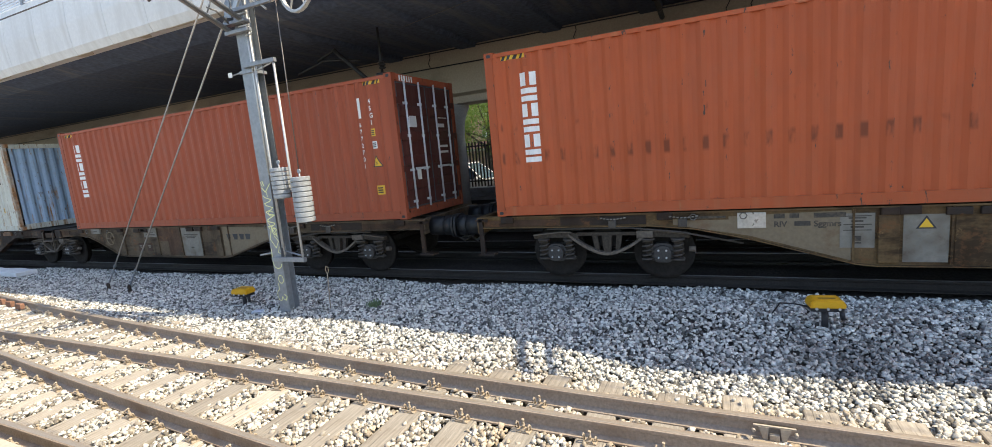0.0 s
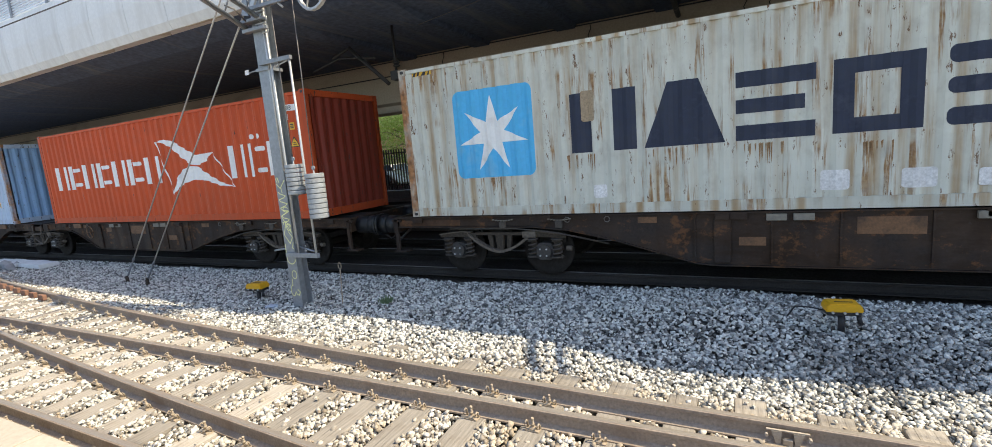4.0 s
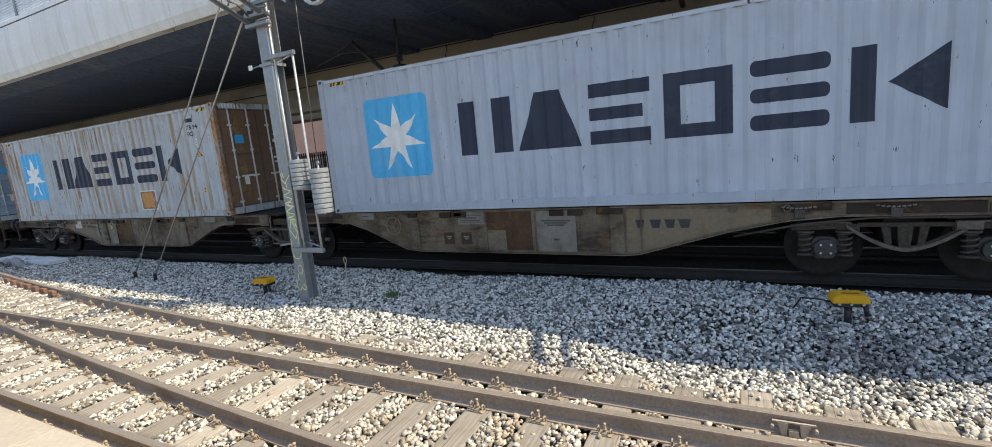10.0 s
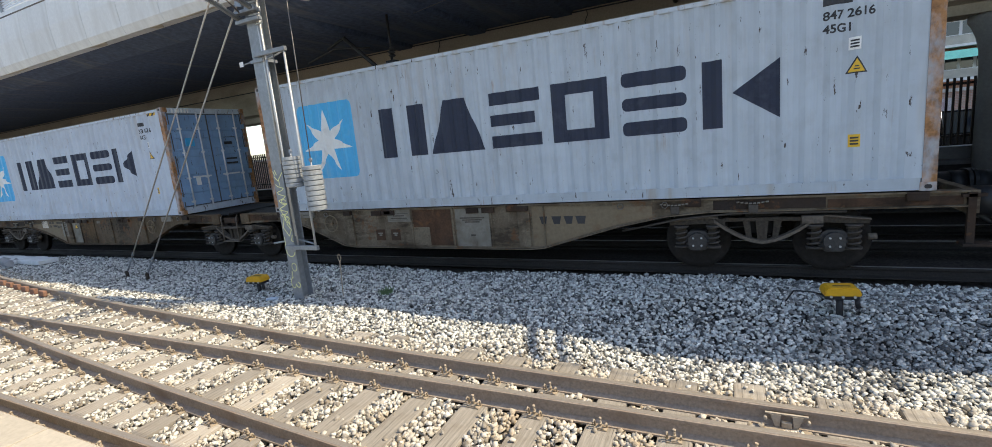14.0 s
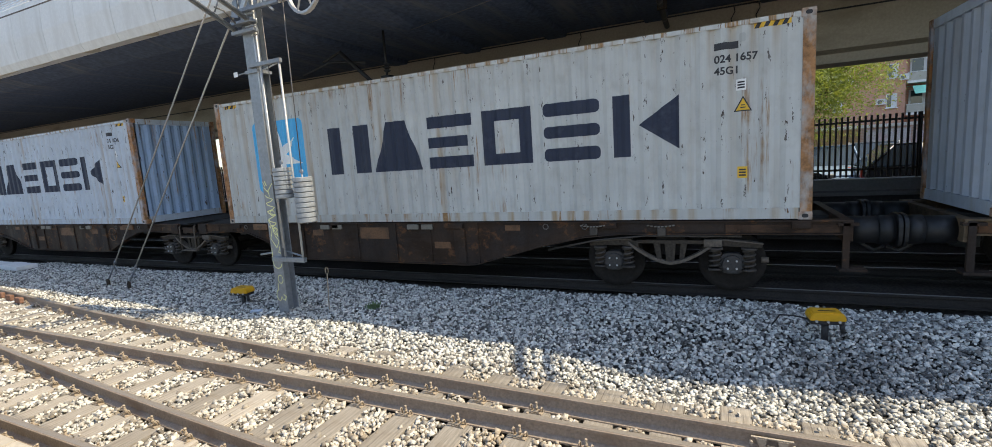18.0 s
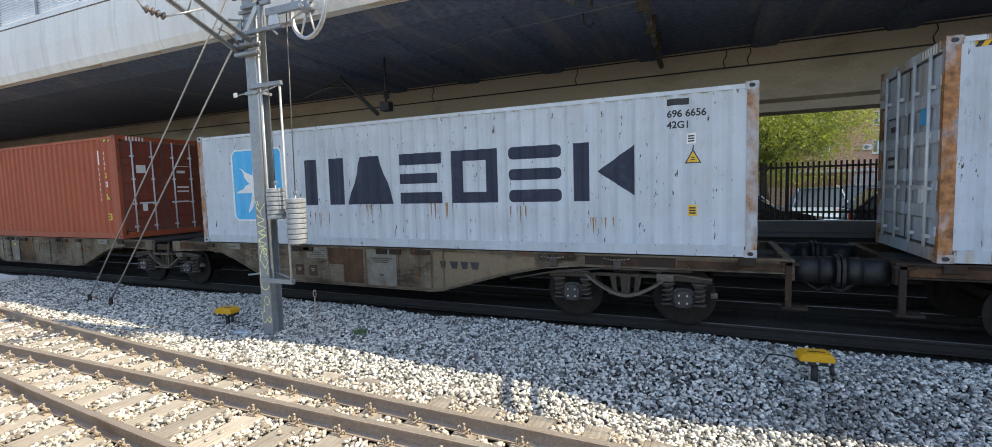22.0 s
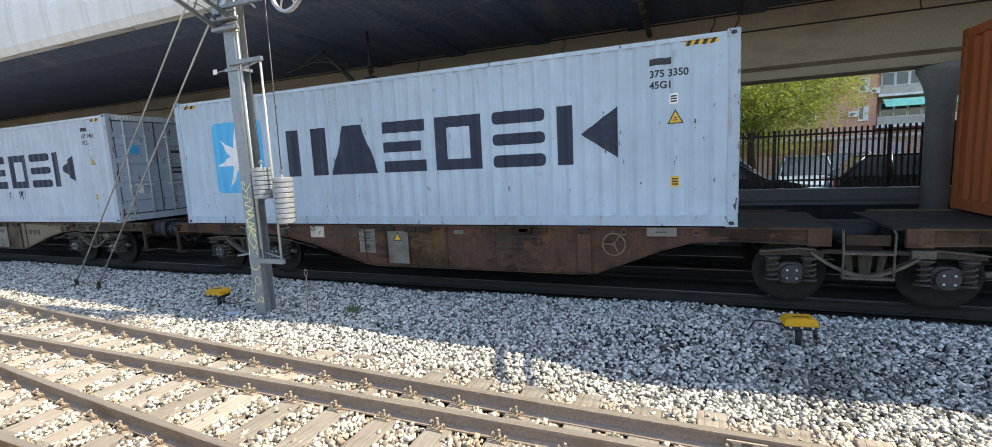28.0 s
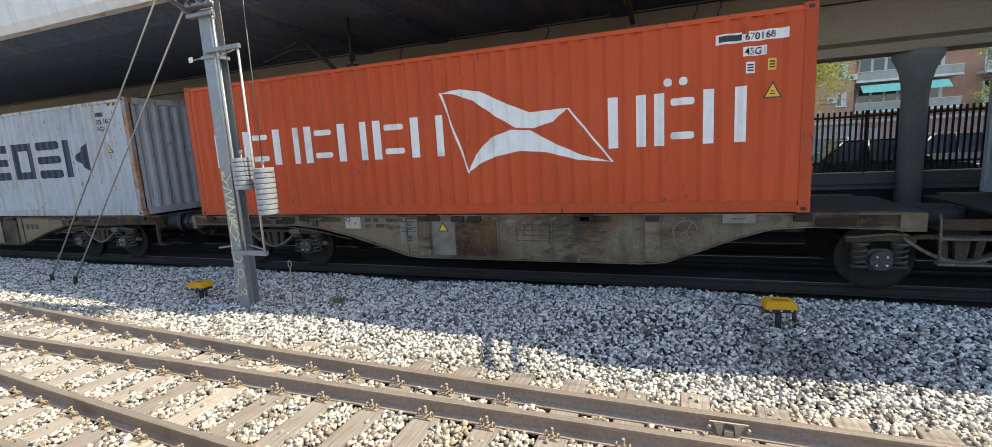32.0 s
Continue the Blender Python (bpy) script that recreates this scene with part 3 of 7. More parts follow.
def viaduct():
    # edge beam: an outward-leaning cornice in cast lengths
    sec = [(7.02, SOFFIT), (7.30, SOFFIT + 0.02), (7.30, 7.12), (6.98, 7.12), (6.93, 6.9), (6.90, 6.3), (6.94, 5.75)]
    via = thing("viaduct_edge", "pale grey cast concrete edge beam of a road viaduct", "viaduct", "", None, "structure")
    seg = mesh_of("edge_panel", prism(bmesh.new(), sec, 0.006, 1.494, "x"), M_CONC)
    for i in range(50):
        p = new("edge_panel", seg)
        p.parent = via
        p.matrix_basis = pose(-62 + i * 1.5, 0, 0)
    r = random.Random(5)
    lip = bmesh.new()
    x = -28.0
    while x < 6:
        w, n = r.uniform(0.35, 1.5), 10
        deep = r.choice((0.04, 0.07, 0.11, 0.18))
        under = []
        for k in range(n + 1):
            y = 7.05 + deep * math.sin(math.pi * (0.04 + 0.92 * k / n)) * r.uniform(0.65, 1.0)
            under.append((x + w * k / n, y, SOFFIT - 0.010 - max(0.0, y - 7.28) * 0.232))
        edge = [(x + w, 7.03, SOFFIT - 0.010), (x, 7.03, SOFFIT - 0.010)]
        lower = [lip.verts.new(q) for q in under + edge]
        upper = [lip.verts.new((a, b, c + 0.03)) for a, b, c in under + edge]
        lip.faces.new(lower)
        for k in range(len(lower)):
            m = (k + 1) % len(lower)
            lip.faces.new((lower[k], lower[m], upper[m], upper[k]))
        x += w + r.uniform(0.4, 2.0)
    part("spalled_lip", lip, M_MORTAR, via, "ragged mortar drips under the edge")
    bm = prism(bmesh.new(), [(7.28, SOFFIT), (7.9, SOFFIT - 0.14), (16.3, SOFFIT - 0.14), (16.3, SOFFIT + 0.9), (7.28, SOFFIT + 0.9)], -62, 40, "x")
    ob = structure("ceiling", bm, M_SOFFIT, "concrete underside of the viaduct deck, coloured dark blue for its shade", "viaduct deck")
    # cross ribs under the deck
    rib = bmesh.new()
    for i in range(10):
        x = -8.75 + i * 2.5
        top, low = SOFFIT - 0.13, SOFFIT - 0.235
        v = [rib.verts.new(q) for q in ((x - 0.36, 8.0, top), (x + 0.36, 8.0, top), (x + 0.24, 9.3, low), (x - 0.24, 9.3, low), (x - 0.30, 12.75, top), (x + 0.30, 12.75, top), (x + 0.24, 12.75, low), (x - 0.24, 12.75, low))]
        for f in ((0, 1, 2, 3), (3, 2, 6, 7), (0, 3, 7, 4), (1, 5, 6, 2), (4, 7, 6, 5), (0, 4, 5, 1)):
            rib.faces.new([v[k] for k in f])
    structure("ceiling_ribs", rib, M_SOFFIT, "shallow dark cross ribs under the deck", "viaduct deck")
    # rear carrying beam on round flared columns
    bm = bmesh.new()
    prism(bm, [(12.75, SOFFIT - 0.12), (12.75, 4.15), (12.95, 4.08), (12.95, 3.88), (13.75, 3.88), (13.75, SOFFIT - 0.12)], -62, 40, "x")
    structure("viaduct_beam", bm, M_BEAM, "beige concrete carrying beam behind the track", "beam")
    for x in (-43.5, -31.4, -19.3, -7.2, -1.56, -1.02, 4.93, 17.0, 29.1):
        col = lathe(bmesh.new(), [(0.25, -0.3), (0.24, 2.9), (0.26, 3.2), (0.31, 3.45), (0.39, 3.66), (0.45, 3.76), (0.45, 3.9)], (x, 13.35, 0), 28)
        ob = tagged(new("column", mesh_of("column", col, M_COLUMN)), "round grey concrete column with a flared head", "column", "viaduct columns")
    # slatted screen on the parapet
    fence = thing("parapet_screen", "grey steel slatted screen on the viaduct parapet", "fence", "", None, "structure")
    post = mesh_of("post", box(-0.045, 0.045, 7.00, 7.09, 7.10, 8.32), M_GALV)
    for i in range(34):
        p = new("post", post)
        p.parent = fence
        p.matrix_basis = pose(-60 + i * 2.0, 0, 0)
    slat = mesh_of("slat", box(0.0, 1.98, 7.03, 7.07, 0, 0.040), M_SCREEN)
    for k in range(16):
        for i in range(8):
            p = new("slat", slat)
            p.parent = fence
            p.matrix_basis = pose(-26 + i * 2.0, 0, 7.18 + k * 0.070)
    rest = bmesh.new()
    for k in range(16):
        for x0, x1 in ((-60, -26.02), (-9.98, 8)):
            quad_box(rest, x0, x1, 7.03, 7.07, 7.18 + k * 0.070, 7.22 + k * 0.070)
    tagged(part("slats", rest, M_SCREEN, fence), "", "", "", "stuff")


viaduct()

# ---- catenary mast with its tensioning gear ----
MAST = (-7.12, 6.10)


def mast():
    mx, my = MAST
    ob = thing("catenary_mast", "grey galvanised steel catenary mast with lime graffiti", "mast")
    bm = bmesh.new()
    h, w, tf, tw = 0.12, 0.12, 0.017, 0.011
    sec = [(-w, -h), (w, -h), (w, -h + tf), (tw / 2, -h + tf), (tw / 2, h - tf), (w, h - tf), (w, h), (-w, h), (-w, h - tf), (-tw / 2, h - tf), (-tw / 2, -h + tf), (-w, -h + tf)]
    prism(bm, [(mx + a, my + b) for a, b in sec], -0.35, 8.2, "z")
    part("column", bm, M_GALV, ob)
    foot = box(mx - 0.3, mx + 0.3, my - 0.3, my + 0.3, -0.5, -0.24, 0.03)
    part("footing", foot, M_CONC, ob, "concrete footing sunk in ballast")
    # two white conduits on the web side
    for k, (dx, r) in enumerate(((0.105, 0.021), (0.155, 0.017))):
        part("conduit", rod(bmesh.new(), (mx + dx + 0.02, my - 0.105, 1.0 if k else 2.3), (mx + dx + 0.02, my - 0.105, 5.5), r, 10), M_GALV_BRIGHT, ob, "bright zinc conduit")
    for z in (4.75, 4.95, 5.25, 5.45):
        part("conduit_clamp", box(mx + 0.02, mx + 0.22, my - 0.17, my - 0.12, z, z + 0.025), M_GALV_BRIGHT, ob)
    # upper guide bracket and small white tag
    part("guide_bracket", box(mx - 0.02, mx + 0.72, my - 0.19, my - 0.13, 4.10, 4.17, 0.006), M_GALV, ob)
    part("bracket_strut", rod(bmesh.new(), (mx + 0.62, my - 0.15, 4.1), (mx + 0.1, my - 0.1, 4.02), 0.014), M_GALV_BRIGHT, ob)
    part("clamp_band", box(mx - 0.15, mx + 0.15, my - 0.15, my + 0.15, 4.02, 4.07), M_GALV, ob)
    part("tag", box(mx - 0.42, mx - 0.33, my - 0.16, my - 0.15, 4.0, 4.08), M_WHITE, ob, "small white number-less tag")
    part("tag_arm", rod(bmesh.new(), (mx - 0.35, my - 0.14, 4.03), (mx - 0.1, my - 0.13, 4.05), 0.012), M_GALV, ob)
    part("guide_bracket", box(mx - 0.05, mx + 0.72, my - 0.19, my - 0.12, 0.76, 0.84, 0.006), M_GALV, ob)
    part("bracket_strut", rod(bmesh.new(), (mx + 0.68, my - 0.15, 0.86), (mx + 0.1, my - 0.02, 0.93), 0.016), M_GALV, ob)
    part("bracket_strut", rod(bmesh.new(), (mx - 0.42, my - 0.1, 0.86), (mx + 0.1, my - 0.08, 0.93), 0.018), M_GALV, ob)
    part("guide_rod", rod(bmesh.new(), (mx + 0.26, my - 0.16, 0.8), (mx + 0.26, my - 0.16, 4.12), 0.013), M_GALV_BRIGHT, ob)
    part("guide_rod", rod(bmesh.new(), (mx + 0.68, my - 0.16, 0.8), (mx + 0.68, my - 0.16, 4.12), 0.020), M_GALV_BRIGHT, ob)
    # head plate and pulley yoke
    part("cross_arm", box(mx - 0.30, mx + 0.30, my - 0.17, my - 0.13, 5.62, 5.68, 0.006), M_GALV, ob)
    part("cross_arm", box(mx - 0.26, mx + 0.26, my - 0.20, my - 0.13, 5.72, 5.76, 0.006), M_GALV, ob)
    for z in (5.02, 5.36):
        part("clamp_plate", box(mx - 0.17, mx + 0.30, my - 0.165, my - 0.125, z, z + 0.055, 0.006), M_GALV, ob)
    part("yoke_bar", box(mx - 0.02, mx + 0.86, my - 0.24, my - 0.18, 4.98, 5.04, 0.008), M_GALV, ob)
    part("yoke_bar", box(mx + 0.36, mx + 0.43, my - 0.24, my - 0.18, 5.04, 5.46, 0.008), M_GALV, ob)
    part("yoke_bar", box(mx - 0.02, mx + 0.62, my - 0.24, my - 0.18, 5.40, 5.46, 0.008), M_GALV, ob)
    part("yoke_brace", prism(bmesh.new(), [(mx + 0.02, 5.04), (mx + 0.12, 5.04), (mx + 0.37, 5.36), (mx + 0.37, 5.44), (mx + 0.31, 5.44)], my - 0.235, my - 0.195), M_GALV_BRIGHT, ob)
    part("yoke_cheek", prism(bmesh.new(), [(mx + 0.60, 5.04), (mx + 0.86, 5.04), (mx + 0.80, 5.26), (mx + 0.66, 5.30)], my - 0.25, my - 0.23), M_GALV_BRIGHT, ob)
    part("yoke_cheek", prism(bmesh.new(), [(mx + 0.45, 5.04), (mx + 0.58, 5.04), (mx + 0.58, 5.34), (mx + 0.45, 5.38)], my - 0.14, my - 0.12), M_GALV, ob)
    part("yoke_arm", box(mx + 0.56, mx + 1.34, my - 0.26, my - 0.19, 5.19, 5.31, 0.012), M_GALV, ob)
    part("yoke_lug", rod(bmesh.new(), (mx + 0.64, my - 0.2, 4.99), (mx + 0.74, my - 0.2, 4.90), 0.018), M_GALV_BRIGHT, ob)
    for z in (4.62, 4.80, 5.56, 5.72):
        part("conduit_bracket", tube(bmesh.new(), [(mx + 0.10, my - 0.12, z), (mx + 0.26, my - 0.13, z), (mx + 0.26, my - 0.13, z + 0.07)], 0.012, 6), M_GALV_BRIGHT, ob)
    gp = thing("guide_pulley", "small galvanised guide pulley at the mast head", "pulley", "", pose(mx + 0.98, my - 0.2, 5.98, 0, 0, -13))
    part("rim", lathe(bmesh.new(), [(0.22, -0.03), (0.29, -0.035), (0.27, 0.0), (0.29, 0.035), (0.22, 0.03)], (0, 0, 0), 30, "y"), M_GALV_BRIGHT, gp)
    part("hub", rod(bmesh.new(), (0, -0.07, 0), (0, 0.07, 0), 0.06, 14), M_GALV, gp)
    part("side_arm", rod(bmesh.new(), (mx - 0.42, my - 0.15, 5.33), (mx - 0.1, my - 0.13, 5.26), 0.02), M_GALV, ob)
    part("side_plate", prism(bmesh.new(), [(mx - 0.30, 4.98), (mx - 0.14, 4.94), (mx - 0.13, 5.3), (mx - 0.24, 5.2)], my - 0.15, my - 0.13), M_GALV, ob)
    graffiti(ob, mx, my)
    stack("pulley", mx + 1.42, my - 0.2, 5.2)
    weights(mx + 0.44, my - 0.16, 1.88, 7, 0.075, 0.155)
    weights(mx + 0.88, my - 0.16, 1.46, 9, 0.085, 0.16)
    cantilever(mx, my)
    stays(mx, my)


def graffiti(ob, mx, my):
    """A sprayed tag down the front flange: a quick zigzag, then loose loops."""
    y = my - 0.1215
    r = random.Random(12)

    def arc(cx, cz, rx, rz, a0, a1, n=10):
        return [(cx + rx * math.cos(a0 + (a1 - a0) * k / n), cz + rz * math.sin(a0 + (a1 - a0) * k / n)) for k in range(n + 1)]

    strokes = [[(-0.10, 2.18), (-0.07, 2.10)], [(-0.06, 2.19), (-0.03, 2.11)], [(0.10, 2.14), (-0.02, 2.00), (-0.09, 2.08)], [(0.0, 2.01), (0.01, 1.92)]]
    z, pts = 1.94, []
    for k in range(9):
        side = 1 if k % 2 else -1
        pts += [(side * r.uniform(0.07, 0.105), z), (side * r.uniform(0.03, 0.06), z - 0.035)]
        z -= r.uniform(0.055, 0.085)
    strokes.append(pts)
    strokes.append(arc(0.03, 1.62, 0.055, 0.045, 0.4, 5.9))
    strokes.append([(-0.09, 1.50), (0.09, 1.20), (0.07, 1.32), (0.0, 1.40), (-0.08, 1.16), (0.03, 1.00), (0.10, 1.12), (0.02, 1.22)])
    strokes.append(arc(0.05, 1.30, 0.05, 0.06, 0.2, 5.6))
    strokes.append([(0.10, 1.02), (0.06, 0.92), (0.10, 0.90)])
    strokes.append([(-0.09, 0.98), (-0.10, 0.80)] + arc(0.0, 0.72, 0.095, 0.10, 3.3, 6.1))
    strokes.append(arc(0.02, 0.42, 0.055, 0.075, 0.4, 6.8, 14))
    strokes.append([(-0.05, 0.34)] + arc(-0.05, 0.12, 0.06, 0.10, 1.6, 5.0) + arc(0.05, 0.12, 0.05, 0.08, 3.4, 6.0))
    strokes.append([(0.05, 0.14), (0.10, 0.10), (0.07, 0.03)])
    bm = bmesh.new()
    for line in strokes:
        line = [(mx + a * 1.08, b) for a, b in line]
        wide = r.uniform(0.0065, 0.009)
        for a, b in zip(line, line[1:]):
            d = Vector((b[0] - a[0], 0, b[1] - a[1])).normalized() * wide
            n = Vector((-d.z, 0, d.x))
            p0, p1 = Vector((a[0], y, a[1])) - d * 0.6, Vector((b[0], y, b[1])) + d * 0.6
            bm.faces.new([bm.verts.new(p) for p in (p0 - n, p1 - n, p1 + n, p0 + n)])
            y -= 0.00003
    tagged(part("graffiti", bm, M_GRAFFITI, ob, "lime spray-paint scrawl"), "", "", "", "stuff")


def stack(name, x, y, z):
    """The large spoked tensioning pulley, its plane turned a little towards the near track."""
    ob = thing("tension_pulley", "galvanised spoked tensioning pulley on the mast", "pulley", "", pose(x, y, z, 0, 0, -13))
    bm = bmesh.new()
    n = 48
    sec = ((0.435, -0.028), (0.470, -0.034), (0.478, -0.024), (0.458, 0.0), (0.478, 0.024), (0.470, 0.034), (0.435, 0.028))
    ring = []
    for k in range(n):
        a = k * math.tau / n
        tooth = 0.006 if k % 2 else 0.0
        ring.append([bm.verts.new((math.cos(a) * (r + (tooth if r > 0.465 else 0)), d, math.sin(a) * (r + (tooth if r > 0.465 else 0)))) for r, d in sec])
    for k in range(n):
        p, q = ring[k], ring[(k + 1) % n]
        for j in range(len(sec)):
            bm.faces.new((p[j], p[(j + 1) % len(sec)], q[(j + 1) % len(sec)], q[j]))
    part("rim", bm, M_GALV_BRIGHT, ob)
    part("hub", lathe(bmesh.new(), [(0.05, -0.10), (0.095, -0.06), (0.095, 0.06), (0.05, 0.08)], (0, 0, 0), 18, "y"), M_GALV, ob)
    part("axle", rod(bmesh.new(), (0, -0.15, 0), (0, 0.05, 0), 0.028, 10), M_GALV_BRIGHT, ob)
    spoke = bmesh.new()
    rod(spoke, (0.07, 0, 0), (0.44, 0, 0), 0.021, 8, 0.014)
    spoke = mesh_of("spoke", spoke, M_GALV_BRIGHT)
    for k in range(7):
        o = part("spoke", spoke, None, ob)
        o.matrix_basis = Matrix.Rotation(k * math.tau / 7 + 0.3, 4, "Y")
    w = thing("tension_cables", "thin steel tensioning cables from pulley to weights", "cable")
    part("cable", rod(bmesh.new(), (x - 0.455, y, z), (x - 0.54, y + 0.04, 2.25), 0.009, 6), M_CABLE, w)
    part("cable", rod(bmesh.new(), (x - 1.0, y + 0.04, 5.0), (x - 0.98, y + 0.04, 2.4), 0.007, 6), M_CABLE, w)
    part("cable", rod(bmesh.new(), (x + 0.1, y, z + 0.47), (x + 24, y - 0.6, z + 0.9), 0.008, 6), M_CABLE, w)
    part("cable", rod(bmesh.new(), (x - 0.2, y, z + 0.2), (x + 24, y - 0.9, z + 1.5), 0.007, 6), M_CABLE, w)


def weights(x, y, z, n, h, r):
    ob = thing("tension_weight", "stack of round galvanised tensioning weights on a rod", "weight", "tension weights")
    for k in range(n):
        bm = lathe(bmesh.new(), [(r * 0.5, 0.0), (r * 0.86, 0.0), (r * 0.86, 0.008), (r * 0.88, 0.009), (r * 0.97, 0.010), (r, 0.014), (r, 0.018), (r, h - 0.012), (r, h - 0.008), (r * 0.97, h - 0.004), (r * 0.6, h - 0.004)], (x, y, z + k * h), 20)
        part("disc", bm, M_WEIGHT, ob)
    part("rod", rod(bmesh.new(), (x, y, z - 0.03), (x, y, z + n * h + 0.12), 0.014), M_GALV, ob)
    part("eye", rod(bmesh.new(), (x, y - 0.012, z + n * h + 0.09), (x, y + 0.012, z + n * h + 0.09), 0.035, 10), M_GALV, ob)


def insulator(ob, a, b, r=0.06, n=4):
    a, b = Vector(a), Vector(b)
    m = surf("brown_insulator", (0.13, 0.11, 0.10), 0.3) if "brown_insulator" not in bpy.data.materials else bpy.data.materials["brown_insulator"]
    bm = bmesh.new()
    for k in range(n):
        p = a.lerp(b, (k + 0.5) / n)
        d = (b - a).normalized()
        rod(bm, p - d * 0.012, p + d * 0.02, r, 12, r * 0.45)
    rod(bm, a, b, r * 0.35, 8)
    part("insulator", bm, m, ob, "ribbed brown insulator")


def cantilever(mx, my):
    ob = thing("cantilever", "galvanised tube cantilever bracket reaching from the mast over the track", "bracket")
    x = mx - 0.05
    for xa, xb, za, zb in ((x - 0.13, x - 0.03, 4.71, 5.82), (x + 0.24, x + 0.22, 4.80, 5.94)):
        for dx, steel in ((-0.032, M_GALV_BRIGHT), (0.032, M_GALV)):
            part("tube", rod(bmesh.new(), (xa + dx, my - 0.15, za), (xb + dx, 3.3, zb), 0.026, 10), steel, ob)
        part("channel_web", rod(bmesh.new(), (xa, my - 0.13, za), (xb, 3.3, zb), 0.014, 6), M_CABLE, ob)
    part("tube", rod(bmesh.new(), (x, my - 0.12, 6.9), (x, 3.4, 6.7), 0.03, 12), M_GALV_BRIGHT, ob)
    part("hinge", box(x - 0.22, x + 0.32, my - 0.22, my - 0.12, 4.66, 4.72, 0.01), M_GALV, ob)
    part("hinge", box(x - 0.16, x + 0.32, my - 0.26, my - 0.12, 4.80, 4.85, 0.01), M_GALV, ob)
    for k in range(3):
        part("tube_clamp", rod(bmesh.new(), (x - 0.05, my - 0.6 - k * 0.5, 4.92 + k * 0.172), (x + 0.09, my - 0.6 - k * 0.5, 5.10 + k * 0.217), 0.012), M_GALV, ob)
    part("brace", tube(bmesh.new(), [(x + 0.02, my - 0.3, 4.8), (x + 0.03, my - 0.5, 4.95), (x - 0.05, my - 0.6, 5.0)], 0.014), M_CABLE, ob)
    insulator(ob, (x - 0.05, 4.66, 4.93), (x - 0.05, 4.36, 4.96))
    part("dropper", tube(bmesh.new(), [(x - 0.05, 4.36, 4.96), (x - 0.05, 4.29, 5.05), (x - 0.05, 4.15, 5.09), (x - 0.05, 3.92, 5.03), (x - 0.05, 3.73, 4.95)], 0.014), M_GALV_BRIGHT, ob)
    part("registration_arm", tube(bmesh.new(), [(x - 0.05, 3.73, 4.93), (x - 0.05, 3.69, 5.01), (x - 0.05, 3.60, 5.03), (x - 0.05, 3.46, 4.95), (x - 0.05, 3.32, 4.89), (x - 0.05, 2.99, 4.79), (x - 0.05, 2.5, 4.68)], 0.024), M_GALV_BRIGHT, ob, "pale bent registration arm")
    part("registration_arm", rod(bmesh.new(), (x - 0.05, 3.73, 4.92), (x - 0.05, 2.5, 4.61), 0.020), M_GALV_BRIGHT, ob)
    part("dropper", rod(bmesh.new(), (x - 0.05, 4.66, 4.93), (x - 0.02, 5.35, 5.28), 0.014), M_GALV_BRIGHT, ob)
    w = thing("contact_wires", "thin overhead contact wires above the near track", "cable")
    part("wire", tube(bmesh.new(), [(-40, 2.9, 5.35), (-20, 2.95, 5.15), (x, 3.1, 5.12), (20, 2.9, 5.2)], 0.008, 6), M_CABLE, w)
    part("wire", tube(bmesh.new(), [(-40, 3.6, 5.55), (-16, 3.9, 5.0), (x, 4.15, 5.06)], 0.010, 6), M_CABLE, w)


def stays(mx, my):
    for top, x, y in ((6.45, -13.99, 6.62), (5.50, -13.02, 6.58)):
        ob = thing("guy_wire", "steel guy wire of the mast with a ground anchor", "cable", "guy wires")
        head, foot = Vector((mx - 0.1, my + 0.05, top)), Vector((x, y, -0.12))
        low = foot.lerp(head, 0.065)
        part("cable", rod(bmesh.new(), head, low, 0.015, 8), M_STAY, ob)
        part("turnbuckle", rod(bmesh.new(), low, foot.lerp(head, 0.012), 0.021, 8), M_GALV, ob)
        part("clamp", rod(bmesh.new(), foot.lerp(head, 0.075), foot.lerp(head, 0.085), 0.028, 8), M_GALV, ob)
        part("anchor_eye", lathe(bmesh.new(), [(0.02, -0.16), (0.040, -0.14), (0.040, 0.0), (0.022, 0.05)], (x, y, -0.10), 10), M_BOGIE, ob)


mast()


def junction_box(x, y, scale=1.0):
    ob = thing("track_junction_box", "yellow plastic trackside junction box on a short post in ballast", "junction box", "junction boxes", pose(x, y, -0.20, 0, 0, 6))
    bm = bmesh.new()
    s = scale
    prism(bm, [(-0.21 * s, 0.24), (0.21 * s, 0.24), (0.20 * s, 0.30), (0.165 * s, 0.345), (-0.165 * s, 0.345), (-0.20 * s, 0.30)], -0.12, 0.12)
    bmesh.ops.bevel(bm, geom=list(bm.edges), offset=0.012, segments=2, affect="EDGES")
    part("cover", bm, M_YELLOW, ob)
    part("base", box(-0.19 * s, 0.19 * s, -0.1, 0.1, 0.19, 0.24, 0.01), M_BLACK, ob, "black base")
    part("post", rod(bmesh.new(), (0, 0, -0.1), (0, 0, 0.2), 0.04), M_BLACK, ob)
    for k in (-0.13, 0.0, 0.13):
        part("bolt", rod(bmesh.new(), (k * s, -0.128, 0.235), (k * s, -0.11, 0.235), 0.016, 8), M_GALV_BRIGHT, ob)
    part("cable_gland", rod(bmesh.new(), (0.17 * s, -0.05, 0.2), (0.19 * s, -0.06, 0.08), 0.028), M_BLACK, ob)
    part("cable", tube(bmesh.new(), [(-0.2 * s, 0.03, 0.22), (-0.32, 0.1, 0.23), (-0.45, 0.24, 0.19), (-0.52, 0.36, 0.0)], 0.010), M_BLACK, ob)
    part("lettering_bar", box(-0.09 * s, 0.11 * s, -0.03, 0.0, 0.344, 0.347), M_INK, ob)


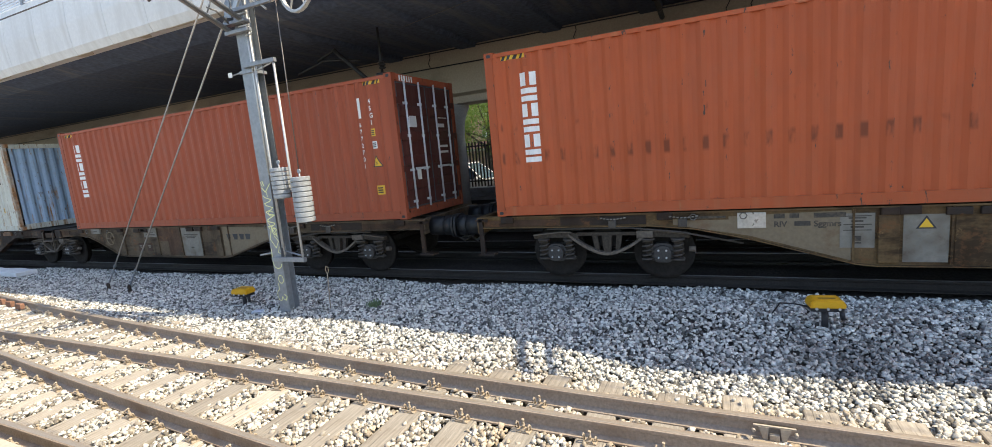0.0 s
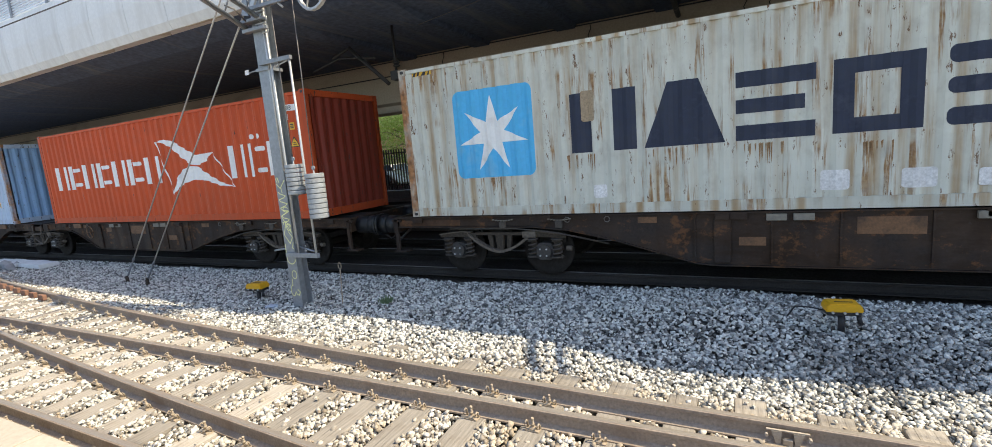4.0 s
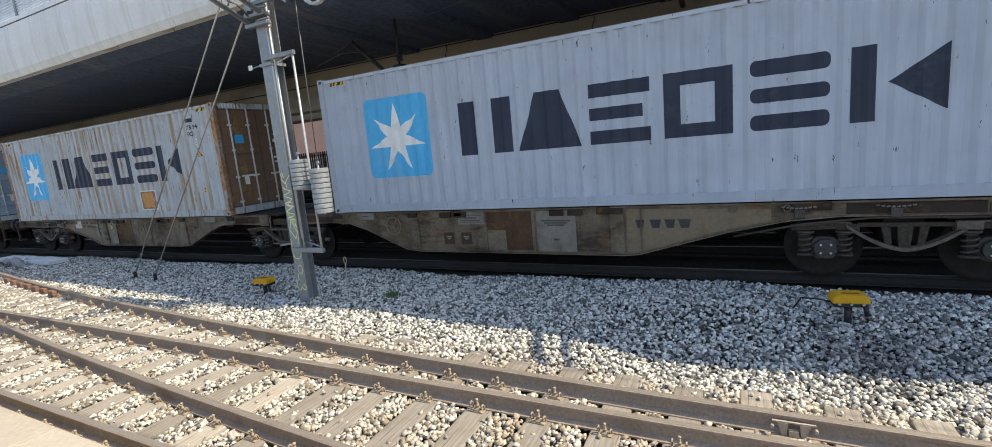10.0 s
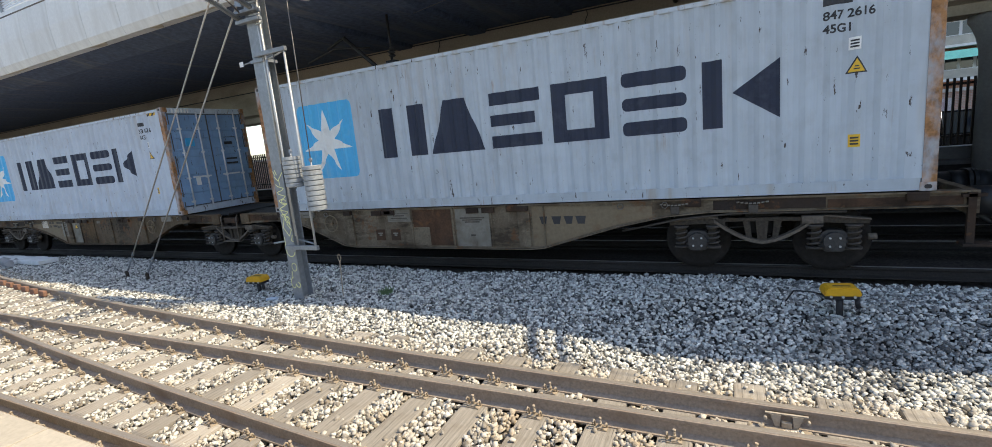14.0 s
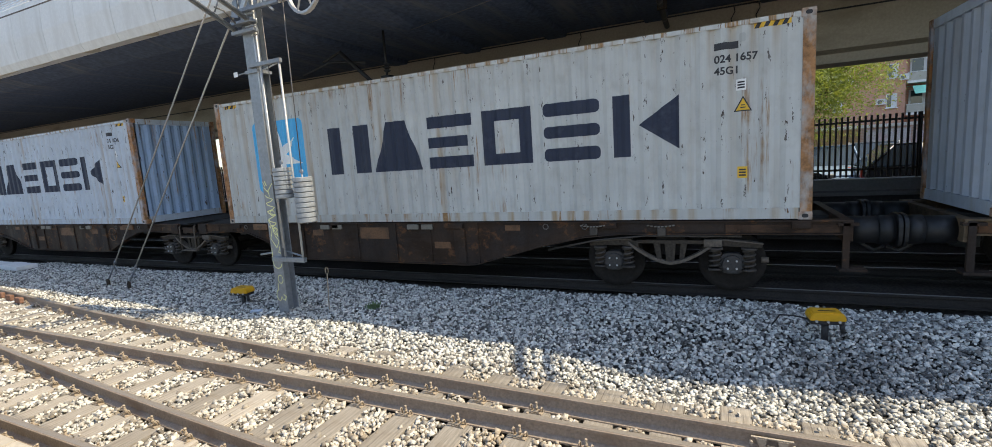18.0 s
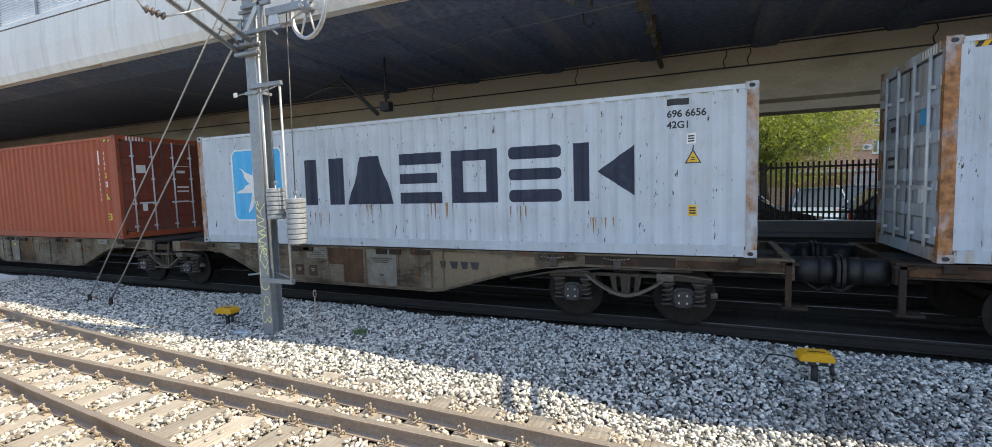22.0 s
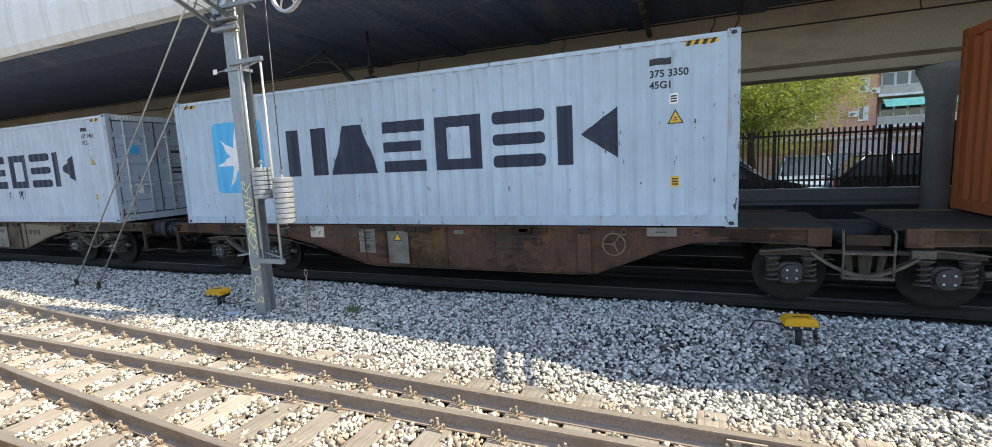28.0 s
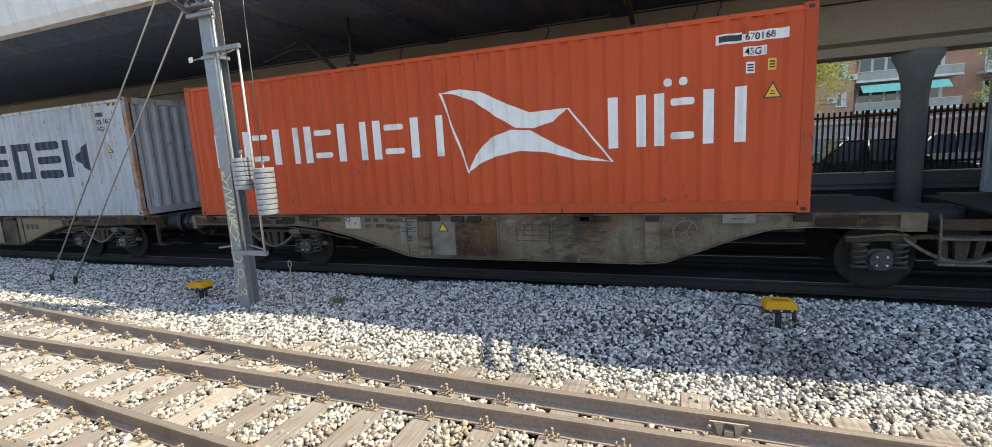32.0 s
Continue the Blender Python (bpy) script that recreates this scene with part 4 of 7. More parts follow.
junction_box(1.28, 6.93, 0.95)
junction_box(-8.45, 6.2, 0.95)

# ---- containers ----
CL, CW = 12.192, 2.438
HX, HY = CL / 2, CW / 2
PERIOD, DEPTH = 0.2782, 0.040


def wave(length):
    """Breaks (place, depth 0..1) of a trapezoid corrugation along a panel."""
    pts, x, k = [(-length / 2, 0.0)], -length / 2 + 0.09, 0
    while x + PERIOD < length / 2:
        pts += [(x, 0.0), (x + 0.068, 1.0), (x + 0.139, 1.0), (x + 0.207, 0.0)]
        x += PERIOD
    return pts + [(length / 2, 0.0)]


SIDE_WAVE = wave(2 * (HX - 0.15))
END_WAVE = wave(2 * (HY - 0.15))


def depth_at(x):
    for (a, da), (b, db) in zip(SIDE_WAVE, SIDE_WAVE[1:]):
        if a <= x <= b:
            return da + (db - da) * (x - a) / max(b - a, 1e-6)
    return 0.0


def side_panel(sign, z0, z1):
    bm, prev = bmesh.new(), None
    for x, d in SIDE_WAVE:
        y = sign * (HY - 0.014 - DEPTH * d)
        cur = [bm.verts.new((x, y, z0)), bm.verts.new((x, y, z1)), bm.verts.new((x, y - sign * 0.004, z1)), bm.verts.new((x, y - sign * 0.004, z0))]
        if prev:
            for k in range(4):
                bm.faces.new((prev[k], prev[(k + 1) % 4], cur[(k + 1) % 4], cur[k]))
        prev = cur
    return bm


def end_panel(sign, z0, z1):
    bm, prev = bmesh.new(), None
    for y, d in END_WAVE:
        x = sign * (HX - 0.03 - 0.045 * d)
        cur = [bm.verts.new((x, y, z0)), bm.verts.new((x, y, z1)), bm.verts.new((x - sign * 0.004, y, z1)), bm.verts.new((x - sign * 0.004, y, z0))]
        if prev:
            for k in range(4):
                bm.faces.new((prev[k], prev[(k + 1) % 4], cur[(k + 1) % 4], cur[k]))
        prev = cur
    return bm


def on_side(shapes, lift=0.003):
    """Flat outlines (x from the left end, z) laid as paint on the near corrugated side."""
    bm = bmesh.new()
    for pts in shapes:
        bm.faces.new([bm.verts.new((x - HX, 0.0, z)) for x, z in pts])
    bmesh.ops.remove_doubles(bm, verts=list(bm.verts), dist=0.0005)
    return drape(bm, lift)


def drape(bm, lift):
    lo, hi = min(v.co.x for v in bm.verts), max(v.co.x for v in bm.verts)
    for x, _ in SIDE_WAVE:
        if lo < x < hi:
            bmesh.ops.bisect_plane(bm, geom=list(bm.verts) + list(bm.edges) + list(bm.faces), plane_co=(x, 0, 0), plane_no=(1, 0, 0))
    for v in bm.verts:
        v.co.y = -(HY - 0.014 - DEPTH * depth_at(v.co.x)) - lift
    return bm


def rect(x0, x1, z0, z1):
    return [(x0, z0), (x1, z0), (x1, z1), (x0, z1)]


def round_rect(x0, x1, z0, z1, r):
    pts = []
    for cx, cz, a0 in ((x1 - r, z1 - r, 0), (x0 + r, z1 - r, 90), (x0 + r, z0 + r, 180), (x1 - r, z0 + r, 270)):
        pts += [(cx + r * math.cos(radians(a0 + k * 22.5)), cz + r * math.sin(radians(a0 + k * 22.5))) for k in range(5)]
    return pts


def star(cx, cz, r, n=7):
    out = []
    for k in range(n):
        a = math.pi / 2 + k * math.tau / n
        t = math.tau / n / 2
        out.append([(cx, cz), (cx + 0.36 * r * math.cos(a - t), cz + 0.36 * r * math.sin(a - t)), (cx + r * math.cos(a), cz + r * math.sin(a)), (cx + 0.36 * r * math.cos(a + t), cz + 0.36 * r * math.sin(a + t))])
    return out


def text_on_side(words, size, x, z, material, parent, label=""):
    me = text_mesh(words, size, material).copy()
    bm = bmesh.new()
    bm.from_mesh(me)
    bpy.data.meshes.remove(me)
    bm.normal_update()
    bmesh.ops.delete(bm, geom=[f for f in bm.faces if f.normal.y > -0.5], context="FACES")
    bmesh.ops.translate(bm, verts=bm.verts, vec=(x - HX, 0, z))
    drape(bm, 0.004)
    return part("marking", bm, material, parent, label)


def stacked_text(words, size, x, z, material, parent):
    for k, ch in enumerate(words):
        text_on_side(ch, size, x, z - k * size * 1.12, material, parent)


def hazard(ob, x0, x1, z):
    part("hazard_stripe", on_side([rect(x0, x1, z, z + 0.075)]), M_AMBER, ob, "black and yellow hazard stripe")
    n = 4
    w = (x1 - x0) / n
    part("hazard_pattern", on_side([[(x0 + k * w, z), (x0 + (k + 0.5) * w, z), (x0 + (k + 0.85) * w, z + 0.075), (x0 + (k + 0.35) * w, z + 0.075)] for k in range(n)], 0.005), M_INK, ob)


def warning(ob, x, z, s=0.24):
    tri = part("warning_label", on_side([[(x - s / 2, z), (x + s / 2, z), (x, z + s * 0.92)]], 0.004), M_INK, ob, "yellow warning triangle")
    part("triangle", on_side([[(x - s * 0.38, z + s * 0.07), (x + s * 0.38, z + s * 0.07), (x, z + s * 0.77)]], 0.006), M_AMBER, tri)
    part("lettering_bar", on_side([rect(x - s * 0.14, x + s * 0.14, z + s * 0.2, z + s * 0.26), rect(x - s * 0.1, x + s * 0.1, z + s * 0.34, z + s * 0.4)], 0.008), M_INK, tri)


def plate(ob, x, z, w=0.13, h=0.17, mat=None):
    p = part("height_label", on_side([rect(x, x + w, z, z + h)], 0.004), mat or M_AMBER, ob, "small yellow label" if not mat else "small white label")
    part("lettering_bar", on_side([rect(x + w * 0.15, x + w * 0.85, z + h * k, z + h * (k + 0.14)) for k in (0.18, 0.42, 0.66)], 0.006), M_INK, p)


# plain block shapes in place of the shipping lines' names
def block_name(x, z0, z1):
    h = z1 - z0
    m = z0 + h * 0.5
    out = [[rect(x, x + 0.36, z0, z1)], [rect(x + 0.72, x + 1.08, z0, z1)]]
    x += 1.20
    out += [[[(x, z0), (x + 1.16, z0), (x + 0.80, z1), (x + 0.36, z1)]]]
    x += 1.30
    out += [[rect(x, x + 0.98, z1 - 0.22, z1)], [rect(x, x + 0.86, m - 0.10, m + 0.10)], [rect(x, x + 0.98, z0, z0 + 0.22)]]
    x += 1.18
    out += [[rect(x, x + 0.24, z0, z1), rect(x + 0.24, x + 0.72, z1 - 0.20, z1), rect(x + 0.72, x + 0.96, z0, z1), rect(x + 0.24, x + 0.72, z0, z0 + 0.20)]]
    x += 1.18
    out += [[round_rect(x, x + 0.96, z1 - 0.22, z1, 0.08)], [round_rect(x, x + 0.96, m - 0.10, m + 0.10, 0.08)], [round_rect(x, x + 0.96, z0, z0 + 0.22, 0.08)]]
    x += 1.18
    out += [[rect(x, x + 0.27, z0, z1)], [[(x + 0.40, m), (x + 1.0, z0 + 0.08), (x + 1.0, z1 - 0.08)]]]
    return out


def star_livery(ob, spec):
    h = spec["h"]
    k = 0.0 if h > 2.7 else -0.16
    if spec.get("border"):
        part("logo_border", on_side([round_rect(1.11, 2.77, 0.69 + k, 2.36 + k, 0.15)], 0.0015), M_WHITE, ob, "white outline of the logo square")
    for x, z, n in spec.get("drips", ()):
        r = random.Random(int(x * 100))
        runs = bmesh.new()
        for _ in range(n):
            a, w, l = x + r.uniform(0, 0.5), r.uniform(0.012, 0.035), r.uniform(0.08, 0.34)
            runs.faces.new([runs.verts.new((q - HX, 0.0, b)) for q, b in ((a, z), (a + w, z + 0.02), (a + w * 0.8, z - l * 0.7), (a + w * 0.4, z - l))])
        tagged(part("paint_run", drape(runs, 0.003), spec["run_paint"], ob, "streaks run down under the lettering"), "", "", "", "stuff")
    part("logo_panel", on_side([round_rect(1.14, 2.74, 0.72 + k, 2.33 + k, 0.13)]), spec["blue"], ob, "sky blue rounded square")
    part("logo_star", on_side(star(1.93, 1.50 + k, 0.70), 0.006), M_WHITE, ob, "white seven-pointed star")
    for pts in block_name(3.40, 1.04 + k, 2.02 + k):
        part("lettering_block", on_side(pts), spec["ink"], ob, "dark navy block shape")
    part("owner_bar", on_side([rect(10.93, 11.25, 2.50 + k, 2.60 + k)]), M_INK, ob)
    text_on_side(spec["number"], 0.15, 10.93, 2.32 + k, M_INK, ob)
    text_on_side("45G1" if h > 2.7 else "42G1", 0.15, 10.93, 2.15 + k, M_INK, ob)
    if spec.get("box_mark", True):
        plate(ob, 11.22, 1.90 + k, 0.13, 0.16, M_WHITE)
    warning(ob, 11.31, 1.60 + k)
    plate(ob, 11.24, 0.63)
    if h > 2.7:
        hazard(ob, 11.45, 11.90, h - 0.165)
        hazard(ob, 0.30, 0.75, h - 0.165)


def slim_letters(x, z0, z1, n, w, gap):
    """A row of plain white pairs of slim bars and a curve-like block for each letter of a serif name."""
    out = []
    for k in range(n):
        a = x + k * (w + gap)
        out.append([rect(a, a + 0.15, z0, z1)])
        out += [[round_rect(a + 0.24, a + w, z0 + 0.09, z0 + 0.20, 0.04)], [round_rect(a + 0.24, a + w, z1 - 0.20, z1 - 0.09, 0.04)]] if k % 2 else [[rect(a + w - 0.15, a + w, z0, z1)]]
    return out


def flag_livery(ob, spec):
    for pts in slim_letters(0.72, 1.08, 1.82, 7, 0.67, 0.165):
        part("lettering_block", on_side(pts), M_WHITE, ob, "white slim block shape")
    for pts in slim_letters(9.36, 1.06, 1.86, 3, 0.58, 0.12):
        part("lettering_block", on_side(pts), M_WHITE, ob, "white slim block shape")
    for x in (10.20, 10.42):
        part("lettering_block", on_side([round_rect(x, x + 0.12, 1.95, 2.07, 0.05)]), M_WHITE, ob, "white dot")
    up = [(6.32, 2.20), (6.70, 2.24), (7.10, 2.16), (7.55, 1.92), (7.95, 1.74), (8.59, 1.76), (8.35, 1.56), (8.0, 1.47), (7.7, 1.50), (7.35, 1.72), (6.95, 2.02), (6.6, 2.16)]
    down = [(6.79, 0.75), (6.95, 1.08), (7.25, 1.36), (7.6, 1.47), (7.95, 1.44), (8.35, 1.20), (8.8, 0.98), (9.28, 0.85), (8.75, 0.90), (8.2, 1.06), (7.75, 1.10), (7.3, 1.02), (7.0, 0.90)]
    def wide(pts):
        return [(6.37 + (x - 6.32) * 1.03, z) for x, z in pts]

    for pts in (up, down):
        part("flag_wave", on_side([wide(pts)], 0.006), M_WHITE, ob, "white flag wave")
    for edge in ([(6.32, 2.20), (6.36, 2.20), (6.83, 0.75), (6.79, 0.75)], [(8.57, 1.76), (8.61, 1.76), (9.30, 0.85), (9.26, 0.85)]):
        part("flag_edge", on_side([wide(edge)], 0.006), M_WHITE, ob)
    part("number_strip", on_side([rect(10.92, 11.85, 2.47, 2.61)], 0.004), M_WHITE, ob, "white number strip")
    part("owner_bar", on_side([rect(10.96, 11.26, 2.50, 2.585)], 0.006), M_INK, ob)
    text_on_side(spec["number"], 0.13, 11.30, 2.495, M_INK, ob)
    part("number_strip", on_side([rect(11.28, 11.58, 2.27, 2.40)], 0.004), M_WHITE, ob)
    text_on_side("45G1", 0.13, 11.30, 2.29, M_INK, ob)
    plate(ob, 11.32, 2.03, 0.12, 0.16, M_WHITE)
    plate(ob, 11.60, 2.05, 0.11, 0.16)
    warning(ob, 11.67, 1.66, 0.26)


def column_livery(ob, spec):
    for k in range(6):
        z = 2.26 - k * 0.262
        s = [rect(0.63, 0.92, z + 0.13, z + 0.22), rect(0.63, 0.92, z, z + 0.09)] if k % 2 else [rect(0.63, 0.74, z, z + 0.22), rect(0.81, 0.92, z, z + 0.22)]
        for one in s:
            part("lettering_block", on_side([one]), M_WHITE, ob, "white block shape")
    part("owner_bar", on_side([rect(11.27, 11.35, 2.10, 2.50)]), M_WHITE, ob)
    stacked_text(spec["number"], 0.125, 11.265, 1.93, M_WHITE, ob)
    stacked_text("45G1", 0.125, 11.555, 2.37, M_WHITE, ob)
    plate(ob, 11.53, 1.72, 0.12, 0.15)
    plate(ob, 11.53, 1.47, 0.13, 0.15, M_WHITE)
    warning(ob, 11.60, 1.10, 0.26)
    plate(ob, 11.50, 0.53, 0.20, 0.19)
    hazard(ob, 11.45, 11.90, spec["h"] - 0.165)
    hazard(ob, 0.30, 0.75, spec["h"] - 0.165)


def doors(ob, sign, h, paint, spec):
    x = sign * (HX - 0.035)
    for k in (-1, 1):
        y0, y1 = sorted((k * 0.012, k * (HY - 0.12)))
        bm = quad_box(bmesh.new(), min(x, x - sign * 0.045), max(x, x - sign * 0.045), y0, y1, 0.20, h - 0.16)
        ribs = []
        for z in (0.55, 1.05, 1.55, 2.05):
            ribs.append(bmesh.new())
            prism(ribs[-1], [(x, z), (x + sign * 0.034, z + 0.035), (x + sign * 0.034, z + 0.20), (x, z + 0.235)], y0 + 0.05, y1 - 0.05)
        leaf = part("door", bm, paint, ob, spec["door_label"])
        for rib in ribs:
            part("door_rib", rib, paint, leaf)
        for y in (k * 0.30, k * 0.83):
            bm = rod(bmesh.new(), (x + sign * 0.05, y, 0.17), (x + sign * 0.05, y, h - 0.12), 0.021, 8)
            for z in (0.3, 0.95, 1.65, 2.3):
                quad_box(bm, min(x, x + sign * 0.06), max(x, x + sign * 0.06), y - 0.045, y + 0.045, z, z + 0.05)
            part("locking_bar", bm, spec["bars"], leaf, "galvanised locking bar")
        for y in (k * 0.45,):
            bm = quad_box(bmesh.new(), min(x + sign * 0.03, x + sign * 0.06), max(x + sign * 0.03, x + sign * 0.06), y - 0.26, y + 0.26, 0.97, 1.015)
            part("door_handle", bm, spec["bars"], leaf)
        for z in (0.35, 0.95, 1.6, 2.3):
            part("hinge", box(min(x, x + sign * 0.05), max(x, x + sign * 0.05), k * (HY - 0.13) - 0.05, k * (HY - 0.13) + 0.05, z, z + 0.13), paint, leaf)
    near = ob.children[-1]
    seal = bmesh.new()
    for y in (-(HY - 0.145), -0.018, HY - 0.163):
        quad_box(seal, min(x, x + sign * 0.006), max(x, x + sign * 0.006), y, y + 0.026 if abs(y) > 0.1 else y + 0.036, 0.2, h - 0.16)
    for z in (0.2, h - 0.185):
        quad_box(seal, min(x, x + sign * 0.006), max(x, x + sign * 0.006), -HY + 0.15, HY - 0.15, z, z + 0.025)
    part("door_seal", seal, M_SEAL, ob, "black rubber door seal")
    stripe = bmesh.new()
    for k in range(6):
        y = -0.95 + k * 0.085
        quad_box(stripe, min(x, x + sign * 0.028), max(x, x + sign * 0.028), y, y + 0.045, h - 0.14, h - 0.03)
    part("hazard_stripe", stripe, M_WHITE, ob, "pale hazard stripe on the door header")
    part("door_label", box(min(x, x + sign * 0.026), max(x, x + sign * 0.026), -0.72, -0.48, 1.85, 2.15), spec["door_mark"], near, "square door emblem label")
    part("door_label", box(min(x, x + sign * 0.026), max(x, x + sign * 0.026), -0.62, -0.5, 0.68, 1.0), M_WHITE, near, "white data plate")
    part("lettering_bar", box(min(x, x + sign * 0.027), max(x, x + sign * 0.027), 0.42, 0.78, 2.06, 2.14), spec["door_ink"], near)
    part("lettering_bar", box(min(x, x + sign * 0.027), max(x, x + sign * 0.027), 0.42, 0.66, 1.86, 1.94), spec["door_ink"], near)
    for z in (1.15, 1.28, 1.41):
        part("lettering_bar", box(min(x, x + sign * 0.027), max(x, x + sign * 0.027), 0.40, 0.74, z, z + 0.05), spec["door_ink"], near)


CASTINGS = {}


def casting(mat):
    if mat.name not in CASTINGS:
        bm = box(-0.089, 0.089, -0.081, 0.081, -0.059, 0.059, 0.008)
        CASTINGS[mat.name] = mesh_of("corner_casting", bm, mat)
    return CASTINGS[mat.name]


def container(spec):
    h, paint, frame_paint = spec["h"], spec["paint"], spec["frame"]
    ob = thing("shipping_container", spec["label"], "container", "containers on the goods train")
    part("side_panel", side_panel(-1, 0.17, h - 0.085), paint, ob, "corrugated steel side")
    part("side_panel", side_panel(1, 0.17, h - 0.085), paint, ob)
    for s in (-1, 1):
        bm = quad_box(bmesh.new(), -HX + 0.17, HX - 0.17, s * HY - s * 0.06 if s > 0 else -HY + 0.004, s * HY - 0.004 if s > 0 else -HY + 0.06, 0.012, 0.175)
        quad_box(bm, -HX + 0.17, HX - 0.17, min(s * (HY - 0.002), s * (HY - 0.05)), max(s * (HY - 0.002), s * (HY - 0.05)), 0.012, 0.03)
        part("bottom_rail", bm, frame_paint, ob)
        bm = quad_box(bmesh.new(), -HX + 0.17, HX - 0.17, min(s * (HY - 0.006), s * (HY - 0.07)), max(s * (HY - 0.006), s * (HY - 0.07)), h - 0.095, h - 0.03)
        part("top_rail", bm, spec["rail"], ob)
        for e in (-1, 1):
            bm = bmesh.new()
            x0, x1 = sorted((e * (HX - 0.004), e * (HX - 0.155)))
            y0, y1 = sorted((s * (HY - 0.004), s * (HY - 0.10)))
            quad_box(bm, x0, x1, y0, y1, 0.11, h - 0.11)
            part("corner_post", bm, spec["post"] if e > 0 else spec["post_left"], ob)
            for z in (0.059, h - 0.059):
                c = part("corner_casting", casting(spec["post"]), None, ob)
                c.matrix_basis = pose(e * (HX - 0.089), s * (HY - 0.081), z)
                if s < 0:
                    # Flat black inset stands in for the shaded hole in the casting.
                    hole = bmesh.new()
                    prism(hole, round_rect(e * (HX - 0.089) - 0.04, e * (HX - 0.089) + 0.04, z - 0.028, z + 0.028, 0.026), -HY - 0.0015, -HY + 0.006)
                    part("casting_hole", hole, M_BLACK, ob)
    bm, prev = bmesh.new(), None
    for x, d in SIDE_WAVE:
        z = h - 0.03 - 0.02 * d
        cur = [bm.verts.new((x, -HY + 0.06, z)), bm.verts.new((x, HY - 0.06, z)), bm.verts.new((x, HY - 0.06, z - 0.01)), bm.verts.new((x, -HY + 0.06, z - 0.01))]
        if prev:
            for k in range(4):
                bm.faces.new((prev[k], prev[(k + 1) % 4], cur[(k + 1) % 4], cur[k]))
        prev = cur
    part("roof", bm, paint, ob)
    part("floor", box(-HX + 0.17, HX - 0.17, -HY + 0.07, HY - 0.07, 0.05, 0.15), M_BOGIE, ob)
    de = spec["door_end"]
    for e in (-1, 1):
        x0, x1 = sorted((e * (HX - 0.01), e * (HX - 0.10)))
        part("end_header", box(x0, x1, -HY + 0.16, HY - 0.16, h - 0.15, h - 0.01), spec["rail"], ob)
        part("end_sill", box(x0, x1, -HY + 0.16, HY - 0.16, 0.012, 0.19), frame_paint, ob)
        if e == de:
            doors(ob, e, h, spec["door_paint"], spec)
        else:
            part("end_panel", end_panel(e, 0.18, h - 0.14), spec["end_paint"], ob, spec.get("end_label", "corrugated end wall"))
    slot_z = h - 0.20
    part("vent", on_side([round_rect(0.72, 0.80, slot_z - 0.12, slot_z, 0.02)], 0.012), frame_paint, ob)
    part("vent", on_side([round_rect(11.26, 11.34, slot_z - 0.12, slot_z, 0.02)], 0.012), frame_paint, ob)
    spec["livery"](ob, spec)
    for k, (x, z, w, hh, mat) in enumerate(spec.get("patches", ())):
        part("repair_patch", on_side([round_rect(x, x + w, z, z + hh, 0.04)], 0.006 + 0.002 * k), mat, ob, "riveted repair patch")
    return ob


PALE = (0.46, 0.555, 0.645)
WHITISH = (0.59, 0.60, 0.53)
BROWN = (0.36, 0.084, 0.039)
ORANGE = (0.56, 0.082, 0.021)
M_PATCH_W = surf("white_patch", (0.7, 0.7, 0.7), 0.6)
M_PATCH_R = surf("bare_rusty_patch", (0.33, 0.25, 0.16), 0.7, stain=(0.22, 0.11, 0.05), amount=0.4)
M_RUSTRUN = surf("rust_run", (0.26, 0.15, 0.07), 0.85, grain=20, var=0.4, stain=(0.40, 0.31, 0.20), amount=0.5, stain_scale=6)
M_PATCH_O = surf("orange_label_patch", (0.55, 0.27, 0.08), 0.7)
M_DOORBLUE = {}


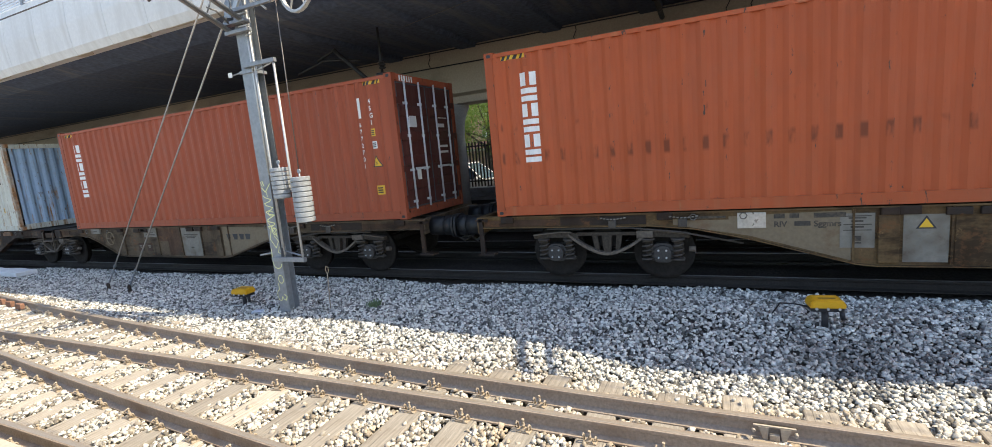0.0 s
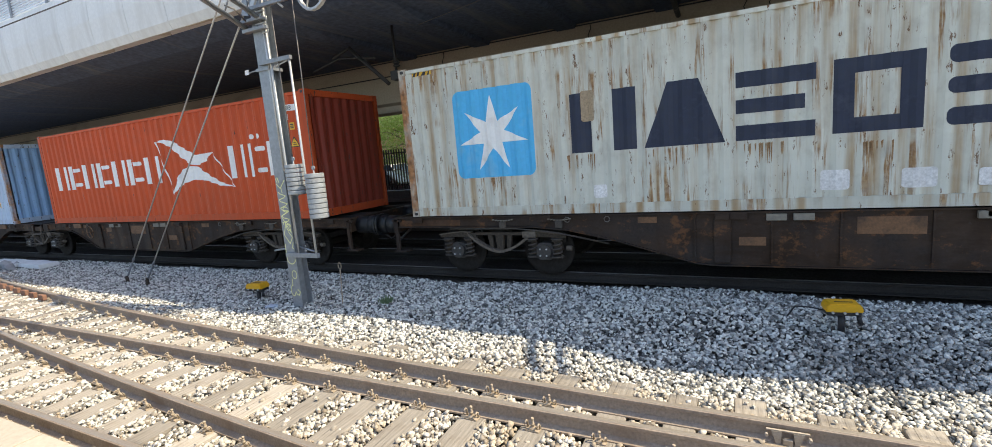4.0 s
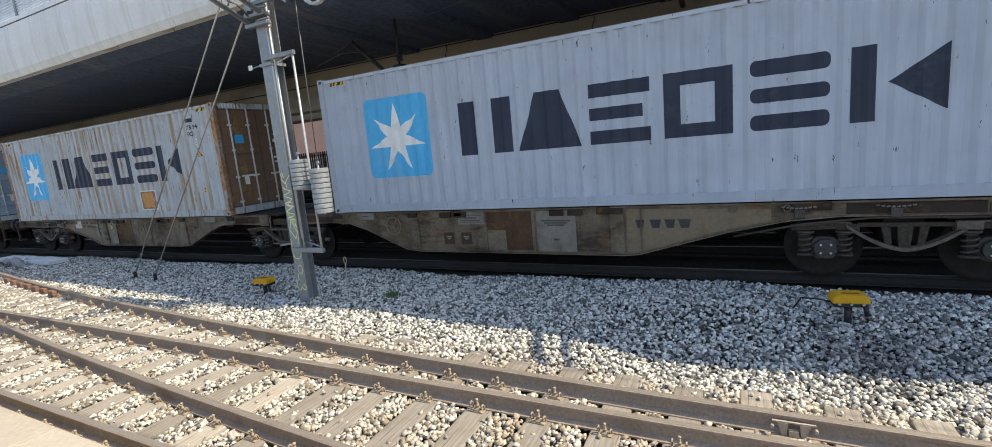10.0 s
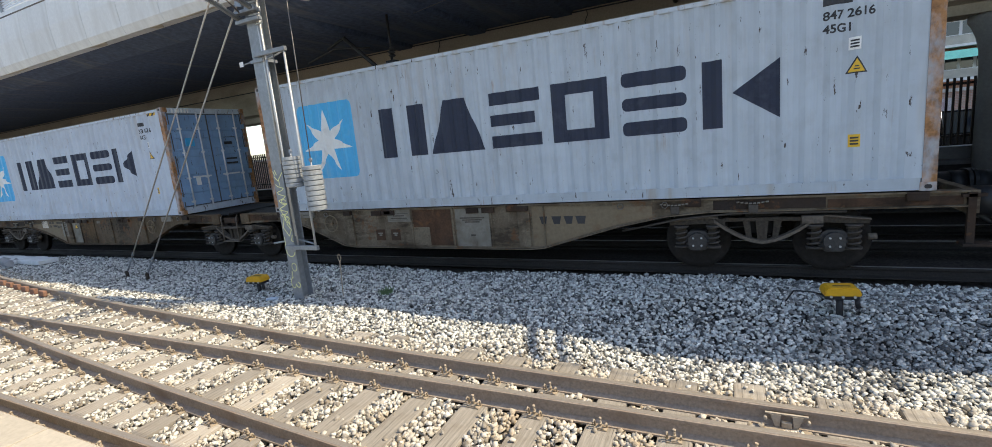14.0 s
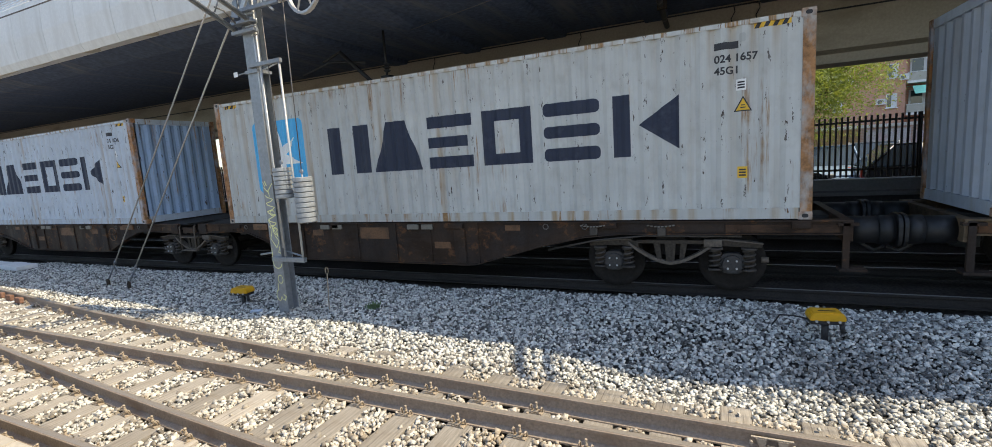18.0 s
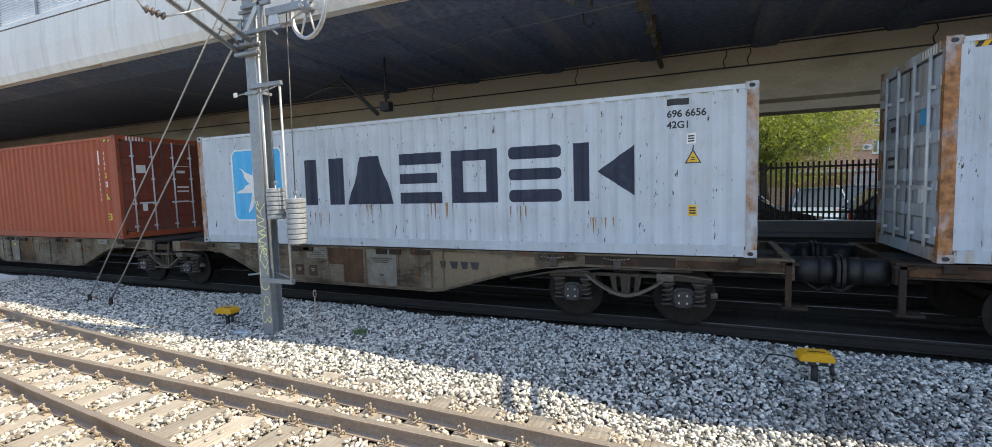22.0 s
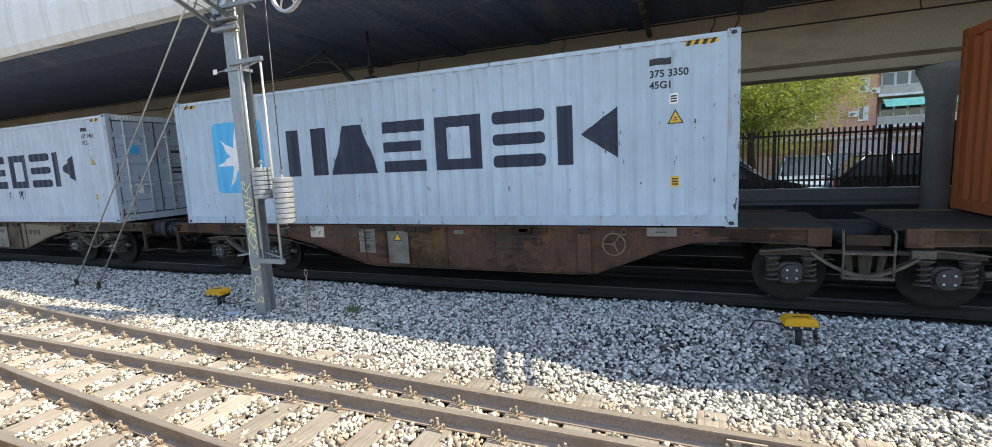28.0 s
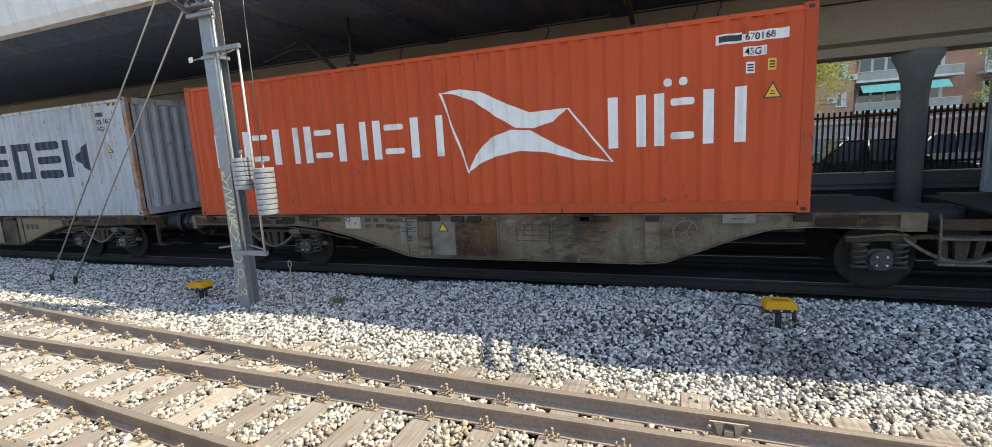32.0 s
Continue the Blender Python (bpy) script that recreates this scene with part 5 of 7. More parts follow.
def spec(i, base, rust, livery, number, door_right, label, door_base=None, post_rust=0.3, h=2.896, **more):
    tag = "abcdefghijklmnopqr"[i]
    s = dict(h=h, livery=livery, number=number, label=label, door_end=1 if door_right else -1)
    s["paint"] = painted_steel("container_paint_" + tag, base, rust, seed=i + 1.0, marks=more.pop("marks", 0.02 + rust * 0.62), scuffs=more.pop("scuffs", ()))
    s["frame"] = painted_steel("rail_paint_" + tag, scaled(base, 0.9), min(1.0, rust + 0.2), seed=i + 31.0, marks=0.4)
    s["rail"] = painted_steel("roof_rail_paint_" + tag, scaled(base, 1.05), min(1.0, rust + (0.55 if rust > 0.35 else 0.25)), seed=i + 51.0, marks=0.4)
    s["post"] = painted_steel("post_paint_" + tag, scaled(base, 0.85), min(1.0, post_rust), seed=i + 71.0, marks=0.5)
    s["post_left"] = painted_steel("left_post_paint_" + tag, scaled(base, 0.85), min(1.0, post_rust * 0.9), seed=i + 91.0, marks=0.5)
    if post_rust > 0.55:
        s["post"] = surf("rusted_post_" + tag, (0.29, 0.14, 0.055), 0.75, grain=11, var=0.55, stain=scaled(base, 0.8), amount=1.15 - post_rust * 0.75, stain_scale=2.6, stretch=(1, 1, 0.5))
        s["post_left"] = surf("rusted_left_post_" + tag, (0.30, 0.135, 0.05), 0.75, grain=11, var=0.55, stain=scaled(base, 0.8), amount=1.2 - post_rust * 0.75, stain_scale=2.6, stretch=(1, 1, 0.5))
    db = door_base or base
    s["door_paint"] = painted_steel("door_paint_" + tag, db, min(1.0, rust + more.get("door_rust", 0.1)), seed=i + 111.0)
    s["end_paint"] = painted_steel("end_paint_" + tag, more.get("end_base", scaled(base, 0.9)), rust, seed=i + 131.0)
    s["door_label"] = "steel cargo door"
    s["bars"] = M_BAR
    s["blue"], s["ink"], s["run_paint"] = M_CYAN, M_NAVY, M_NAVY
    s["door_mark"] = M_CYAN if livery is star_livery else M_WHITE
    s["door_ink"] = M_WHITE if sum(db) < 0.9 else M_INK
    s.update(more)
    return s


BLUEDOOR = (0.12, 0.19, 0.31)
# Red containers: door_base and end_base darken the side red, shade put into colour.
SPECS = [
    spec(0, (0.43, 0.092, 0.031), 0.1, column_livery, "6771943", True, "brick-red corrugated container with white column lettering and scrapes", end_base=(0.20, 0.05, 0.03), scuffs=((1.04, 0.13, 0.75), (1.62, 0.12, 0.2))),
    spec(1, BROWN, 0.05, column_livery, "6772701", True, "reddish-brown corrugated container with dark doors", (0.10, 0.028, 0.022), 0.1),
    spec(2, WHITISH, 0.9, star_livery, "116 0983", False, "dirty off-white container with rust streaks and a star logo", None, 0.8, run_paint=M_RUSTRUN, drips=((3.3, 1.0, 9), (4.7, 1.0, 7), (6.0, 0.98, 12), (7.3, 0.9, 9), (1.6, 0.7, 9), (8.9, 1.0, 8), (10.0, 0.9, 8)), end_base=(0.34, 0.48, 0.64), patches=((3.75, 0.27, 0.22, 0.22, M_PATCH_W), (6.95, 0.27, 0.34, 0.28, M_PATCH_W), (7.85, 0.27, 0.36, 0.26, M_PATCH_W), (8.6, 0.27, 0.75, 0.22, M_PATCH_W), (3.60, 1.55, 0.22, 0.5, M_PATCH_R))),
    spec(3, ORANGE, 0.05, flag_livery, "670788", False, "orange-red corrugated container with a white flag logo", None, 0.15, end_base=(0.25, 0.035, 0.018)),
    spec(4, (0.42, 0.53, 0.67), 0.25, star_livery, "152 8195", False, "light blue-grey container with a rusty corner and a star logo", None, 0.75, end_base=(0.26, 0.45, 0.70), patches=((4.2, 0.2, 0.75, 0.32, M_PATCH_R), (8.2, 0.2, 0.95, 0.36, M_PATCH_R))),
    spec(5, (0.43, 0.48, 0.56), 0.1, star_livery, "561 2317", True, "clean pale grey container with blue doors and a star logo", BLUEDOOR, 0.15),
    spec(6, (0.45, 0.49, 0.52), 0.95, star_livery, "573 594", True, "rust-streaked grey container with brown rusted doors", (0.20, 0.12, 0.075), 0.95, door_rust=0.3, marks=0.2, patches=((8.22, 0.24, 0.76, 0.57, M_PATCH_W), (8.27, 0.27, 0.66, 0.51, M_RUSTRUN), (8.33, 0.31, 0.54, 0.43, M_PATCH_O))),
    spec(7, (0.47, 0.53, 0.59), 0.35, star_livery, "847 2616", True, "pale grey container with blue-grey doors and chipped edges", (0.28, 0.36, 0.48), 0.85),
    spec(8, (0.50, 0.56, 0.64), 0.35, star_livery, "333 8126", True, "pale blue-grey container with blue doors and yellowed post", (0.22, 0.36, 0.56), 0.9),
    spec(9, (0.53, 0.54, 0.52), 0.6, star_livery, "024 1657", False, "grey-white container with a rusty corner post", None, 0.95, end_base=(0.34, 0.42, 0.52)),
    spec(10, (0.50, 0.56, 0.63), 0.55, star_livery, "301 0006", False, "pale blue container with dark scrapes and rusted posts", None, 0.95, end_base=(0.34, 0.47, 0.66), marks=0.5, scuffs=((0.42, 0.22, 0.4), (2.32, 0.09, 0.35))),
    spec(11, (0.53, 0.58, 0.63), 0.2, star_livery, "696 6656", True, "light grey container with blue-grey doors, lower than its neighbours", (0.24, 0.33, 0.47), 0.6, h=2.591, border=True, marks=0.45, run_paint=M_RUSTRUN, drips=((5.0, 0.86, 9), (6.6, 0.88, 7), (8.2, 0.80, 6), (3.6, 0.7, 6), (9.6, 0.6, 6))),
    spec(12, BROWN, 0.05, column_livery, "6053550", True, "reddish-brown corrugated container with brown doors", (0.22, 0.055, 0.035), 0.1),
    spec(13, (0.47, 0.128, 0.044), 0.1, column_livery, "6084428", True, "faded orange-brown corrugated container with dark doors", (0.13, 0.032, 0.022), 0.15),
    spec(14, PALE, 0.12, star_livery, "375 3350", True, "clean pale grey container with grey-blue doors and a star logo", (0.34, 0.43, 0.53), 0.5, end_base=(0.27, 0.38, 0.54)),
    spec(15, (0.48, 0.54, 0.61), 0.15, star_livery, "367 1945", True, "pale grey container with dark streaks under its lettering", (0.38, 0.45, 0.54), 0.3, drips=((4.0, 0.92, 4), (6.65, 0.92, 7), (7.3, 0.94, 8), (1.9, 1.0, 3))),
    spec(16, ORANGE, 0.08, flag_livery, "670168", False, "orange-red container with a large white flag logo", None, 0.1, end_base=(0.36, 0.06, 0.025)),
    spec(17, (0.42, 0.46, 0.50), 0.6, star_livery, "305 1163", False, "weathered grey container with rusted edges", None, 0.8, end_base=(0.40, 0.45, 0.50)),
]

# ---- articulated container wagons ----
P_END, P_JOINT = 14.327, 15.595          # container pitch over a coupling and over a joint
IN, OUT = (P_JOINT - CL) / 2, (P_JOINT - CL) / 2 + CL
TIP = OUT + (P_END - CL) / 2           # coupling plane
LOAD = 1.155
SILL_Y = HY - 0.06


def grime(name, base, stain, amount):
    """Weathered wagon paint: dust clouds, sooty vertical runs, rust patches with ragged edges."""
    m, t, p = nodes_of(name)
    col = mixc(t, ramp(t, noise_of(t, coords(t), 26, 5), 0.3, 0.7), scaled(base, 0.8), scaled(base, 1.22))
    col = mixc(t, ramp(t, noise_of(t, coords(t, (1, 1, 1.4)), 1.3, 5), 0.42, 0.66, 0, 0.75), col, stain)
    runs = noise_of(t, coords(t, (2.4, 1, 0.55)), 1.3, 5, 0.6)
    col = mixc(t, ramp(t, runs, 0.55 - 0.1 * amount, 0.74, 0, 0.55), col, scaled(stain, 0.5))
    soot = noise_of(t, coords(t, (0.55, 1, 1.6)), 1.6, 5, 0.7)
    col = mixc(t, ramp(t, soot, 0.50, 0.62, 0, 0.8), col, scaled(stain, 0.45))
    rust = noise_of(t, coords(t, (1.2, 1, 1.5)), 2.2, 6, 0.75)
    col = mixc(t, ramp(t, rust, 0.56, 0.64, 0, 0.75), col, (0.14, 0.062, 0.026))
    pale = noise_of(t, coords(t, (2.2, 1, 1.5)), 3.2, 5, 0.7)
    col = mixc(t, ramp(t, pale, 0.64, 0.67, 0, 0.6), col, scaled(base, 1.6))
    link(t, col, p.inputs["Base Color"])
    link(t, ramp(t, runs, 0.3, 0.7, 0.55, 0.9), p.inputs["Roughness"])
    p.inputs["Specular IOR Level"].default_value = 0.2
    bumped(t, p, noise_of(t, coords(t), 12, 4), 0.35, 0.008)
    return m


M_TAN = grime("dusty_tan_wagon_paint", (0.115, 0.082, 0.051), (0.05, 0.033, 0.021), 0.4)
M_TANGREY = grime("dusty_grey_wagon_paint", (0.172, 0.140, 0.100), (0.075, 0.052, 0.034), 0.34)
M_DARKWAGON = grime("rusty_black_wagon_paint", (0.030, 0.023, 0.020), (0.060, 0.034, 0.020), 0.25)
M_REDWAGON = grime("oxide_brown_wagon_paint", (0.10, 0.052, 0.036), (0.05, 0.033, 0.025), 0.35)
M_OCHRE = grime("ochre_wagon_paint", (0.125, 0.078, 0.036), (0.06, 0.036, 0.020), 0.35)
M_PANEL = surf("rust_orange_panel", (0.15, 0.075, 0.035), 0.75, stain=(0.06, 0.038, 0.025), amount=0.45, stain_scale=4)
M_RUSTPLATE = grime("rust_brown_cover_paint", (0.085, 0.045, 0.026), (0.035, 0.025, 0.019), 0.4)
M_CREAM = surf("cream_sill_paint", (0.175, 0.133, 0.083), 0.75, grain=18, var=0.15, stain=(0.15, 0.09, 0.05), amount=0.25, stain_scale=2.2, stretch=(1, 1, 1.4))
M_PALEPANEL = surf("pale_data_panel", (0.185, 0.17, 0.142), 0.7, grain=14, var=0.2, stain=(0.11, 0.085, 0.06), amount=0.4, stain_scale=3.5)
M_FADEDINK = surf("faded_stencil_ink", (0.050, 0.042, 0.034), 0.8, grain=40, var=0.4, stain=(0.14, 0.11, 0.08), amount=0.4, stain_scale=9)
M_FOIL = surf("dented_aluminium_plate", (0.5, 0.5, 0.5), 0.35, 0.7, grain=24, bump=1.0)
M_DECK = surf("black_wagon_deck", (0.022, 0.021, 0.021), 0.85, grain=20, var=0.3, stain=(0.05, 0.04, 0.033), amount=0.25)


def sill_outline(s):
    """Fish-bellied sill of one half: near the joint, belly, near the coupling."""
    top = LOAD - 0.012
    pts = [(0.62, top - 0.02), (0.62, 0.92), (1.75, 0.95), (2.25, 0.92), (2.70, 0.78), (3.75, 0.36), (4.1, 0.325), (8.25, 0.315), (8.5, 0.34), (9.85, 0.72), (10.6, 0.88), (11.25, 0.94), (TIP - 0.68, 0.95), (TIP - 0.68, top - 0.02)]
    return [(s * x, z) for x, z in pts]


def wheel_mesh():
    bm = lathe(bmesh.new(), [(0.09, -0.10), (0.16, -0.085), (0.17, -0.03), (0.38, -0.01), (0.40, -0.062), (0.46, -0.065), (0.465, 0.035), (0.49, 0.045), (0.49, 0.07), (0.40, 0.075), (0.20, 0.05), (0.09, 0.09)], (0, 0, 0), 36, "y")
    return mesh_of("wheel", bm, M_WHEEL)


def hub_mesh():
    bm = rod(bmesh.new(), (0, -0.36, 0), (0, 0.0, 0), 0.075, 16)
    rod(bm, (0, 0, 0), (0, 1.67, 0), 0.085, 12)
    return mesh_of("axle", bm, M_WHEEL)


WHEEL, AXLE = wheel_mesh(), hub_mesh()
WHEELSETS = []


def coil(bm, x, y, z0, z1, r, turns=4):
    n = turns * 10
    tube(bm, [(x + r * math.cos(k * math.tau / 10), y + r * math.sin(k * math.tau / 10), z0 + (z1 - z0) * k / n) for k in range(n + 1)], 0.017, 6)


def bogie_meshes():
    """Side frame with an open fish-bellied truss, round axle boxes between coil springs."""
    out = []
    y0, y1 = -1.13, -1.04
    bm = bmesh.new()
    for s in (-1, 1):
        prism(bm, [(s * 0.50, 0.70), (s * 0.50, 0.80), (s * 0.80, 0.83), (s * 1.31, 0.775), (s * 1.31, 0.715), (s * 1.02, 0.725), (s * 0.80, 0.735)], y0, y1)
        prism(bm, [(s * 1.20, 0.72), (s * 1.07, 0.73), (s * 1.07, 0.40), (s * 1.15, 0.38), (s * 1.22, 0.48)], y0 + 0.04, y1 + 0.06)
        prism(bm, [(s * 0.62, 0.72), (s * 0.74, 0.73), (s * 0.74, 0.40), (s * 0.64, 0.40)], y0 + 0.04, y1 + 0.06)
        prism(bm, [(s * 0.16, 0.77), (s * 0.26, 0.77), (s * 0.20, 0.47), (s * 0.13, 0.45)], y0 + 0.02, y1)
    quad_box(bm, -0.52, 0.52, y0, y1, 0.765, 0.82)
    prism(bm, [(-0.085, 0.77), (0.085, 0.77), (0.06, 0.46), (-0.06, 0.46)], y0 + 0.01, y1)
    out.append(("side_frame", mesh_of("side_frame", bm, M_BOGIE)))
    bm = prism(bmesh.new(), round_rect(-0.165, 0.165, 0.30, 0.62, 0.10), -1.12, -0.95)
    rod(bm, (0, -1.20, 0.46), (0, -1.12, 0.46), 0.135, 20)
    quad_box(bm, -0.33, 0.33, -1.13, -1.02, 0.335, 0.375)
    out.append(("axle_box", mesh_of("axle_box", bm, M_AXLEBOX)))
    bm = bmesh.new()
    coil(bm, 0, -1.10, 0.375, 0.69, 0.080)
    rod(bm, (0, -1.10, 0.355), (0, -1.10, 0.38), 0.105, 14)
    rod(bm, (0, -1.10, 0.68), (0, -1.10, 0.71), 0.110, 14)
    out.append(("spring", mesh_of("spring", bm, M_SPRING)))
    bm = bmesh.new()
    quad_box(bm, -0.22, 0.22, -1.02, 1.02, 0.56, 0.86)
    quad_box(bm, -1.28, -1.18, -1.05, 1.05, 0.62, 0.74)
    quad_box(bm, 1.18, 1.28, -1.05, 1.05, 0.62, 0.74)
    out.append(("bolster", mesh_of("bolster", bm, M_WHEEL)))
    out.append(("end_stop", mesh_of("end_stop", rod(bmesh.new(), (1.3, -1.07, 0.52), (1.40, -1.07, 0.52), 0.045, 10), M_CHORD)))
    out.append(("cover_bolt", mesh_of("cover_bolt", rod(bmesh.new(), (0, -1.225, 0.46), (0, -1.2, 0.46), 0.016, 6), M_GALV_BRIGHT)))
    # sagging lower chord of the truss, a broad dusty flange, its highlight in the colour
    bm, n = bmesh.new(), 16
    edge = [(-0.66 + 1.32 * k / n, 0.425 + 0.335 * abs(-1 + 2 * k / n) ** 1.7) for k in range(n + 1)]
    prism(bm, edge + [(x, z + 0.050) for x, z in edge[::-1]], y0 - 0.045, y1)
    out.append(("truss_chord", mesh_of("truss_chord", bm, M_CHORD)))
    bm = prism(bmesh.new(), [(-0.30, 0.835), (-0.10, 0.848), (0.42, 0.790), (0.42, 0.772), (-0.10, 0.828), (-0.30, 0.815)], y0 - 0.03, y1)
    out.append(("arm_flange", mesh_of("arm_flange", bm, M_CHORD)))
    bm = box(-0.13, 0.13, -1.19, -1.12, 0.73, 0.845, 0.008)
    out.append(("damper_plate", mesh_of("damper_plate", bm, M_CHORD)))
    return out


BOGIE = bogie_meshes()
FAR = Matrix.Rotation(math.pi, 4, "Z")


def bogie(wagon, x):
    b = new("bogie", BOGIE[3][1])
    b.parent = wagon
    b.matrix_basis = pose(x, 0, 0)
    spots = {"side_frame": (0,), "cover_bolt": (), "axle_box": (-0.9, 0.9), "spring": (-1.135, -0.665, 0.665, 1.135), "end_stop": (0,), "truss_chord": (0,), "damper_plate": (0.63,), "arm_flange": (0.9,)}
    for name, me in BOGIE[:3] + BOGIE[4:]:
        for x0 in spots[name]:
            o = new(name, me)
            o.parent = b
            o.matrix_basis = pose(x0, 0, 0)
            if name == "arm_flange":
                o = new(name, me)
                o.parent = b
                o.matrix_basis = pose(-x0, 0, 0) @ Matrix.Diagonal((-1, 1, 1, 1))
            if name in ("side_frame", "axle_box"):
                o = new(name, me)
                o.parent = b
                o.matrix_basis = FAR @ pose(x0, 0, 0)
    for s in (-1, 1):
        for k in range(4):
            o = new("cover_bolt", BOGIE[5][1])
            o.parent = b
            a = k * math.pi / 2 + 0.785
            o.matrix_basis = pose(s * 0.9 + 0.085 * math.cos(a), 0, 0.085 * math.sin(a))
        for y, flip in ((-0.835, False), (0.835, True)):
            w = new("wheel", WHEEL)
            w.parent = b
            WHEELSETS.append((w, s * 0.9, y, flip))
        o = new("axle", AXLE)
        o.parent = b
        o.matrix_basis = pose(s * 0.9, -0.835, 0.46)
    return b


def half_frame(wagon, s, tone, rich, r):
    """One platform of the articulated wagon; s is -1 or +1 from the joint."""
    for y, sgn in ((-SILL_Y, -1), (SILL_Y, 1)):
        bm = prism(bmesh.new(), sill_outline(s), y, y - sgn * 0.02)
        part("side_sill", bm, tone, wagon)
        fl = bmesh.new()
        o = sill_outline(s)[1:-1]
        for (xa, za), (xb, zb) in zip(o, o[1:]):
            if abs(xa - xb) > 1e-6:
                prism(fl, [(xa, za - 0.018), (xb, zb - 0.018), (xb, zb), (xa, za)], y + sgn * 0.055, y - sgn * 0.10)
        part("lower_flange", fl, tone, wagon)
        quad = quad_box(bmesh.new(), min(s * 0.62, s * (TIP - 0.68)), max(s * 0.62, s * (TIP - 0.68)), min(y + sgn * 0.045, y - sgn * 0.12), max(y + sgn * 0.045, y - sgn * 0.12), LOAD - 0.034, LOAD - 0.012)
        part("upper_flange", quad, tone, wagon)
    for x in (1.9, 4.0, 6.1, 8.2, 10.2, 12.4):
        part("cross_member", box(min(s * x, s * (x + 0.18)), max(s * x, s * (x + 0.18)), -SILL_Y + 0.03, SILL_Y - 0.03, 0.86, LOAD - 0.05), M_DECK, wagon)
    part("centre_girder", box(min(s * 0.3, s * (TIP - 0.7)), max(s * 0.3, s * (TIP - 0.7)), -0.28, 0.28, 0.80, LOAD - 0.06), M_DECK, wagon)
    part("end_deck", prism(bmesh.new(), [(s * 0.35, -0.95), (s * (IN + 0.3), -1.12), (s * (IN + 0.3), 1.12), (s * 0.35, 0.95)], LOAD - 0.07, LOAD - 0.03, "z"), M_DECK, wagon, "black deck plate at the joint")
    part("headstock", box(min(s * (TIP - 0.70), s * (TIP - 0.58)), max(s * (TIP - 0.70), s * (TIP - 0.58)), -HY + 0.02, HY - 0.02, 0.84, LOAD - 0.01, 0.01), tone, wagon)
    # buffers, coupler, steps
    for y in (-0.87, 0.87):
        a, b, c = s * (TIP - 0.60), s * (TIP - 0.25), s * (TIP - 0.01)
        bm = rod(bmesh.new(), (a, y, 0.96), (b, y, 0.96), 0.195, 24)
        rod(bm, (b, y, 0.96), (c - s * 0.05, y, 0.96), 0.205, 24)
        part("buffer_case", bm, M_BUFFER, wagon, "black round buffer")
        part("buffer_head", prism(bmesh.new(), round_rect(y - 0.25, y + 0.25, 0.73, 1.19, 0.16), c - s * 0.045, c, "x"), M_BUFFER, wagon)
    bm = rod(bmesh.new(), (s * (TIP - 0.6), 0, 0.92), (s * (TIP - 0.02), 0, 0.86), 0.05, 10)
    part("coupler", bm, M_BOGIE, wagon)
    part("brake_hose", tube(bmesh.new(), [(s * (TIP - 0.62), -0.35, 0.95), (s * (TIP - 0.4), -0.42, 0.74), (s * (TIP - 0.15), -0.4, 0.56), (s * (TIP - 0.02), -0.36, 0.62)], 0.028), M_BLACK, wagon, "black brake hose")
    if s > 0 or r.random() < 0.5:
        x = s * (TIP - 0.66)
        bm = quad_box(bmesh.new(), x - 0.04, x + 0.04, -HY + 0.0, -HY + 0.05, 0.45, 1.12)
        quad_box(bm, x - 0.08, x + 0.24, -HY - 0.04, -HY + 0.16, 0.42, 0.455)
        quad_box(bm, x - 0.10, x + 0.14, -HY - 0.0, -HY + 0.09, 1.06, 1.10)
        part("step", bm, M_DARKWAGON, wagon, "shunter's step and grab post")
    # stiffeners, pilasters, twistlock seats, plates on the near sill
    yn = -SILL_Y - 0.001

    def plate_on(name, x, w, z0, z1, proud, mat, label="", bevel=0.0):
        return part(name, box(min(s * x, s * (x + w)), max(s * x, s * (x + w)), yn - proud, yn, z0, z1, bevel), mat, wagon, label)

    def bars_on(p, x, w, rows, proud, mat=None):
        for z, h, share in rows:
            a = x + w * (1 - share) / 2
            part("lettering_bar", box(min(s * a, s * (a + w * share)), max(s * a, s * (a + w * share)), yn - proud - 0.003, yn - proud + 0.001, z, z + h), mat or M_FADEDINK, p)

    for x in (5.62, 6.62, 7.46, 8.52):
        plate_on("stiffener", x, 0.025, 0.35, LOAD - 0.04, 0.024, tone)
    for x in (3.84, 8.02):
        plate_on("pilaster", x, 0.24, 0.345, LOAD - 0.13, 0.045, tone, "", 0.02)
        plate_on("bracket", x + 0.02, 0.20, LOAD - 0.13, LOAD - 0.035, 0.075, M_DARKWAGON, "dark twistlock bracket", 0.012)
    for x in (IN + 0.05, IN + 3.2, IN + 6.1, IN + 9.2, OUT - 0.25):
        part("twistlock_seat", box(min(s * x, s * (x + 0.24)), max(s * x, s * (x + 0.24)), yn - 0.05, yn + 0.05, LOAD - 0.135, LOAD - 0.012, 0.012), M_DARKWAGON, wagon)
    # lashing chains hung by the end twistlocks
    for x in (10.55, 11.65):
        links = bmesh.new()
        for k in range(8):
            u, sag = s * (x + k * 0.055), 0.022 * math.sin(math.pi * k / 7)
            rod(links, (u - 0.020, yn - 0.045, LOAD - 0.085 - sag), (u + 0.020, yn - 0.045, LOAD - 0.080 - sag), 0.013, 6)
        part("lashing_chain", links, M_PALEPANEL, wagon, "worn pale lashing chain")
        plate_on("chain_hook", x + 0.14, 0.13, LOAD - 0.25, LOAD - 0.12, 0.06, M_SPRING, "", 0.015)
    box_mat = M_PALEPANEL if rich else M_PANEL
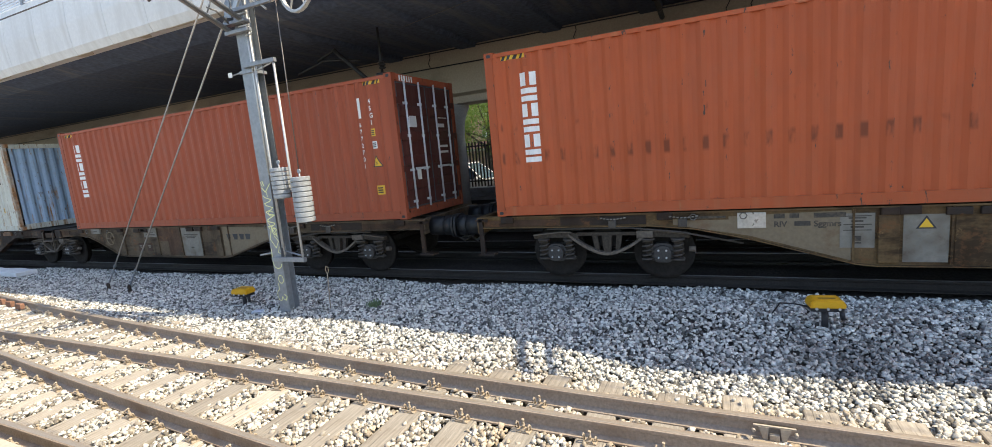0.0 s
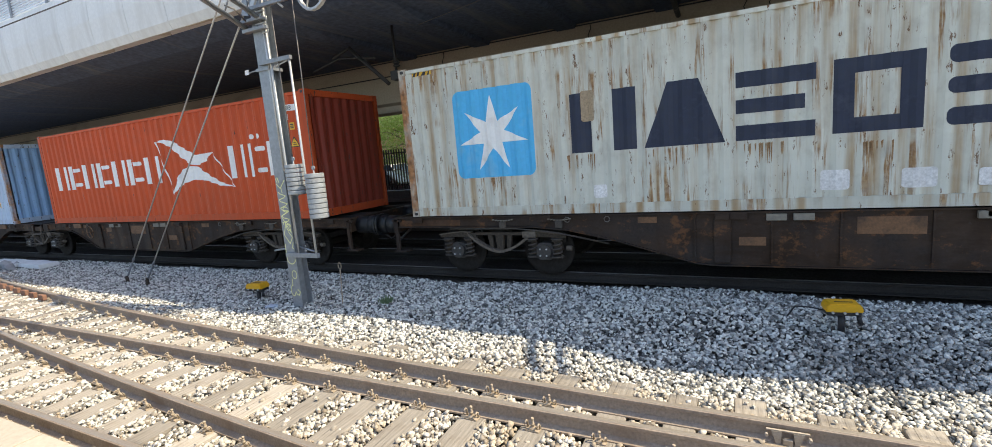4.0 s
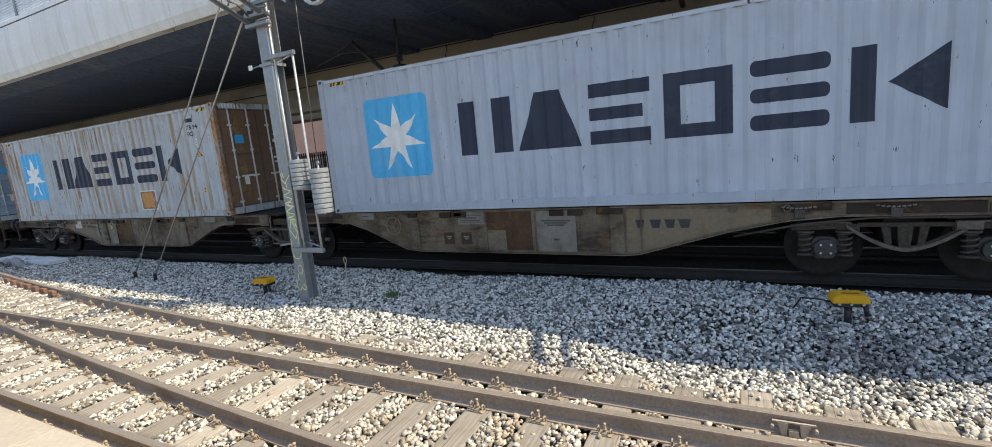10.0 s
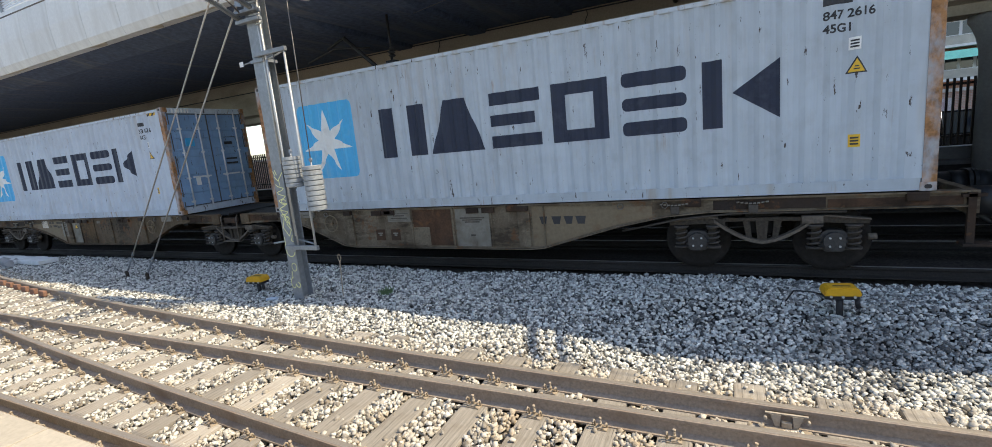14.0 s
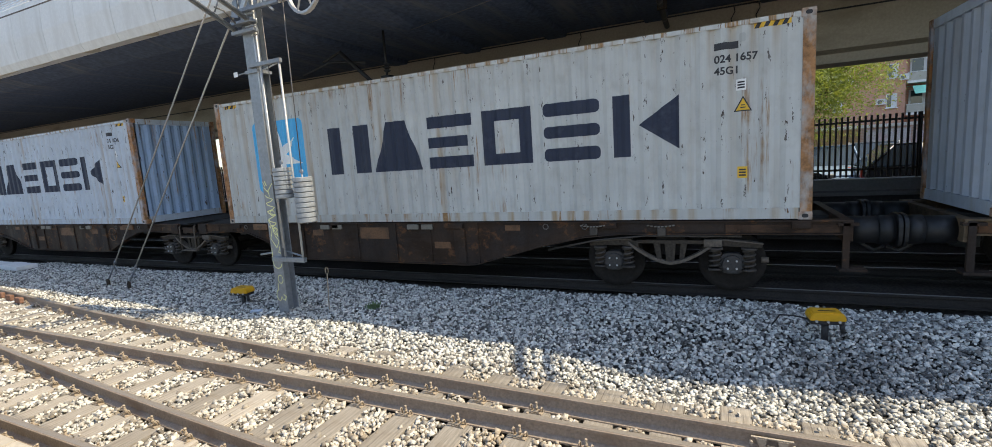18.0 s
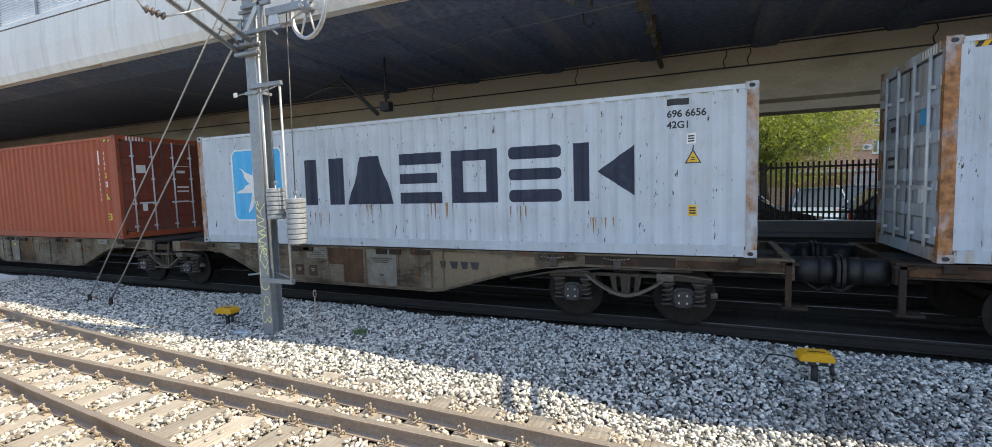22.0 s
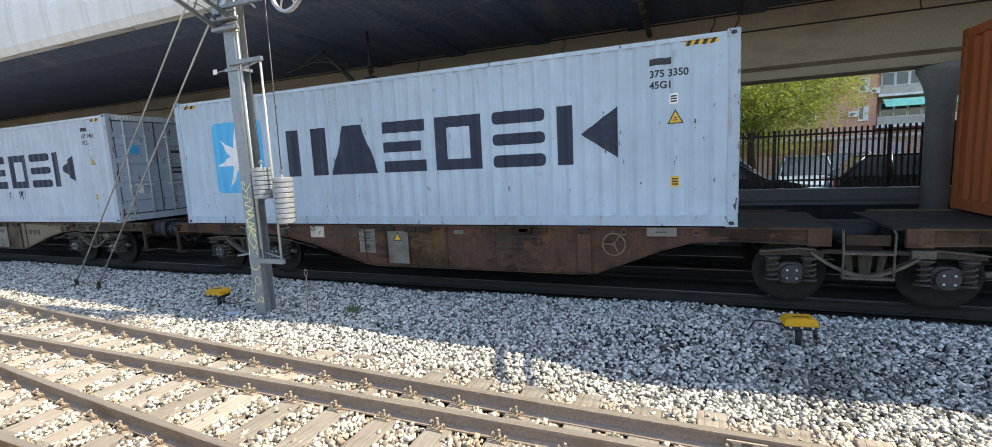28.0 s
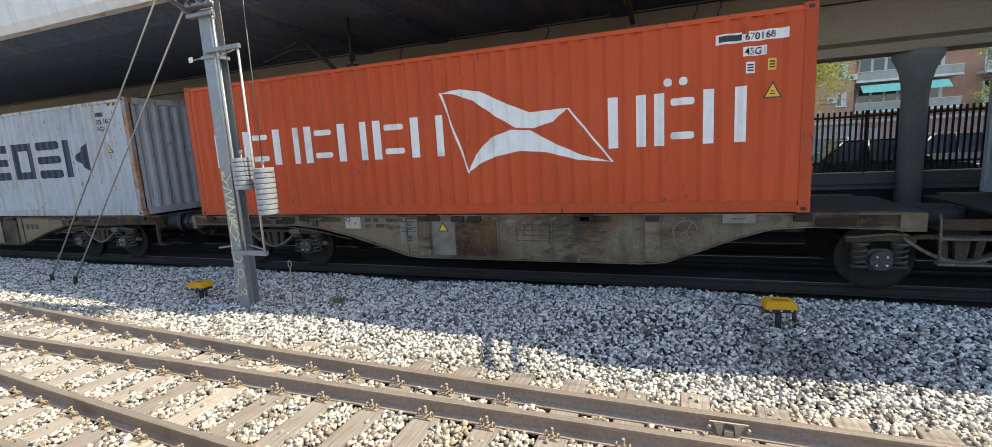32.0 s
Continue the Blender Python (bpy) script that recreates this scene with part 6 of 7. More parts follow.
    p = plate_on("document_box", 2.48, 0.46, LOAD - 0.165, LOAD - 0.02, 0.05, box_mat, "flat document box under the sill edge", 0.012)
    bars_on(p, 2.62, 0.18, ((LOAD - 0.10, 0.018, 1.0),), 0.05)
    for x in (4.62, 6.95):
        for dx in (0.0, 0.34):
            plate_on("flap_plate", x + dx, 0.26, LOAD - 0.15, LOAD - 0.05, 0.05, M_DARKWAGON if rich else M_PALEPANEL, "", 0.008)
    if rich:
        if s < 0:
            p = plate_on("data_panel", 8.29, 0.40, 0.56, 1.05, 0.008, M_PALEPANEL, "pale lettered data panel")
            bars_on(p, 8.32, 0.34, ((1.005, 0.012, 0.95), (0.975, 0.018, 0.6), (0.925, 0.026, 0.4), (0.885, 0.012, 0.95), (0.845, 0.026, 0.45), (0.805, 0.012, 0.95), (0.66, 0.07, 0.28), (0.62, 0.02, 0.28)), 0.008)
            plate_on("reflector_plate", 9.60, 0.38, 0.86, 1.10, 0.014, M_FOIL, "dented aluminium plate", 0.004)
            p = plate_on("stencil_patch", 10.10, 0.62, 1.00, 1.085, 0.006, M_OCHRE, "ochre stencilled patch")
            bars_on(p, 10.14, 0.54, ((1.025, 0.035, 1.0),), 0.006)
            if tone is not M_REDWAGON:
                pale = [(8.55, 0.375), (9.82, 0.745), (10.9, 0.935), (10.9, 1.02), (8.55, 1.10)]
                part("pale_plate", prism(bmesh.new(), [(s * a, b) for a, b in pale], yn - 0.004, yn), M_CREAM, wagon, "cream-painted sill plate")
            for a, b in ((-9.50, -9.36), (-9.30, -9.18), (-9.0, -8.62)):
                part("lettering_bar", box(a, b, yn - 0.009, yn, 1.0, 1.07), M_FADEDINK, wagon)
            part("lettering_bar", box(-9.24, -9.04, yn - 0.009, yn, 0.885, 0.955), M_FADEDINK, wagon)
            for word, x in (("RIV", -9.50), ("Sggmrs", -9.0)):
                o = part("marking", text_mesh(word, 0.115, M_FADEDINK), None, wagon)
                o.matrix_basis = pose(x, yn - 0.008, 0.875)
            p = plate_on("warning_panel", 7.50, 0.48, 0.36, LOAD - 0.14, 0.006, M_PALEPANEL, "pale grey panel with a yellow triangle")
            sign = prism(bmesh.new(), [(-7.85, 0.82), (-7.63, 0.82), (-7.74, 1.0)], yn - 0.010, yn - 0.006)
            part("warning_label", sign, M_INK, p, "small yellow warning triangle")
            part("triangle", prism(bmesh.new(), [(-7.815, 0.838), (-7.665, 0.838), (-7.74, 0.962)], yn - 0.013, yn - 0.010), M_AMBER, p)
            plate_on("rust_plate", 6.66, 0.78, 0.36, LOAD - 0.12, 0.005, M_OCHRE, "ochre rust-washed sill panel")
            plate_on("oval_label", 6.26, 0.20, 0.98, 1.05, 0.008, M_PALEPANEL, "small dark oval plate", 0.003)
            grid = bmesh.new()
            for k in range(4):
                z = 0.66 + 0.095 * k
                quad_box(grid, -6.30 + 0.12 * (k % 2), -4.75, yn - 0.006, yn, z, z + 0.010)
            for k in range(11):
                quad_box(grid, -6.28 + 0.15 * k, -6.27 + 0.15 * k, yn - 0.006, yn, 0.66 + 0.095 * (k % 2), 0.945)
            tagged(part("stencil_grid", grid, M_FADEDINK, wagon, "stencilled load table"), "", "", "", "stuff")
        else:
            if tone is not M_REDWAGON:
                pale = [(8.30, 0.35), (8.55, 0.375), (9.82, 0.745), (10.4, 0.86), (10.4, 1.04), (8.30, 1.10)]
                part("pale_plate", prism(bmesh.new(), [(s * a, b) for a, b in pale], yn - 0.004, yn), M_CREAM, wagon, "cream-painted sill plate")
            for k, (a, w) in enumerate(((8.44, 0.15), (8.67, 0.18), (8.90, 0.17), (9.11, 0.19))):
                logo = [(a + 0.04, 0.77), (a + w - 0.03, 0.77), (a + w, 0.91), (a, 0.91)]
                part("logo_block", prism(bmesh.new(), logo, yn - 0.008, yn - 0.004), M_INK, wagon, "dark plain logo block")
            p = plate_on("label_plate", 5.02, 0.58, 0.86, 1.11, 0.008, M_PALEPANEL, "cream framed label plate")
            bars_on(p, 5.08, 0.46, ((0.925, 0.022, 0.9), (0.975, 0.022, 0.6), (0.895, 0.008, 1.05), (1.03, 0.008, 1.05)), 0.008)
            for x in (4.66, 5.06):
                p = plate_on("stencil_patch", x, 0.24, 0.46, 0.70, 0.005, M_RUSTPLATE, "dark overpainted stencil patch")
                bars_on(p, x + 0.05, 0.14, ((0.60, 0.03, 0.9), (0.56, 0.03, 0.5)), 0.005, M_PALEPANEL)
            plate_on("rust_plate", 5.66, 0.92, 0.74, LOAD - 0.06, 0.004, M_RUSTPLATE, "rust-brown flaking patch")
            plate_on("rust_plate", 6.05, 0.53, 0.36, 0.74, 0.004, M_RUSTPLATE, "rust-brown flaking patch")
            p = plate_on("data_panel", 6.68, 0.74, 0.345, LOAD - 0.06, 0.006, M_PALEPANEL, "pale grey lettered panel")
            bars_on(p, 6.78, 0.54, ((1.00, 0.035, 0.25), (0.90, 0.024, 1.0), (0.86, 0.024, 0.8), (0.82, 0.024, 0.6), (0.55, 0.035, 0.2)), 0.006)
    else:
        for x, z, w, h in ((3.0, 0.98, 0.16, 0.10), (5.7, 0.80, 0.75, 0.24), (7.55, 0.62, 0.36, 0.13), (9.1, 0.98, 0.30, 0.10), (4.35, 0.86, 0.30, 0.13)):
            plate_on("rust_panel", x, w, z, z + h, 0.006, M_PANEL, "rust-orange worn panel")
    # rusted cover plates over the bogies
    for xa, xb, za in ((0.66, 1.72, 0.955), (11.30, TIP - 0.72, 0.955)):
        for k in range(2):
            u, v = xa + (xb - xa) * k / 2 + 0.01, xa + (xb - xa) * (k + 1) / 2 - 0.01
            part("cover_plate", box(min(s * u, s * v), max(s * u, s * v), yn - 0.010, yn, za, LOAD - 0.05 - 0.03 * k, 0.004), (M_RUSTPLATE, M_DARKWAGON)[(k + int(xa)) % 2], wagon, "rust-brown cover plate")
    for x in (2.2, 3.3, 9.9, 10.6):
        part("lashing_ring", tube(bmesh.new(), [(s * x + 0.05 * math.cos(k), yn - 0.03, LOAD - 0.10 + 0.05 * math.sin(k)) for k in range(7)], 0.009, 5), M_CABLE, wagon)
    part("brake_rod", tube(bmesh.new(), [(s * 9.9, yn + 0.05, 0.62), (s * 10.8, yn - 0.02, 0.82), (s * 11.6, yn - 0.02, 0.90), (s * 13.0, yn - 0.02, 0.90)], 0.018, 6), M_SPRING, wagon)
    # handbrake wheel beside the joint
    x, z, r0 = 3.46, 0.85, 0.185
    ring = bmesh.new()
    tube(ring, [(s * x + r0 * math.cos(k * math.tau / 24), yn - 0.06, z + r0 * math.sin(k * math.tau / 24)) for k in range(25)], 0.013, 6)
    for k in range(3):
        a = k * math.tau / 3 + 1.0
        rod(ring, (s * x, yn - 0.06, z), (s * x + r0 * math.cos(a), yn - 0.06, z + r0 * math.sin(a)), 0.011, 6)
    rod(ring, (s * x, yn, z), (s * x, yn - 0.07, z), 0.028, 8)
    part("handbrake_wheel", ring, M_CREAM if rich else M_PANEL, wagon, "worn spoked handbrake wheel")


def wagon(i, tone_left, tone_right, rich_left, rich_right):
    r = random.Random(40 + i)
    ob = thing("container_wagon", "articulated flat container wagon, grimy fish-bellied frame on three bogies", "wagon", "wagons of the goods train")
    half_frame(ob, -1, tone_left, rich_left, r)
    half_frame(ob, 1, tone_right, rich_right, r)
    # joint: ladder and curved plates over the shared bogie
    lad = bmesh.new()
    for x in (-0.29, 0.29):
        tube(lad, [(x, -HY - 0.03, 0.43), (x, -HY - 0.03, 0.80), (x * 1.03, -HY - 0.02, 1.06), (x * 1.0, -HY + 0.03, 1.12)], 0.017, 6)
    for z in (0.43, 0.78):
        quad_box(lad, -0.30, 0.30, -HY - 0.05, -HY + 0.06, z, z + 0.03)
    part("ladder", lad, M_CHORD, ob, "worn steel step ladder at the joint")
    part("tread_plate", box(-0.26, 0.26, -HY + 0.03, -HY + 0.07, 0.90, 1.05, 0.01), M_DARKWAGON, ob)
    for s in (-1, 1):
        part("side_bearer", box(min(s * 0.42, s * 0.72), max(s * 0.42, s * 0.72), -HY + 0.01, -HY + 0.09, 0.88, LOAD - 0.01, 0.015), tone_left, ob)
    part("joint_pivot", lathe(bmesh.new(), [(0.5, 0.84), (0.5, 1.05), (0.2, 1.09)], (0, 0, 0), 24), M_DECK, ob)
    part("joint_link", box(-0.45, 0.45, -0.2, 0.2, 1.0, 1.1, 0.03), M_DECK, ob)
    for x in (-(OUT - 1.92), 0.0, OUT - 1.92):
        bogie(ob, x)
    return ob


TONES = [(M_OCHRE, M_OCHRE, 1, 1), (M_DARKWAGON, M_TAN, 0, 1), (M_DARKWAGON, M_DARKWAGON, 0, 0), (M_TANGREY, M_TANGREY, 1, 1), (M_TAN, M_TANGREY, 1, 1), (M_DARKWAGON, M_DARKWAGON, 0, 0), (M_TANGREY, M_TANGREY, 1, 1), (M_REDWAGON, M_TAN, 1, 1), (M_TANGREY, M_TAN, 1, 1), (M_TAN, M_TAN, 1, 1)]
CONTAINERS = [container(s) for s in SPECS]
WAGONS = [wagon(i, *t) for i, t in enumerate(TONES)]

# ---- beyond the track: plinth, railing, street, cars, trees, houses ----
STREET = 0.40
M_PLINTH = surf("grey_plinth_concrete", (0.20, 0.205, 0.215), 0.85, grain=18, var=0.12, stain=(0.11, 0.11, 0.11), amount=0.3, stretch=(0.4, 1, 1))
# Shade below the kerb is put into this near-black wall colour.
M_SHADEWALL = surf("shade_dark_retaining_concrete", (0.045, 0.046, 0.050), 0.9, grain=18, var=0.3)
M_RAILING = surf("dark_brown_railing_paint", (0.035, 0.026, 0.024), 0.55, var=0.2)


def plinth():
    bm = prism(bmesh.new(), [(14.00, 0.84), (14.04, 0.92), (14.25, 0.95), (14.25, 1.22), (14.65, 1.22), (14.65, 0.84)], -62, 40, "x")
    structure("retaining_kerb", bm, M_PLINTH, "low grey stepped concrete kerb", "wall")
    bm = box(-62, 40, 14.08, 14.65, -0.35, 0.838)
    structure("retaining_wall", bm, M_SHADEWALL, "retaining wall below the kerb, coloured near-black for shade", "wall")


def railing():
    ob = thing("railing", "dark brown steel picket railing on a concrete kerb", "railing", "", None, "structure")
    picket = box(-0.020, 0.020, 14.40, 14.44, 1.26, 2.74)
    me = mesh_of("picket", picket, M_RAILING)
    for i in range(285):
        p = new("picket", me)
        p.parent = ob
        p.matrix_basis = pose(-22.0 + i * 0.118, 0, 0)
    post = mesh_of("post", box(-0.020, 0.020, 14.44, 14.47, 1.22, 2.74), M_RAILING)
    for i in range(14):
        p = new("post", post)
        p.parent = ob
        p.matrix_basis = pose(-22.0 + i * 2.4, 0, 0)
    for z in (1.42, 2.58):
        part("rail_bar", box(-30, 14, 14.44, 14.47, z, z + 0.05), M_RAILING, ob)


plinth()
railing()


def car(label, x, y, turn, paint, length=4.3, high=1.48, estate=False):
    ob = thing("parked_car", label, "car", "cars parked in the street", pose(x, y, STREET, 0, 0, turn))
    h, l = high, length / 2
    low = [(-l, 0.32), (-l + 0.03, 0.62), (-l + 0.10, 0.86), (-l + 0.9, 0.93), (l - 1.2, 0.92), (l - 0.35, 0.78), (l - 0.05, 0.62), (l, 0.35), (l - 0.08, 0.2), (-l + 0.08, 0.2)]
    bm = prism(bmesh.new(), low, -0.86, 0.86)
    bmesh.ops.bevel(bm, geom=list(bm.edges), offset=0.06, segments=2, affect="EDGES")
    part("body", bm, paint, ob)
    back = -l + (0.25 if estate else 0.55)
    bm = bmesh.new()
    lo = [(-l + 0.12, 0.90), (l - 1.15, 0.90)]
    hi = [(back + 0.25, h), (l - 2.0, h)]
    v = [bm.verts.new((a, s * w, z)) for (a, z), w in ((lo[0], 0.80), (lo[1], 0.80), (hi[1], 0.62), (hi[0], 0.62)) for s in (-1, 1)]
    for f in ((0, 2, 4, 6), (1, 7, 5, 3), (2, 3, 5, 4), (0, 6, 7, 1), (4, 5, 7, 6), (0, 1, 3, 2)):
        bm.faces.new([v[i] for i in f])
    bmesh.ops.bevel(bm, geom=list(bm.edges), offset=0.05, segments=2, affect="EDGES")
    part("cabin", bm, M_CARGLASS, ob, "dark glazed cabin")
    part("roof", box(hi[0][0] - 0.02, hi[1][0] + 0.02, -0.60, 0.60, h - 0.03, h + 0.015, 0.012), paint, ob)
    for s in (-1, 1):
        for t in (0.02, 0.45, 0.98):
            a, b = lo[0][0] + (lo[1][0] - lo[0][0]) * t, hi[0][0] + (hi[1][0] - hi[0][0]) * t
            part("pillar", rod(bmesh.new(), (a, s * 0.81, 0.9), (b, s * 0.63, h - 0.01), 0.035, 6), paint, ob)
        for wx in (-l + 0.8, l - 0.85):
            w = part("tyre", lathe(bmesh.new(), [(0.2, -0.1), (0.30, -0.11), (0.32, -0.08), (0.32, 0.08), (0.30, 0.11), (0.2, 0.1)], (wx, s * 0.78, 0.32), 20, "y"), M_BLACK, ob)
            part("rim", rod(bmesh.new(), (wx, s * 0.88, 0.32), (wx, s * 0.90, 0.32), 0.19, 14), M_GALV_BRIGHT, w)
        part("headlight", box(l - 0.22, l - 0.02, s * 0.72 - 0.13, s * 0.72 + 0.13, 0.62, 0.74, 0.03), M_GALV_BRIGHT, ob)
        part("tail_light", box(-l + 0.0, -l + 0.09, s * 0.74 - 0.09, s * 0.74 + 0.09, 0.62, 0.86, 0.02), M_REDMARK, ob)
        part("mirror", box(l - 1.5, l - 1.36, s * 0.95 - 0.08, s * 0.95 + 0.08, 0.92, 1.03, 0.03), paint, ob)
    return ob


# Reflected sky is put into the glass as a bluish base colour.
M_CARGLASS = glass("sky_tinted_car_glass", (0.05, 0.075, 0.11))


def car_paint(name, c):
    m, t, p = nodes_of(name)
    p.inputs["Base Color"].default_value = (*c, 1)
    p.inputs["Roughness"].default_value = 0.2
    p.inputs["Coat Weight"].default_value = 1.0
    return m


C_BLACK, C_WHITE, C_BLUE, C_SILVER = car_paint("black_car_paint", (0.012, 0.012, 0.014)), car_paint("white_car_paint", (0.75, 0.75, 0.74)), car_paint("steel_blue_car_paint", (0.30, 0.42, 0.58)), car_paint("silver_car_paint", (0.42, 0.44, 0.46))
car("black parked hatchback behind the railing", 6.1, 18.2, 0, C_BLACK, 4.2, 1.55)
car("steel blue parked car behind the railing", 3.75, 20.2, -97, C_BLUE, 4.0, 1.55)
car("black parked saloon behind the railing", 1.2, 18.2, 4, C_BLACK, 4.3, 1.45)
car("white parked hatchback behind the railing", 1.5, 21.6, 3, C_WHITE, 4.2, 1.62)
car("silver parked hatchback behind the railing", 5.3, 22.0, 84, C_SILVER, 4.0, 1.60)
car("black parked estate car behind the railing", -4.0, 18.2, 0, C_BLACK, 4.5, 1.62, True)
car("white parked car behind the railing", -6.3, 20.8, 5, C_WHITE, 4.2, 1.60)
car("white parked estate car behind the railing", -9.6, 18.6, 0, C_WHITE, 4.4, 1.60, True)
car("black parked hatchback behind the railing", -14.2, 18.2, 2, C_BLACK, 4.2, 1.50)
car("white parked van-like car behind the railing", -15.8, 20.6, 0, C_WHITE, 4.5, 1.75, True)
car("silver parked car beside the brick wall", 9.6, 21.5, 0, C_SILVER, 4.2, 1.58)


def leaf_mat(name, a, b):
    m, t, p = nodes_of(name)
    g = t.nodes.new("ShaderNodeNewGeometry")
    link(t, mixc(t, g.outputs["Random Per Island"], a, b), p.inputs["Base Color"])
    p.inputs["Roughness"].default_value = 0.55
    p.inputs["Transmission Weight"].default_value = 0.0
    tr, mx, out = t.nodes.new("ShaderNodeBsdfTranslucent"), t.nodes.new("ShaderNodeMixShader"), t.nodes["Material Output"]
    tr.inputs["Color"].default_value = (b[0] * 2.2, b[1] * 2.0, b[2] * 1.2, 1)
    mx.inputs[0].default_value = 0.3
    link(t, p.outputs[0], mx.inputs[1])
    link(t, tr.outputs[0], mx.inputs[2])
    link(t, mx.outputs[0], out.inputs["Surface"])
    return m


M_LEAF = leaf_mat("sunlit_foliage", (0.040, 0.082, 0.020), (0.24, 0.30, 0.07))
M_LEAF_D = leaf_mat("deep_green_foliage", (0.05, 0.11, 0.03), (0.17, 0.26, 0.065))
M_WEED = leaf_mat("dusty_weed_leaf", (0.09, 0.15, 0.09), (0.18, 0.26, 0.16))
M_BARK = surf("grey_bark", (0.13, 0.10, 0.075), 0.9, grain=20, var=0.4, stretch=(4, 4, 0.5), bump=0.8)


def tree(label, x, y, height, spread, base, leaves, mat, seed):
    r = random.Random(seed)
    g = np.random.default_rng(seed)
    ob = thing("street_tree", label, "tree", "street trees", pose(x, y, STREET))
    bm = bmesh.new()
    trunk = [Vector((0, 0, -0.1)), Vector((0.06, 0.03, base * 0.5)), Vector((-0.05, 0.05, base)), Vector((0.1, 0, base + 1.2))]
    rad = [0.19, 0.15, 0.13, 0.09]
    for a, b, ra, rb in zip(trunk, trunk[1:], rad, rad[1:]):
        rod(bm, a, b, ra, 10, rb)
    part("trunk", bm, M_BARK, ob)
    ends = []
    limbs = bmesh.new()
    for k in range(13):
        a = k * 2.4 + r.uniform(-0.3, 0.3)
        s = trunk[2].lerp(trunk[3], r.random())
        reach = spread * r.uniform(0.45, 0.85)
        e = Vector((math.cos(a) * reach, math.sin(a) * reach, base + r.uniform(0.2, height - base) * 0.8))
        m = s.lerp(e, 0.5) + Vector((0, 0, 0.3))
        rod(limbs, s, m, 0.06, 6, 0.04)
        rod(limbs, m, e, 0.04, 6, 0.015)
        ends += [m, e, s.lerp(e, 0.8)]
    part("branchwork", limbs, M_BARK, ob)
    # leaves hang in sprays about the twigs, with gaps between the sprays
    cent = np.array([tuple(e) for e in ends])
    sprays = cent[g.integers(len(cent), size=leaves // 55)]
    sprays = sprays + g.normal(size=sprays.shape) * spread * np.array([0.19, 0.19, 0.16])
    pick = g.integers(len(sprays), size=leaves)
    c = sprays[pick] + g.normal(size=(leaves, 3)) * (0.12 + 0.20 * g.random(len(sprays)))[pick][:, None] * np.array([1.0, 1.0, 1.25])
    c[:, 2] = np.maximum(c[:, 2], base * 0.72 + g.random(leaves) * 0.5)
    sz = g.uniform(0.022, 0.046, leaves)[:, None]
    u = g.normal(size=(leaves, 3)) + np.array([0, 0, -0.5])
    u /= np.linalg.norm(u, axis=1, keepdims=True)
    w = np.cross(u, g.normal(size=(leaves, 3)))
    w /= np.linalg.norm(w, axis=1, keepdims=True)
    V = np.stack([c - u * sz * 1.6, c - w * sz * 0.6, c + u * sz * 1.6, c + w * sz * 0.6], 1).reshape(-1, 3)
    me = from_arrays("crown", V, np.arange(leaves * 4).reshape(-1, 4), mat)
    tagged(part("crown", me, None, ob, "loose leafy crown"), "", "", "", "stuff")


tree("leafy street tree with sunlit yellow-green crown", 2.3, 22.8, 7.5, 3.7, 2.1, 75000, M_LEAF, 3)
tree("dense green street tree", -4.8, 23.0, 7.0, 3.2, 2.0, 40000, M_LEAF_D, 5)
tree("dense green street tree", -10.6, 23.0, 7.0, 3.4, 2.0, 40000, M_LEAF_D, 6)
tree("dense green street tree", -16.0, 22.8, 7.2, 3.6, 2.0, 40000, M_LEAF_D, 7)
tree("slender street tree before the balconies", 14.2, 27.0, 6.5, 2.2, 2.2, 9000, M_LEAF_D, 8)


def brick_mat(name, a, b, mortar):
    m, t, p = nodes_of(name)
    v = coords(t)
    sep, comb = t.nodes.new("ShaderNodeSeparateXYZ"), t.nodes.new("ShaderNodeCombineXYZ")
    link(t, v, sep.inputs[0])
    link(t, sep.outputs[0], comb.inputs[0])
    link(t, sep.outputs[2], comb.inputs[1])
    k = t.nodes.new("ShaderNodeTexBrick")
    k.inputs["Scale"].default_value, k.inputs["Mortar Size"].default_value = 1.0, 0.012
    k.inputs["Brick Width"].default_value, k.inputs["Row Height"].default_value = 0.25, 0.065
    for key, c in (("Color1", a), ("Color2", b), ("Mortar", mortar)):
        k.inputs[key].default_value = (*c, 1)
    link(t, comb.outputs[0], k.inputs["Vector"])
    col = mixc(t, ramp(t, noise_of(t, v, 0.5, 4), 0.4, 0.7, 0, 0.4), k.outputs["Color"], scaled(a, 0.6))
    link(t, col, p.inputs["Base Color"])
    p.inputs["Roughness"].default_value = 0.9
    return m


M_BRICK = brick_mat("red_brown_brick", (0.66, 0.28, 0.17), (0.58, 0.245, 0.15), (0.5, 0.4, 0.32))
M_BRICKWALL = brick_mat("dusty_red_brick", (0.66, 0.42, 0.33), (0.58, 0.36, 0.28), (0.62, 0.54, 0.48))
M_FRAMEW = surf("white_window_frame", (0.75, 0.75, 0.74), 0.5, var=0.05)
M_SLAB = surf("white_balcony_render", (0.82, 0.81, 0.78), 0.8, var=0.06)
M_AWNING = surf("mint_green_awning_cloth", (0.30, 0.80, 0.62), 0.8, var=0.08)
M_PARAPET = surf("beige_balcony_panel", (0.50, 0.47, 0.40), 0.8, var=0.1)
M_PANE = glass("dark_window_glass", (0.04, 0.05, 0.06))
M_POSTER = surf("faded_white_mural_paint", (0.62, 0.60, 0.62), 0.8, stain=(0.55, 0.35, 0.36), amount=0.45, stain_scale=1.8)
M_TANBAND = surf("tan_render", (0.45, 0.30, 0.16), 0.85, var=0.12)


